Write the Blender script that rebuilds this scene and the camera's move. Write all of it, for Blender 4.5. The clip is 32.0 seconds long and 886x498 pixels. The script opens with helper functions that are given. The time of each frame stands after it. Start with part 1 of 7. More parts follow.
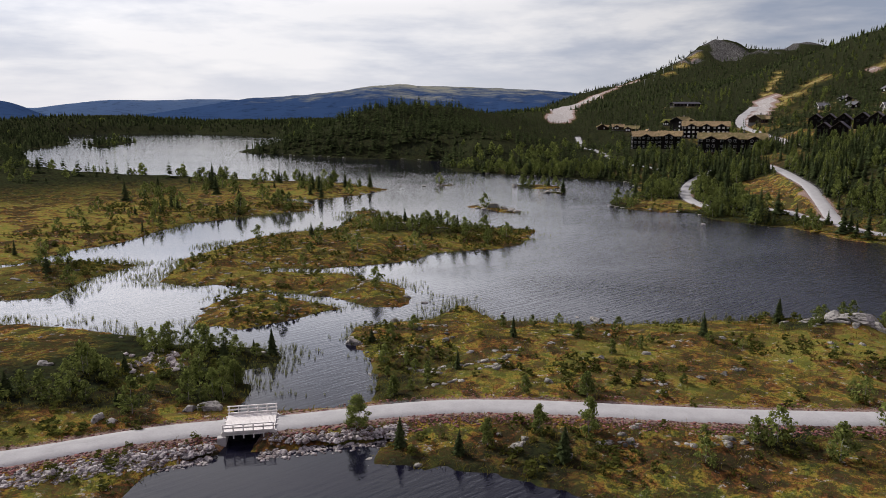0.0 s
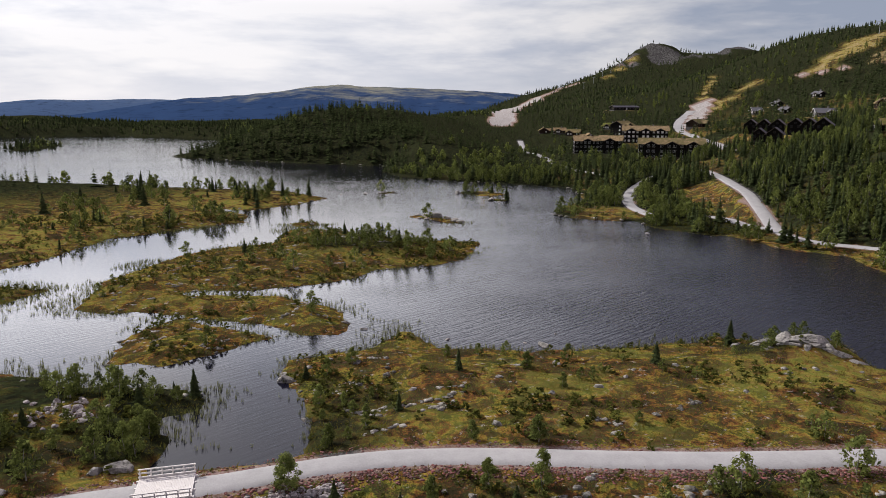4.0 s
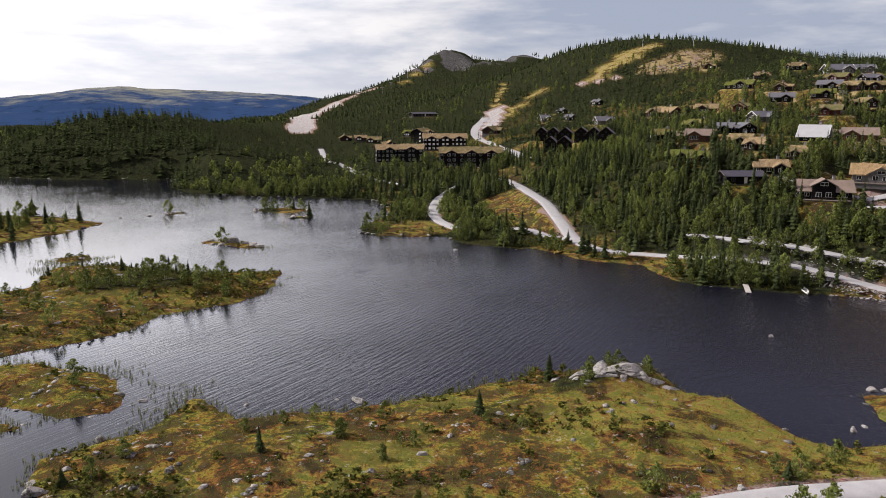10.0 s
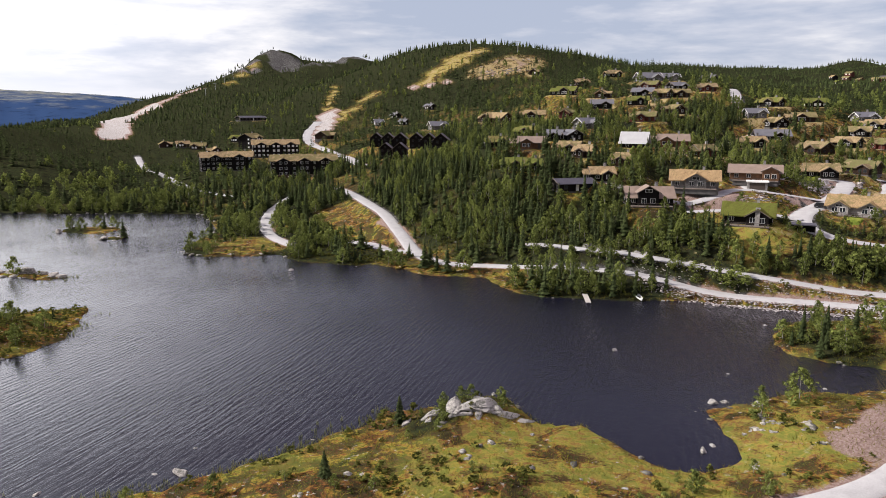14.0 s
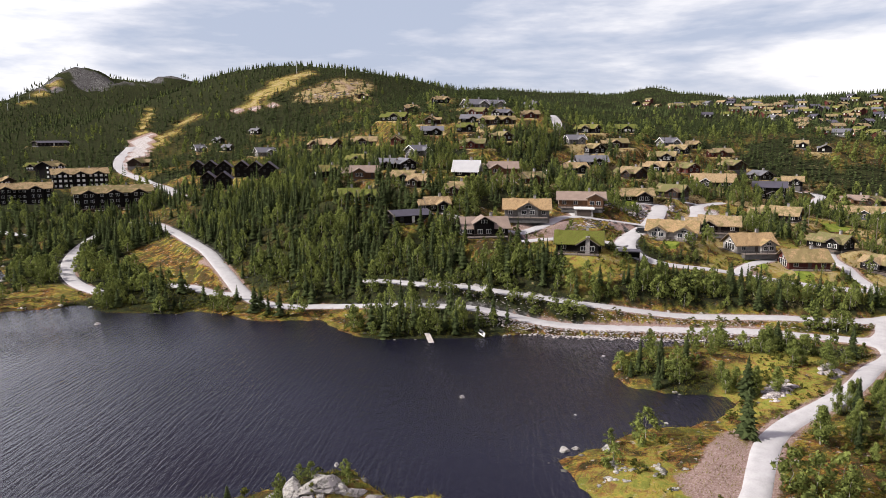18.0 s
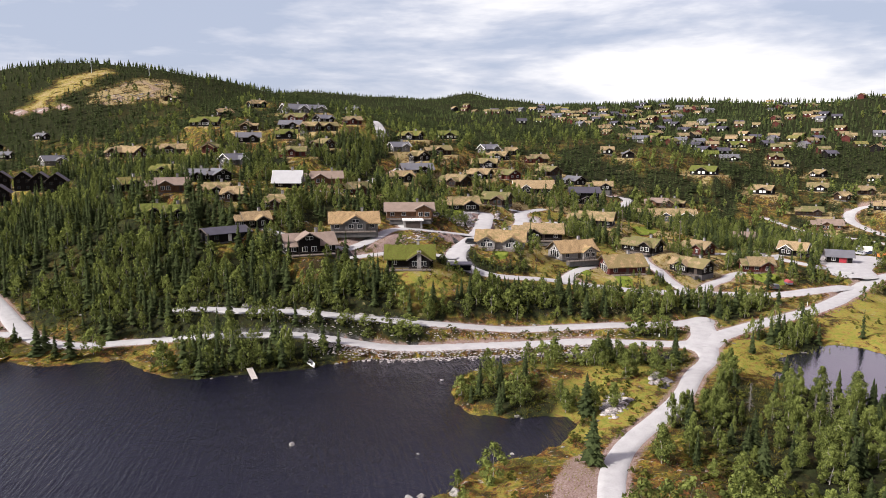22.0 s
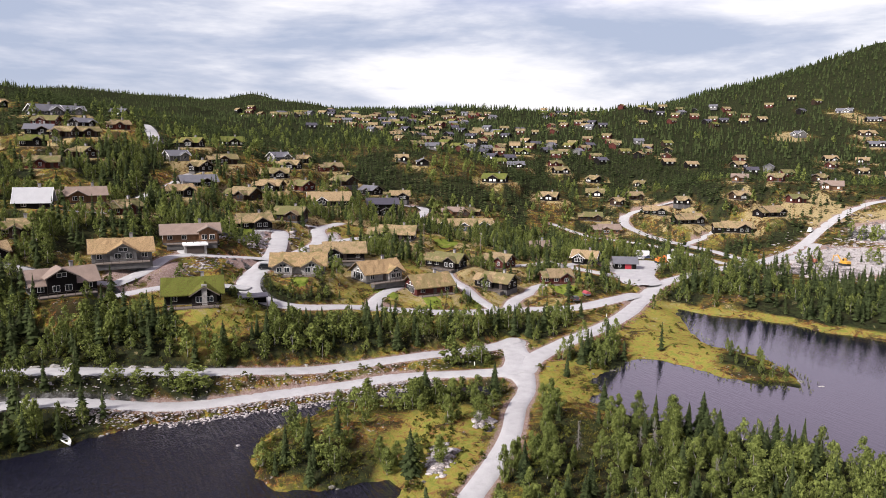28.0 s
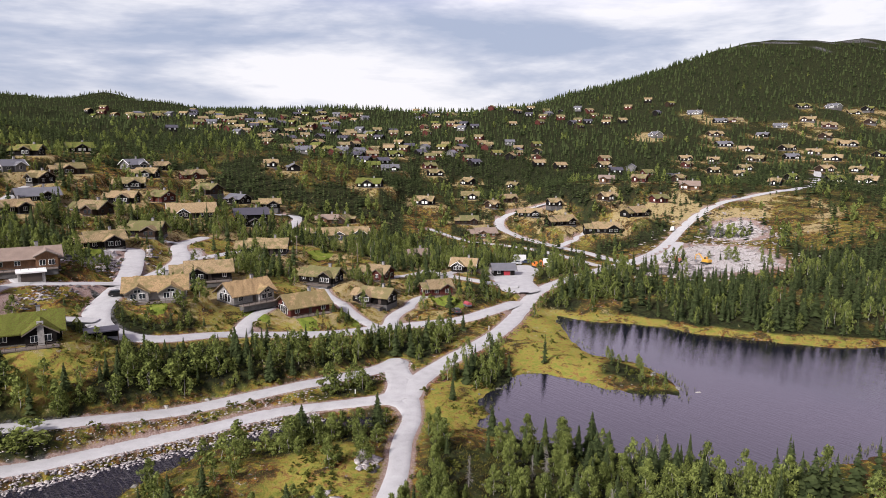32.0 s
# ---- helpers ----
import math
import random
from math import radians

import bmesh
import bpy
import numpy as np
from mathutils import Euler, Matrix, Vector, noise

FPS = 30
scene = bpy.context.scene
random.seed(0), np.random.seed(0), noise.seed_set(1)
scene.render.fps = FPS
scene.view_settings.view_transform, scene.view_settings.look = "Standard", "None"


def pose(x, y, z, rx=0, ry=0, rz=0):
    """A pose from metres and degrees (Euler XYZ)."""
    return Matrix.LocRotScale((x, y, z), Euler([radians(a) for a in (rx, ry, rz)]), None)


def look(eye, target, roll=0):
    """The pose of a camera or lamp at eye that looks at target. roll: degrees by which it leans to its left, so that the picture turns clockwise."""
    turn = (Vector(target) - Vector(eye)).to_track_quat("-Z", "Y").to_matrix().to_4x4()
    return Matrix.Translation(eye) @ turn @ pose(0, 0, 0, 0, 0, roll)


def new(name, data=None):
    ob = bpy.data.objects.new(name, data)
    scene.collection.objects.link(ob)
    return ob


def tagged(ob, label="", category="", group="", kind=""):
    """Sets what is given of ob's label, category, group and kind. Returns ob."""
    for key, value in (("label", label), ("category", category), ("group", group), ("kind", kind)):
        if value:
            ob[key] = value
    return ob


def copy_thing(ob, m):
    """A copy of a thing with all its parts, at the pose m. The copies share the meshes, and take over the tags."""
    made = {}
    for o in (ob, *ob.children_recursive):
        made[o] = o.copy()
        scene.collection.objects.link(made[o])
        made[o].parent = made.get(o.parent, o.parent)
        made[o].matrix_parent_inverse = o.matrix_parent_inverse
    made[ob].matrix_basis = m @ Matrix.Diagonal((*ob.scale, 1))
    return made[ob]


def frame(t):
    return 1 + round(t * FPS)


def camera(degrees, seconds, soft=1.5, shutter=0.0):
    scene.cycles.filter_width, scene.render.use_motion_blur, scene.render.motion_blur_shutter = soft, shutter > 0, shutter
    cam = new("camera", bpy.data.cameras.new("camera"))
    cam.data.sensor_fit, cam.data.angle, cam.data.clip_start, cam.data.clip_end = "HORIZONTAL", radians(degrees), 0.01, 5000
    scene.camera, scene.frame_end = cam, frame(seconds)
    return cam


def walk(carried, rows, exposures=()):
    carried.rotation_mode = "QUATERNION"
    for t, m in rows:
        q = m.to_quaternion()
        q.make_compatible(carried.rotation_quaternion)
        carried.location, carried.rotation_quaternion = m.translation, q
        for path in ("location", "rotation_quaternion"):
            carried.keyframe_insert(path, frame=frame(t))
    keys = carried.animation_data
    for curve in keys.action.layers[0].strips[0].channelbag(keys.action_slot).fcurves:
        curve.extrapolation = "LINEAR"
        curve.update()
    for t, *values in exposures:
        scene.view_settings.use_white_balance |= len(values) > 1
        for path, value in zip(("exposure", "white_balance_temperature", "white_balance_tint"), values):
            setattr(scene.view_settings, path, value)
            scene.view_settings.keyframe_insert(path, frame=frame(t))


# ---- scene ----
cam = camera(64.04, 32.0, soft=0.6)
PATH = [
    (0, look((-0.00, 0.00, 36.00), (0.00, 49.05, 26.31), 0.04)),
    (0.5, look((0.12, 0.61, 36.44), (0.64, 49.65, 26.74), 0.07)),
    (1, look((0.21, 1.37, 36.80), (1.21, 50.42, 27.12), 0.11)),
    (1.5, look((0.22, 2.39, 37.10), (1.74, 51.42, 27.41), 0.13)),
    (2, look((0.24, 3.47, 37.35), (2.26, 52.48, 27.66), 0.19)),
    (2.5, look((0.33, 4.55, 37.57), (2.85, 53.54, 27.91), 0.18)),
    (3, look((0.43, 5.61, 37.84), (3.46, 54.57, 28.18), 0.18)),
    (3.5, look((0.59, 6.78, 38.11), (4.10, 55.72, 28.45), 0.18)),
    (5.5, look((1.28, 11.11, 39.39), (7.25, 59.81, 29.76), 0.19)),
    (6, look((1.49, 12.29, 39.67), (8.72, 60.82, 30.07), 0.19)),
    (6.5, look((1.72, 13.45, 39.97), (10.22, 61.78, 30.38), 0.14)),
    (7, look((1.95, 14.60, 40.25), (11.73, 62.69, 30.69), 0.18)),
    (7.5, look((2.15, 15.68, 40.55), (13.20, 63.51, 31.02), 0.16)),
    (8, look((2.45, 16.82, 40.87), (14.73, 64.35, 31.36), 0.17)),
    (8.5, look((2.73, 17.89, 41.23), (16.15, 65.10, 31.71), 0.11)),
    (9, look((3.01, 18.93, 41.55), (17.66, 65.78, 32.05), 0.10)),
    (9.5, look((3.35, 19.99, 41.88), (19.22, 66.45, 32.40), 0.04)),
    (10, look((3.78, 21.02, 42.23), (20.87, 67.05, 32.76), 0.04)),
    (10.5, look((4.28, 22.16, 42.58), (22.58, 67.72, 33.14), -0.01)),
    (11, look((4.90, 23.56, 42.83), (24.46, 68.60, 33.42), -0.05)),
    (11.5, look((5.71, 24.93, 43.05), (26.48, 69.43, 33.66), -0.08)),
    (12, look((6.37, 26.22, 43.35), (28.39, 70.11, 33.99), -0.13)),
    (12.5, look((6.94, 27.41, 43.70), (30.31, 70.61, 34.34), -0.09)),
    (13, look((7.58, 28.57, 44.16), (32.24, 71.04, 34.77), -0.10)),
    (13.5, look((7.94, 29.75, 44.57), (33.89, 71.44, 35.16), -0.08)),
    (14, look((8.31, 30.86, 45.01), (35.48, 71.76, 35.58), 0.01)),
    (14.5, look((8.83, 31.91, 45.42), (37.18, 72.02, 36.08), 0.02)),
    (16.5, look((11.86, 36.21, 47.03), (44.79, 72.86, 38.49), 0.09)),
    (17, look((12.84, 37.18, 47.30), (46.84, 72.88, 38.98), 0.01)),
    (17.5, look((13.79, 38.07, 47.68), (48.85, 72.78, 39.56), -0.01)),
    (18, look((14.63, 39.05, 48.05), (50.76, 72.66, 40.00), -0.03)),
    (18.5, look((15.52, 39.85, 48.38), (52.68, 72.34, 40.38), 0.01)),
    (19, look((16.51, 40.63, 48.72), (54.65, 71.96, 40.76), -0.03)),
    (19.5, look((17.43, 41.66, 49.08), (56.55, 71.77, 41.10), 0.01)),
    (20, look((18.61, 42.56, 49.29), (58.64, 71.46, 41.36), -0.03)),
    (20.5, look((19.97, 43.58, 49.45), (60.87, 71.24, 41.56), -0.02)),
    (21, look((21.24, 44.60, 49.59), (62.99, 70.97, 41.73), 0.00)),
    (21.5, look((22.40, 45.51, 49.82), (64.94, 70.58, 41.97), 0.09)),
    (22, look((23.74, 46.83, 50.06), (67.05, 70.55, 42.22), 0.11)),
    (22.5, look((25.50, 48.28, 50.17), (69.55, 70.58, 42.34), 0.16)),
    (23, look((27.14, 49.56, 50.21), (71.87, 70.51, 42.42), 0.23)),
    (23.5, look((28.52, 50.61, 50.47), (73.78, 70.40, 42.69), 0.26)),
    (24, look((29.84, 51.51, 50.80), (75.55, 70.23, 43.03), 0.30)),
    (24.5, look((31.05, 52.21, 51.25), (77.18, 69.87, 43.46), 0.39)),
    (25, look((32.16, 52.83, 51.74), (78.68, 69.43, 43.95), 0.43)),
    (25.5, look((33.33, 53.44, 52.08), (80.20, 69.00, 44.31), 0.47)),
    (27.5, look((38.70, 55.68, 53.12), (86.82, 66.90, 45.46), 0.62)),
    (28, look((40.13, 56.05, 53.36), (88.49, 66.19, 45.72), 0.62)),
    (28.5, look((41.57, 56.34, 53.59), (90.15, 65.40, 45.98), 0.58)),
    (29, look((42.96, 56.56, 53.88), (91.73, 64.55, 46.28), 0.51)),
    (29.5, look((44.18, 56.76, 54.12), (93.11, 63.69, 46.55), 0.47)),
    (30, look((45.34, 57.00, 54.40), (94.42, 62.84, 46.84), 0.49)),
    (30.5, look((46.60, 57.29, 54.83), (95.80, 62.03, 47.24), 0.49)),
    (31, look((47.71, 57.51, 55.35), (96.99, 61.16, 47.75), 0.40)),
    (31.5, look((48.77, 57.69, 55.85), (98.12, 60.26, 48.24), 0.35)),
    (32, look((49.85, 57.71, 56.33), (99.24, 59.22, 48.68), 0.33)),
]
EXPOSURE = [(0, -0.30, 6500, 14), (9, 0.0, 6620, 14.8), (17, 0.45, 6640, 14.5), (25, 0.46, 6560, 15.0), (32, 0.26, 6400, 16.4)]
walk(cam, PATH, EXPOSURE)

# ---- lie of the land (metres; the lake is at 0) ----
# hills and hollows: x, y, height, spread
SUMMITS = [
    (462, 1240, 5, 34), (545, 1135, 5, 30),
    (1000, 900, 156.7, 500), (1300, -450, 219.9, 320), (850, 750, -91.0, 200), (-640, 1190, 14.2, 200), (550, 1650, 48.8, 200),
    (-200, -300, 4.0, 200), (1690, 675, 27.7, 200), (60, 440, -18.2, 120), (460, 1235, 64.9, 120), (475, 615, 45.8, 120),
    (100, 20, -7.9, 120), (400, -300, 22.4, 120), (1320, -210, -29.6, 120), (1140, 720, -10.1, 120), (1630, -695, 76.1, 120),
    (1135, 230, 15.6, 120), (-50, 690, 12, 90), (-25, 665, 5, 80), (-165, 650, -9, 60), (120, 640, -6, 50),
]
FAR_KNOLLS = [
    (1265, 445, -0.3, 75), (445, 760, 18.9, 75), (1350, 10, -33.1, 75), (565, 45, -18.6, 45), (110, 715, -4.8, 45),
    (1270, -630, 29.4, 45), (450, 45, -12.2, 45), (505, -20, 16.3, 45), (155, 1170, -18.7, 45), (555, -85, -12.6, 45),
    (430, -35, -8.9, 45), (500, -105, 11.7, 45), (975, 10, 16.3, 45), (515, 1150, -27.2, 45), (1390, 730, 27.3, 45),
    (1365, -420, -16.8, 45), (530, 1100, 31.1, 45), (520, 170, 9.0, 45), (1390, 455, 11.7, 45), (1300, 630, 11.2, 45),
    (230, 1210, 10.7, 45), (480, 380, 8.9, 45), (970, 560, 19.4, 45), (765, 515, 19.3, 45), (1360, 550, 7.0, 45),
    (1345, -315, -7.9, 45),
]
SLOPES = [
    (370, 40, -12.0, 75), (330, 310, 25.3, 75), (260, 565, -10.0, 75), (-60, 180, -3.5, 75), (225, 255, 2.7, 45),
    (110, 260, -9.9, 45), (105, 555, -10.6, 45), (-60, 650, 9.0, 45), (230, 75, -5.9, 45), (400, 130, -6.0, 45),
    (-25, 450, 3.6, 45), (295, 205, -2.8, 45), (300, -100, -4.3, 45), (395, 375, 12.0, 45), (35, 520, 15.2, 45),
    (130, 190, -9.7, 45), (205, 175, 6.7, 45), (175, 245, 12.3, 45), (-120, 300, -2.5, 45), (200, -40, -1.8, 45),
]

# shores, as corner points; wiggles are added below
SHORE_SOUTH = [(-25, 76), (-22, 79), (-8, 79), (-8, 85), (-9, 95), (-15, 107), (-14, 115), (-1, 120), (4, 130), (9, 119), (24, 115), (42, 116), (58, 121), (75, 113), (73, 105), (79, 101), (80, 83), (86, 81),
               (95, 88), (98, 95), (108, 93), (118, 90), (133, 82), (139, 82), (141, 86), (136, 93), (134, 101), (138, 107), (148, 112), (158, 110), (172, 104), (178, 88), (183, 73), (188, 71), (189, 83)]
SHORE_NORTH = [(186, 98), (181, 104), (173, 112), (163, 124), (156, 131), (152, 137), (141, 144), (130, 152), (124, 158), (121, 166), (122, 175), (125, 184), (120, 189), (113, 195), (107, 215), (97, 223),
               (89, 233), (88, 247), (80, 251), (69, 255), (63, 263), (65, 277), (78, 296), (86, 310), (92, 338), (92, 355), (73, 372), (49, 384), (28, 399), (5, 426), (-2, 455), (0, 500), (-43, 518), (-86, 541), (-145, 580)]
SHORE_FAR = [(-165, 590), (-178, 612), (-166, 650), (-150, 680), (-172, 760), (-192, 862), (-230, 978), (-322, 1038), (-387, 1082), (-475, 1031), (-532, 986), (-386, 747), (-360, 616), (-251, 430), (-188, 390), (-148, 383), (-97, 365), (-52, 354)]
SHORE_WEST = [(-24, 321), (-35, 302), (-51, 286), (-67, 288), (-50, 271), (-48, 254), (-65, 242), (-83, 222), (-87, 194), (-95, 180), (-101, 164), (-112, 158), (-110, 138), (-90, 122), (-75, 116), (-61, 115), (-43, 106),
              (-30, 105), (-24, 102), (-22, 96), (-29, 94), (-25, 86)]
ISLES = {
    "middle": [(28, 211), (21, 187), (13, 181), (-1, 179), (-6, 168), (-20, 161), (-40, 158.5), (-45, 156.5), (-40, 154), (-20, 154), (-10, 145), (-5, 134), (-7, 126), (-14, 126), (-25, 136), (-47, 142), (-61, 146), (-63, 165), (-56, 191), (-49, 204), (-32, 214), (-30, 237), (-16, 235), (-4, 224), (12, 215)],
    "reedy": [(-43, 115), (-43, 132), (-38, 139), (-27, 132), (-19, 126), (-26, 119), (-33, 113)],
    "marsh": [(-112, 132), (-85, 131), (-76, 134), (-76, 153), (-73, 162), (-85, 166), (-97, 165), (-105, 150)],
    "bare": [(-4, 337), (-2, 344), (4, 344), (5, 338)],
    "rocky": [(9, 266), (14, 268), (22, 260), (28, 250), (22, 248), (14, 257)],
    "pine": [(33, 335), (38, 347), (50, 344), (57, 330), (47, 322)],
    "skerry": [(43, 309), (48, 314), (56, 310), (49, 304)],
    "flat": [(-33, 251), (-25, 254), (-21, 247), (-28, 243)],
    "distant": [(-360, 712), (-403, 875), (-335, 786), (-320, 671)],
}
SOUTH_POND = [(-34, 40), (-31, 62), (-29, 67), (-23, 69.5), (-18, 70.5), (-12, 71.5), (-7, 73), (-9, 68), (-5, 67), (0, 67), (6, 64), (14, 59), (22, 44), (10, 30), (-20, 30)]
EAST_POND = [(187, 54), (190, 52), (197, 54), (205, 51), (214, 46), (217, 40), (214, 33), (209, 27), (204, 22), (202, 10), (211, 9), (225, 12), (233, 23), (248, 27), (274, 28), (267, 17), (264, 4), (258, -7), (250, -20), (244, -40), (244, -62),
             (225, -90), (190, -70), (175, -20), (168, -7), (165, 10), (173, 34), (179, 47), (183, 55)]


def lattice(ix, iy, seed):
    h = (ix * 374761393 + iy * 668265263 + seed * 974634777) & 0x7FFFFFFF
    h = ((h ^ (h >> 13)) * 1274126177) & 0x7FFFFFFF
    return ((h ^ (h >> 16)) & 0xFFFF) / 65535.0


def vnoise(x, y, seed=0):
    """Smooth noise, 0 to 1, on a lattice of one metre."""
    x, y = np.asarray(x, float), np.asarray(y, float)
    fx, fy = np.floor(x), np.floor(y)
    ix, iy, u, v = fx.astype(np.int64), fy.astype(np.int64), x - fx, y - fy
    u, v = u * u * (3 - 2 * u), v * v * (3 - 2 * v)
    a, b = lattice(ix, iy, seed), lattice(ix + 1, iy, seed)
    c, d = lattice(ix, iy + 1, seed), lattice(ix + 1, iy + 1, seed)
    return (a * (1 - u) + b * u) * (1 - v) + (c * (1 - u) + d * u) * v


def fbm(x, y, size, octaves=4, seed=0):
    total, amp, norm = 0.0, 1.0, 0.0
    for k in range(octaves):
        total = total + amp * (vnoise(x / size, y / size, seed + 17 * k) - 0.5)
        norm += amp
        amp, size = amp * 0.55, size * 0.47
    return total / norm


def smooth(a, b, v):
    t = np.clip((v - a) / (b - a), 0, 1)
    return t * t * (3 - 2 * t)


def inside(poly, x, y):
    p = np.asarray(poly, float)
    odd = np.zeros(x.shape, bool)
    for (ax, ay), (bx, by) in zip(p, np.roll(p, -1, 0)):
        if ay != by:
            odd ^= ((ay > y) != (by > y)) & (x < (bx - ax) * (y - ay) / (by - ay) + ax)
    return odd


def seg_dist(a, b, x, y):
    d = b - a
    t = np.clip(((x - a[0]) * d[0] + (y - a[1]) * d[1]) / (d @ d + 1e-9), 0, 1)
    return np.hypot(x - a[0] - t * d[0], y - a[1] - t * d[1]), t


def edge_dist(poly, x, y, closed=True):
    p = np.asarray(poly, float)
    q = np.roll(p, -1, 0) if closed else p[1:]
    best = np.full(x.shape, 1e9)
    for a, b in zip(p, q):
        best = np.minimum(best, seg_dist(a, b, x, y)[0])
    return best


CULVERT = [(-24.0, 66), (-25.2, 84), (-20.4, 84), (-19.2, 66)]
LAKE = SHORE_SOUTH + SHORE_NORTH + SHORE_FAR + SHORE_WEST


def shore(x, y):
    """Metres from the nearest shore: over 0 on land, under 0 in water."""
    wx = x + fbm(x, y, 9, 3, 5) * 5
    wy = y + fbm(x, y, 9, 3, 9) * 5
    wet, dist = inside(LAKE, wx, wy), edge_dist(LAKE, wx, wy)
    for poly in ISLES.values():
        wet &= ~inside(poly, wx, wy)
        dist = np.minimum(dist, edge_dist(poly, wx, wy))
    for poly in (SOUTH_POND, EAST_POND, CULVERT):
        wet |= inside(poly, wx, wy)
        dist = np.minimum(dist, edge_dist(poly, wx, wy))
    return np.where(wet, -dist, dist)


def raw_height(x, y):
    """The ground before roads are cut into it, and its distance from the shore."""
    x, y = np.asarray(x, float), np.asarray(y, float)
    sd = shore(x, y)
    z = np.zeros(x.shape)
    for hx, hy, hz, spread in SUMMITS + FAR_KNOLLS + SLOPES:
        z += hz * np.exp(-((x - hx) ** 2 + (y - hy) ** 2) / (2.0 * spread * spread))
    z = np.where(z > 1.5, z, 1.5 * np.exp(np.minimum(z / 1.5 - 1, 0)))
    far = np.hypot(x - 60, y - 90)
    z += fbm(x, y, 120, 5, 3) * np.clip(far - 250, 0, 700) * 0.035
    for cx, cy, spread in ((442, 1190, 60), (512, 1076, 44)):
        z += fbm(x, y, 34, 4, 43) * 44 * np.exp(-((x - cx) ** 2 + (y - cy) ** 2) / (2.0 * spread * spread))
    z *= smooth(-2, 24, sd)
    z += np.minimum(np.maximum(sd, 0), 14) * 0.075 + smooth(0, 1.2, sd) * 0.18
    z += (fbm(x, y, 14, 4, 21) * 2.0 + fbm(x, y, 3.2, 2, 27) * 0.5) * smooth(0.5, 8, sd)
    z += 2.6 * np.exp(-(((x - 67) / 8) ** 2 + ((y - 110) / 5) ** 2))
    z = np.where(sd > 0, np.maximum(z, 0.06), -0.25 + np.maximum(sd * 0.25, -2.5))
    return z, sd


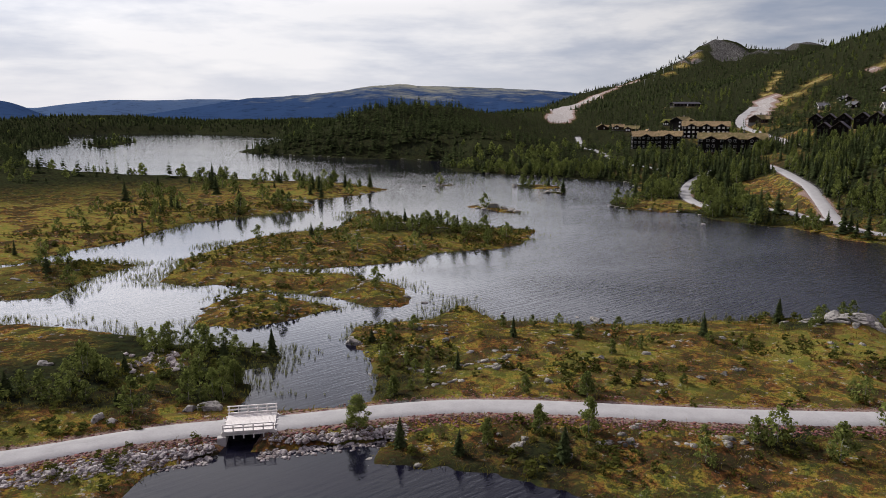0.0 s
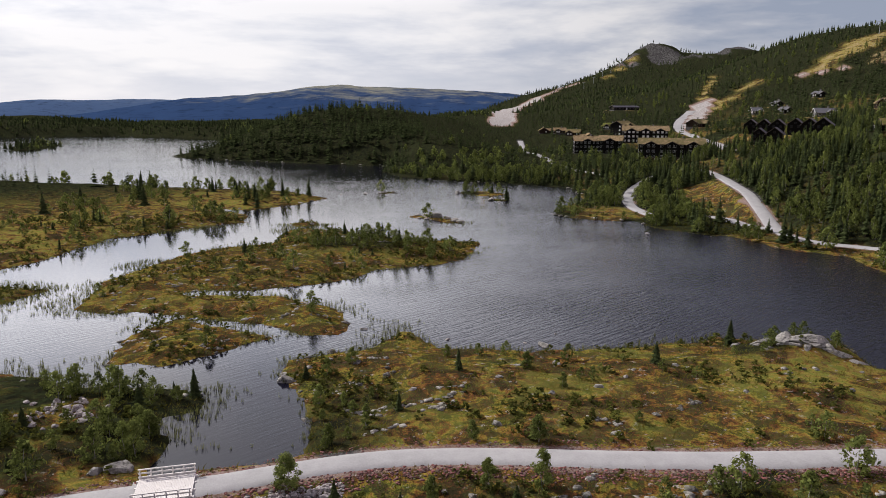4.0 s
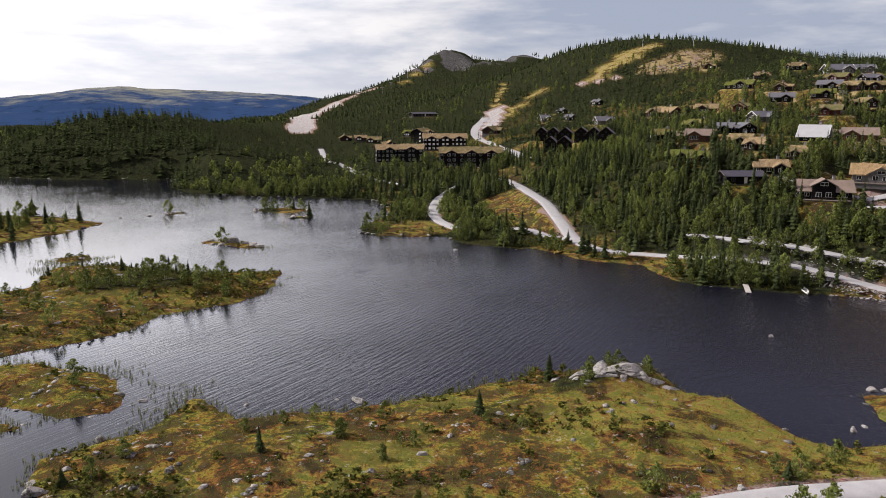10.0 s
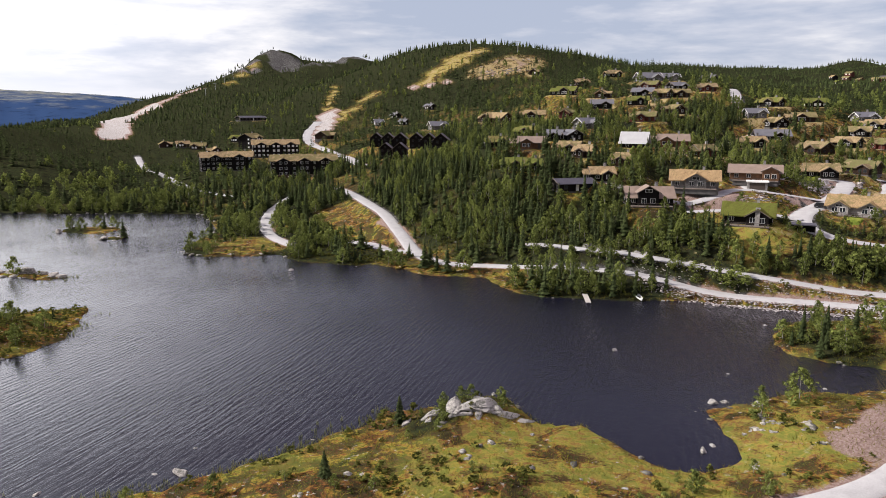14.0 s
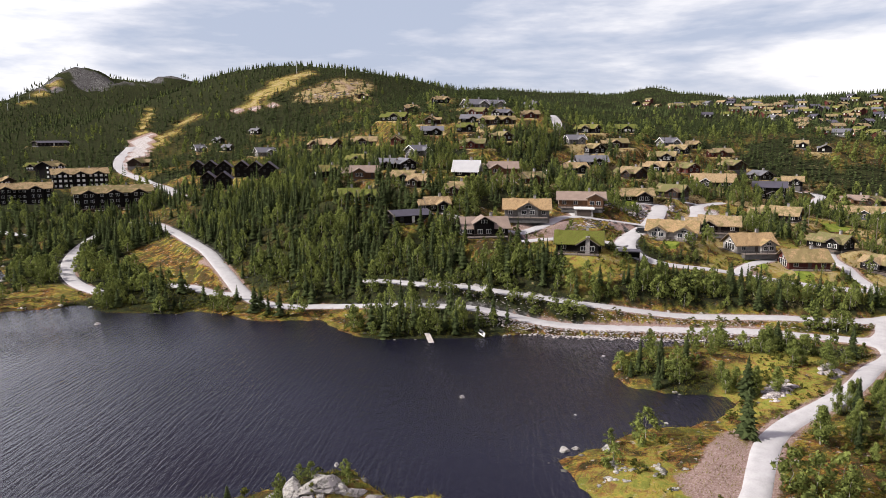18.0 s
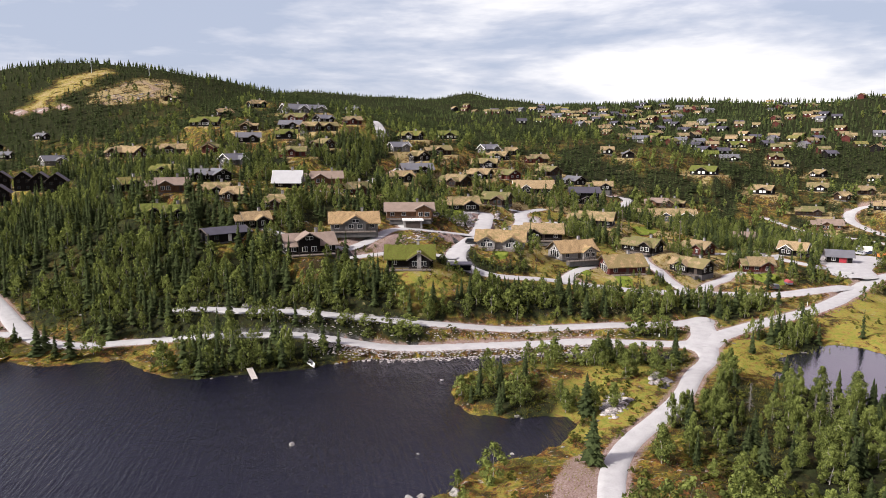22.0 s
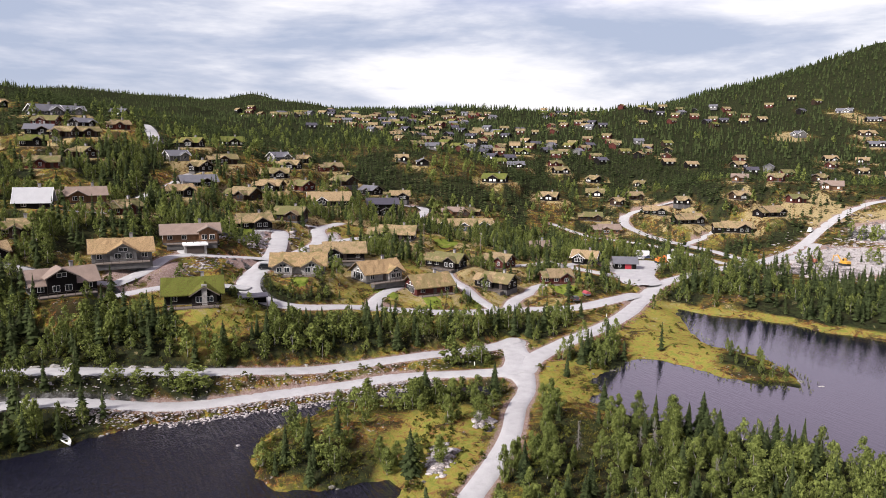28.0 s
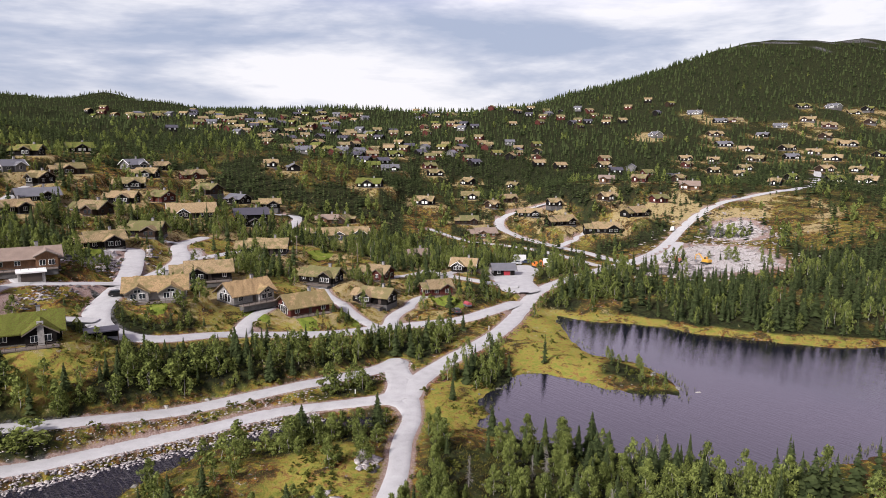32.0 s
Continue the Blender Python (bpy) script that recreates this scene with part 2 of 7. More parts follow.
# roads: half width, then corner points from one end to the other
ROADS = {
    "shore_path": (1.7, [(-75, 54), (-60, 60), (-45, 65.5), (-37, 70), (-31, 72.4), (-25, 73.8), (-18, 75), (-12, 76.8), (-6, 78.4), (0, 79.3), (6, 79), (12, 78.2), (24, 76), (39, 75), (56, 75), (75, 72), (90, 67), (101, 66.5), (112, 69.5), (122, 72), (133, 72.5), (144, 70), (158, 68), (173, 69), (184, 67.6), (192.4, 68.6), (198, 69.6)]),
    "lake_road": (2.1, [(197, 70), (194, 75), (191.7, 82), (188.4, 92), (185, 98.5), (178.5, 105.5), (171, 116.5), (162.5, 127.5), (158.8, 133), (154.7, 142), (149.5, 153), (143, 165.5), (139, 177), (133, 190.5), (125.5, 197.4), (121.8, 205), (121.8, 213), (123.6, 222), (127.4, 234), (130.5, 246), (135, 261), (137, 275), (140, 290), (146, 318), (146, 334), (140, 345)]),
    "upper_road": (2.1, [(219, 74.6), (214.5, 77), (210.5, 81), (206, 86), (198.8, 93), (193.5, 100.5), (187, 109), (178.5, 120), (171, 131.5), (163, 146), (156.5, 158.5), (150.5, 171), (149, 182), (146, 190)]),
    "stub_road": (2.5, [(197, 70.5), (206, 72.5), (213, 73.8), (219, 74)]),
    "main_road": (2.4, [(197, 69.6), (203.5, 68.8), (213.5, 65.3), (223.5, 59.7), (233.5, 53.6), (246, 47.5), (260, 42.6), (286, 36), (300, 29), (312, 21), (337, 5), (363, -15), (400, -40), (432, -60), (452, -84), (460, -112), (473, -140), (540, -180), (640, -230)]),
    "junction_east": (1.7, [(217, 73.4), (208.5, 71.6), (206.5, 68.6), (214, 65.4)]),
    "junction_west": (1.7, [(193, 80), (195, 74), (199, 72.4), (208, 73.4)]),
    "junction_south": (1.7, [(193.2, 78.5), (193.6, 72.5), (191.5, 69.8), (186, 68)]),
    "yard_road": (6.5, [(296, 38), (308, 40), (322, 38), (342, 33)]),
    "upper_lane": (2.0, [(298, 40), (305, 50), (311, 62), (318, 72)]),
    "village_road": (2.7, [(281, 41), (268, 49), (257, 58), (253, 68), (245, 80), (233, 91), (226, 103), (220, 113), (213, 119), (205.5, 124.5), (201.5, 131), (202.5, 139), (209, 144.5), (217, 146.5), (228, 148), (242, 151.5), (258, 158), (270, 162.5), (276, 167), (270, 170)]),
    "loop_lane": (2.4, [(232, 148.5), (245, 146.6), (266, 148.3), (279.3, 151), (291, 158), (300.6, 158.6), (313, 157)]),
    "east_lane": (2.0, [(274, 150), (288, 143.6), (299.4, 140)]),
    "west_lane": (1.9, [(234, 149.5), (229, 155.5), (221.5, 160), (218, 166.5), (212.5, 170), (200, 167), (189, 169)]),
    "low_lane": (1.8, [(206, 143.5), (202.5, 150), (197, 157), (191, 161), (183, 166)]),
    "top_lane": (2.2, [(374.4, 139.8), (392, 140.5), (404, 141.5), (407, 147), (395.4, 157)]),
    "drive_a": (1.8, [(219, 113.5), (231, 114.8), (245, 112.8), (255, 109)]),
    "drive_b": (1.6, [(244, 82), (249, 88), (260, 95)]),
    "drive_c": (1.8, [(246, 79), (257, 79), (266, 75)]),
    "far_lane": (2.4, [(478, 8), (475, 35), (458, 39), (445, 30), (428, 16), (405, 0), (370, -14)]),
    "far_drive": (2.0, [(420, 8), (438, -9)]),
    "track": (1.8, [(441, 77), (428, 49), (410, 22), (380, 6), (356, 0)]),
    "hotel_lane": (2.0, [(113, 600), (109, 560), (104, 465), (107, 404), (112, 372)]),
    "cape_lane": (2.0, [(96, 255), (96, 275), (102, 300), (114, 322), (130, 335)]),
    "spur": (2.2, [(123.6, 219), (120, 223.5), (117.5, 230), (117.6, 239), (115, 249)]),
    "hotel_road": (3.0, [(252, 585), (221, 542), (204, 475), (196, 430), (190, 400), (180, 366)]),
    "quarry_road": (2.4, [(406, -50), (392, -44), (376, -32), (356, -14)]),
    "hill_road": (2.6, [(420, 318), (376, 283), (345, 260)]),
    "mid_lane": (2.0, [(312, 226), (288, 222), (263, 216), (240, 205)]),
}


def curve(points, step):
    """A smooth line through the points, resampled."""
    p = np.asarray(points, float)
    for _ in range(3):
        q = np.empty((2 * len(p) - 2, 2))
        q[0::2], q[1::2] = 0.75 * p[:-1] + 0.25 * p[1:], 0.25 * p[:-1] + 0.75 * p[1:]
        p = np.vstack([p[:1], q, p[-1:]])
    s = np.r_[0, np.cumsum(np.hypot(*np.diff(p, axis=0).T))]
    t = np.linspace(0, s[-1], max(int(s[-1] / step), 2) + 1)
    return np.c_[np.interp(t, s, p[:, 0]), np.interp(t, s, p[:, 1])]


LANES = {}
for road, (half, corners) in ROADS.items():
    way = curve(corners, 2.5)
    level = np.maximum(raw_height(way[:, 0], way[:, 1])[0], 1.25)
    for _ in range(12):
        level[1:-1] = 0.25 * level[:-2] + 0.5 * level[1:-1] + 0.25 * level[2:]
    LANES[road] = (half, way, level)


# the branches of the junction lie level with the main road
main_line = np.vstack([np.c_[way, level] for half, way, level in (LANES["shore_path"], LANES["main_road"])])
for road in ("stub_road", "junction_east", "junction_west", "junction_south", "lake_road", "upper_road"):
    half, way, level = LANES[road]
    close_by = np.argmin(np.hypot(way[:, 0, None] - main_line[None, :, 0], way[:, 1, None] - main_line[None, :, 1]), 1)
    w = smooth(24, 10, np.hypot(way[:, 0] - 203, way[:, 1] - 71.5)) if road.endswith("r_road") or road == "lake_road" else 1.0
    LANES[road] = (half, way, level * (1 - w) + main_line[close_by, 2] * w)

# houses by street: x, y, heading of the ridge, length, width, style
HOUSE_ROWS = {
    "hotel": [
        (156.4, 388.1, 342, 34.4, 11, "h"), (175, 479.1, 344, 28.9, 11, "h"), (132.7, 471.4, 352, 16.7, 11, "h"), (144.3, 455.4, 336, 14.9, 11, "h"),
        (181.1, 545.1, 42, 15.5, 11, "h"),
    ],
    "hotel_cabins": [
        (137.5, 622.6, 55, 16.4, 9, "g"), (148.6, 610.9, 347, 13.3, 7.3, "g"), (156.4, 593, 3, 15.7, 8.7, "g"), (160.5, 562.8, 286, 16.7, 9, "g"),
        (224.1, 510.3, 25, 21.7, 9, "d"), (184.6, 585, 303, 15.7, 8.7, "m"), (220.1, 658.1, 346, 24.2, 9, "s"),
    ],
    "row": [
        (211.6, 408.3, 57, 8.4, 7, "u"), (213.9, 397.9, 56, 8.4, 7, "u"), (214, 384, 55, 8.4, 7, "u"), (209.8, 359.7, 54, 8.4, 7, "u"),
        (207.5, 343.5, 53, 8.4, 7, "u"), (201.2, 322.6, 52, 8.4, 7, "u"), (192.9, 363.5, 56, 8.4, 7, "u"), (190.5, 344.2, 55, 8.4, 7, "u"),
    ],
    "lower": [
        (191, 149, 301, 13.4, 6.9, "A"), (201.6, 175.7, 308, 15.0, 8.9, "B"), (180.5, 176.5, 321, 14.2, 8.3, "C"), (228.4, 172.1, 304, 16.4, 7.9, "T"),
        (228.8, 138, 290, 15.6, 8.3, "S"), (256.8, 134.4, 293, 16.6, 8.7, "K"),
    ],
    "green": [
        (245.1, 119.8, 319, 13.6, 8.1, "G"), (245.4, 103.5, 311, 13.0, 7.8, "R"), (280, 103.9, 253, 13.2, 7.2, "M"), (296.1, 87.7, 242, 10.8, 5.9, "E"),
        (265.6, 84.4, 247, 12.6, 6.9, "K"), (281.7, 66.2, 292, 9.4, 5.5, "E"), (322.9, 57.6, 258, 9.7, 5.5, "W"), (324.2, 42.5, 277, 8.8, 5.5, "D"),
        (344.9, 77.7, 294, 10.9, 6, "P"), (374.7, 116.7, 288, 29.4, 9, "L"),
    ],
    "mid": [
        (306.9, 130.1, 276, 17.8, 9, "K"), (356.4, 151.5, 292, 14.2, 7.8, "N"), (412, 128, 275, 12.3, 6.8, "P"), (413.7, 120, 320, 8.8, 5.5, "d"),
        (340.1, 171.3, 295, 19.2, 9, "W"), (309.3, 196, 286, 16.2, 8.9, "d"), (338, 198.1, 246, 13.7, 7.5, "k"), (355.3, 189.9, 257, 14.7, 8.1, "r"),
        (363.4, 206.2, 278, 13.7, 7.5, "k"), (399.8, 185, 270, 16.5, 9, "d"), (425.3, 201.8, 309, 14, 7.7, "r"), (407, 226.2, 325, 11.9, 6.5, "w"),
        (393.4, 213.1, 300, 13.1, 7.2, "k"), (430.2, 222, 321, 9.9, 5.5, "k"),
    ],
    "west": [
        (273.3, 174.3, 332, 16.7, 9, "k"), (297.1, 170.7, 294, 15.1, 8.3, "d"), (286.4, 211.3, 357, 12.1, 6.6, "k"), (308.2, 216.8, 305, 15.8, 8.7, "n"),
        (326.7, 226.4, 266, 13.8, 7.6, "k"), (352.4, 228.4, 307, 13.7, 7.5, "g"), (330.3, 240.2, 321, 10.6, 5.8, "w"), (363.3, 251.9, 306, 14, 7.7, "m"),
        (428.9, 265.9, 297, 19.1, 9, "m"), (408.5, 157.4, 309, 14.8, 8.1, "k"), (398.8, 170.5, 271, 11.6, 6.4, "n"),
    ],
    "slope": [
        (253, 345, 300, 20.8, 9, "g"), (255.4, 316.4, 309, 13.8, 7.6, "g"), (259.6, 296.8, 23, 11.1, 6.1, "r"), (242.9, 267, 20, 11.1, 6.1, "w"),
        (281.1, 294.5, 338, 12.7, 7, "n"), (211.5, 268.7, 311, 11.4, 6.3, "m"), (191.4, 265.2, 318, 10.9, 6, "m"), (192.2, 244.7, 323, 13, 7.1, "P"),
        (206.8, 248.2, 293, 7.5, 5.5, "n"), (211.9, 243.5, 281, 9.8, 5.5, "n"), (197.2, 228.6, 324, 10.9, 6, "k"), (196.3, 219.1, 320, 7.2, 5.5, "g"),
    ],
    "wood": [
        (175.1, 233.8, 315, 9.2, 5.5, "m"), (176.7, 225.8, 311, 7.4, 5.5, "m"), (173.8, 202.6, 322, 11.4, 6.3, "s"), (186.1, 201.7, 320, 9.9, 5.5, "k"),
        (200.5, 204.4, 326, 7.9, 5.5, "g"), (221.7, 219, 332, 10.4, 5.7, "o"), (244.9, 219.6, 312, 14.4, 7.9, "P"), (240.6, 202, 317, 10.6, 5.8, "r"),
        (252, 403.3, 16, 12.7, 7, "w"), (281.2, 506.5, 273, 7.9, 5.5, "n"), (266.2, 468.9, 273, 8.1, 5.5, "n"), (261.8, 498.9, 334, 8.5, 5.5, "w"),
        (303.4, 493.2, 320, 9.6, 5.5, "n"),
    ],
    "crest": [
        (346.6, 321.3, 313, 15.6, 8.6, "w"), (310.5, 293.2, 332, 12.1, 6.7, "n"), (325.6, 301.3, 316, 11.3, 6.2, "r"), (311.9, 281.5, 274, 10, 5.5, "g"),
        (321.9, 278.2, 321, 12.7, 7, "g"), (334.1, 290.4, 331, 10, 5.5, "n"), (359.6, 316, 299, 10.1, 5.6, "w"), (411.9, 327.6, 299, 12, 6.6, "n"),
        (347.3, 280.3, 314, 10.7, 5.9, "r"), (295.1, 281.6, 288, 10.9, 6, "m"), (274.1, 259.2, 325, 12.8, 7, "r"), (352.5, 354.3, 316, 10.5, 5.8, "k"),
        (330.6, 359.6, 19, 8.8, 5.5, "g"), (296.3, 309.3, 21, 8.3, 5.5, "g"), (303.2, 343.9, 279, 15.7, 8.6, "m"), (405.3, 491.7, 26, 11.6, 6.4, "g"),
        (295.9, 260.3, 248, 10.5, 5.8, "g"),
    ],
    "plain": [
        (479.6, 82, 287, 16.4, 9, "k"), (440, 46.5, 286, 14.9, 8.2, "P"), (458.6, 55.2, 249, 13.7, 7.5, "d"), (486.1, 40.9, 288, 9, 5.5, "g"),
        (494.5, 30.3, 278, 12, 6.6, "d"), (471.4, 4.9, 273, 10.8, 6, "k"), (464.9, 18.1, 299, 13.3, 7.3, "k"), (447.5, 2.8, 276, 19.1, 9, "k"),
        (435.4, -19.2, 250, 20.6, 9, "k"), (448.5, -38.2, 293, 19.5, 9, "k"), (460.5, -53.6, 285, 11.5, 6.3, "r"), (520.7, 54.3, 260, 16.4, 9, "k"),
        (601.1, 54.7, 235, 19.2, 9, "k"), (481.3, 115.7, 283, 22.1, 9, "m"), (598.6, 20.7, 229, 12.2, 6.7, "k"), (604.9, 81.2, 290, 15.9, 8.7, "k"),
    ],
    "east": [
        (654.6, -58.8, 280, 15.6, 8.6, "k"), (495.2, -30.2, 261, 9.4, 5.5, "P"), (495.3, -50.8, 219, 11.6, 6.4, "r"), (497.1, -75, 300, 11.8, 6.5, "g"),
        (475.7, -75, 256, 11.3, 6.2, "P"), (467.5, -25.9, 281, 13.5, 7.4, "g"), (492.5, -132.9, 260, 9.2, 5.5, "k"), (569.6, -177.1, 269, 10.9, 6, "m"),
        (558.7, -202.5, 308, 15.4, 8.5, "m"), (539.1, -214.3, 204, 18.6, 9, "k"), (626.6, -228.9, 277, 19.4, 9, "g"), (622.8, -252.5, 206, 14.5, 8, "k"),
        (678.3, -260.1, 234, 21.2, 9, "k"), (695.9, -232.7, 311, 19.1, 9, "n"), (692.4, -200, 252, 19.8, 9, "g"), (733.2, -205.8, 226, 19.7, 9, "k"),
    ],
    "upland": [
        (755, -193.2, 253, 26.1, 9, "n"), (737.9, -246.7, 278, 25.1, 9, "k"), (795.6, -198.4, 266, 20, 9, "g"), (775, -299.8, 291, 25.7, 9, "g"),
        (741, -304.8, 255, 21, 9, "k"), (697.1, -309.9, 288, 17.7, 9, "m"), (677.2, -133.2, 256, 14.6, 8, "k"), (645.2, -125.2, 286, 11.9, 6.5, "r"),
        (673.5, -156.5, 229, 13.6, 7.5, "g"), (627.3, -141.5, 316, 12.6, 6.9, "k"), (635, -168.5, 262, 13.9, 7.7, "k"), (605.5, -153.6, 252, 11.3, 6.2, "k"),
        (808.7, -141.4, 217, 19.9, 9, "w"), (810, -319.1, 264, 26.9, 9, "r"), (885.5, -205.3, 229, 27.8, 9, "w"), (821.7, -274.9, 249, 18.7, 9, "w"),
    ],
    "ridge": [
        (832.6, -308.9, 257, 20.6, 9, "g"), (850, -379.8, 289, 29, 9, "m"), (813.5, -364.1, 306, 18, 9, "g"), (874.9, -321.2, 258, 20.2, 9, "m"),
        (865.1, -350.8, 234, 20.3, 9, "w"), (838.6, -359.2, 255, 18.4, 9, "k"), (841.9, -234.6, 252, 24.1, 9, "r"), (843, -219.9, 298, 20, 9, "n"),
        (721, -264.2, 223, 17.7, 9, "g"), (794.5, -246.7, 250, 16.6, 9, "n"), (678.3, -4.9, 206, 14, 7.7, "r"), (655.2, 117.1, 289, 19.3, 9, "m"),
        (624.4, 86.6, 276, 13.7, 7.5, "r"), (574.9, 113.4, 267, 18.4, 9, "n"), (476.6, 174.9, 263, 10.5, 5.8, "k"), (476.2, 161.1, 225, 11.8, 6.5, "n"),
    ],
}
HS = np.array([(r[0], r[1], math.hypot(r[3], r[4]) / 2) for street in HOUSE_ROWS.values() for r in street])
# cabins far off on the plateau, in clusters: x, y, how many
r = random.Random(21)
FAR_SPOTS = []
CLUSTERS = [(920, 480, 14), (830, 400, 10), (860, 365, 9), (785, 307, 12), (725, 278, 9), (856, 282, 10), (953, 262, 12), (1000, 220, 12), (1080, 105, 9), (891, 82, 10), (640, 190, 9), (645, 150, 9), (700, 112, 8), (820, 145, 10),
            (835, 215, 9), (795, 184, 8), (963, -29, 8), (919, -45, 8), (955, -85, 5), (925, -140, 5), (590, 159, 6), (733, 76, 8), (709, 45, 6), (753, 19, 8), (650, -60, 6)]
for cx, cy, count in CLUSTERS:
    made, tries = 0, 0
    while made < count and tries < 200:
        tries += 1
        x, y = cx + r.gauss(0, 26), cy + r.gauss(0, 26)
        if all(math.hypot(x - a, y - b) > 14 for a, b in FAR_SPOTS) and np.hypot(HS[:, 0] - x, HS[:, 1] - y).min() > 18:
            FAR_SPOTS.append((x, y))
            made += 1
PADS = raw_height(HS[:, 0], HS[:, 1])[0] + 0.25
# a short gravel drive from each village house to the road that passes nearest
STREETS = np.vstack([np.c_[way, level] for name, (half, way, level) in LANES.items() if name not in ("shore_path", "lake_road", "upper_road")])
for (hx, hy, hr), pad in zip(HS, PADS):
    off = np.hypot(STREETS[:, 0] - hx, STREETS[:, 1] - hy)
    k = int(np.argmin(off))
    if 330 > hx > 185 and -70 < hy < 260 and hr + 3 < off[k] < 34:
        u = np.linspace(0, 1 - (hr * 0.75) / off[k], 12)[:, None]
        bend = np.array((STREETS[k, 1] - hy, hx - STREETS[k, 0])) / off[k] * 2.5
        way = STREETS[k, :2] * (1 - u) + np.array((hx, hy)) * u + bend * np.sin(u * math.pi)
        LANES["drive_%d" % len(LANES)] = (1.5, way, (STREETS[k, 2] * (1 - u) + pad * u)[:, 0])


def height(x, y):
    """The ground with the roads graded in, the shore distance and the distance from the nearest road's edge."""
    x, y = np.asarray(x, float), np.asarray(y, float)
    z, sd = raw_height(x, y)
    for (hx, hy, hr), pad in zip(HS, PADS):
        near = (np.abs(x - hx) < hr + 8) & (np.abs(y - hy) < hr + 8)
        if near.any():
            w = smooth(hr + 7.6, hr + 2.4, np.hypot(x[near] - hx, y[near] - hy))
            z[near] = z[near] * (1 - w) + pad * w
    gap, cap = np.full(x.shape, 99.0), np.full(x.shape, 9999.0)
    for half, way, level in LANES.values():
        near = (x > way[:, 0].min() - 14) & (x < way[:, 0].max() + 14) & (y > way[:, 1].min() - 14) & (y < way[:, 1].max() + 14)
        if not near.any():
            continue
        nx, ny = x[near], y[near]
        best, lev = np.full(nx.shape, 99.0), np.zeros(nx.shape)
        for k in range(len(way) - 1):
            d, t = seg_dist(way[k], way[k + 1], nx, ny)
            lev = np.where(d < best, level[k] + t * (level[k + 1] - level[k]), lev)
            best = np.minimum(best, d)
        w = 1 - smooth(half + 0.6, half + 5.5, best)
        wet = sd[near] < 0
        w = np.where(wet, 1 - smooth(half + 1.2, half + 3.3, best), w)
        w = np.where(inside(CULVERT, nx, ny), 0, w)
        z[near] = z[near] * (1 - w) + (lev - 0.22) * w
        gap[near] = np.minimum(gap[near], best - half)
        cap[near] = np.minimum(cap[near], np.where(best < half + 1.0, lev - 0.2, 9999.0))
    return np.minimum(z, cap), sd, gap

# ---- sky, sun ----
world = bpy.data.worlds.new("overcast")
scene.world = world
world.use_nodes = True


class Net:
    """Short hand for node trees."""

    def __init__(self, tree):
        self.tree = tree

    def add(self, kind, **values):
        n = self.tree.nodes.new(kind)
        for key, value in values.items():
            if isinstance(value, bpy.types.NodeSocket):
                self.tree.links.new(value, n.inputs[key.replace("_", " ")])
            else:
                n.inputs[key.replace("_", " ")].default_value = value
        return n

    def math(self, how, a, b=0.0, c=0.0):
        n = self.tree.nodes.new("ShaderNodeMath")
        n.operation = how
        for k, v in enumerate((a, b, c)):
            if isinstance(v, bpy.types.NodeSocket):
                self.tree.links.new(v, n.inputs[k])
            else:
                n.inputs[k].default_value = v
        return n.outputs[0]

    def noise(self, vector, scale, detail=4.0, rough=0.55, distort=0.0):
        n = self.add("ShaderNodeTexNoise", Scale=scale, Detail=detail, Roughness=rough, Distortion=distort)
        self.tree.links.new(vector, n.inputs["Vector"])
        return n.outputs["Fac"]

    def ramp(self, fac, stops):
        n = self.tree.nodes.new("ShaderNodeValToRGB")
        el = n.color_ramp.elements
        while len(el) < len(stops):
            el.new(0.5)
        for e, (at, col) in zip(el, stops):
            e.position, e.color = at, (*col, 1) if len(col) == 3 else col
        self.tree.links.new(fac, n.inputs[0])
        return n.outputs[0]

    def band(self, fac, lo, hi):
        n = self.tree.nodes.new("ShaderNodeMapRange")
        n.interpolation_type = "SMOOTHSTEP"
        n.inputs["From Min"].default_value, n.inputs["From Max"].default_value = lo, hi
        self.tree.links.new(fac, n.inputs["Value"])
        return n.outputs[0]

    def mix(self, fac, a, b, how="MIX"):
        n = self.tree.nodes.new("ShaderNodeMix")
        n.data_type, n.blend_type = "RGBA", how
        for k, v in ((0, fac), (6, a), (7, b)):
            if isinstance(v, bpy.types.NodeSocket):
                self.tree.links.new(v, n.inputs[k])
            else:
                n.inputs[k].default_value = v if k == 0 else (*v, 1)
        return n.outputs[2]

    def stretch(self, vector, x, y, z):
        n = self.tree.nodes.new("ShaderNodeMapping")
        n.inputs["Scale"].default_value = (x, y, z)
        self.tree.links.new(vector, n.inputs["Vector"])
        return n.outputs[0]

    def bump(self, fac, strength, distance, normal=None):
        n = self.add("ShaderNodeBump", Strength=strength, Distance=distance, Height=fac)
        if normal:
            self.tree.links.new(normal, n.inputs["Normal"])
        return n.outputs[0]


SUN_HIGH, SUN_FROM = 38.0, 305.0
w = Net(world.node_tree)
world.node_tree.nodes.clear()
sky = w.tree.nodes.new("ShaderNodeTexSky")
sky.sky_type, sky.sun_disc = "NISHITA", False
sky.sun_elevation, sky.sun_rotation = radians(SUN_HIGH), radians(SUN_FROM)
ray = w.tree.nodes.new("ShaderNodeTexCoord").outputs["Generated"]
xyz = w.add("ShaderNodeSeparateXYZ", Vector=ray).outputs
up = w.math("MAXIMUM", xyz[2], 0.0)
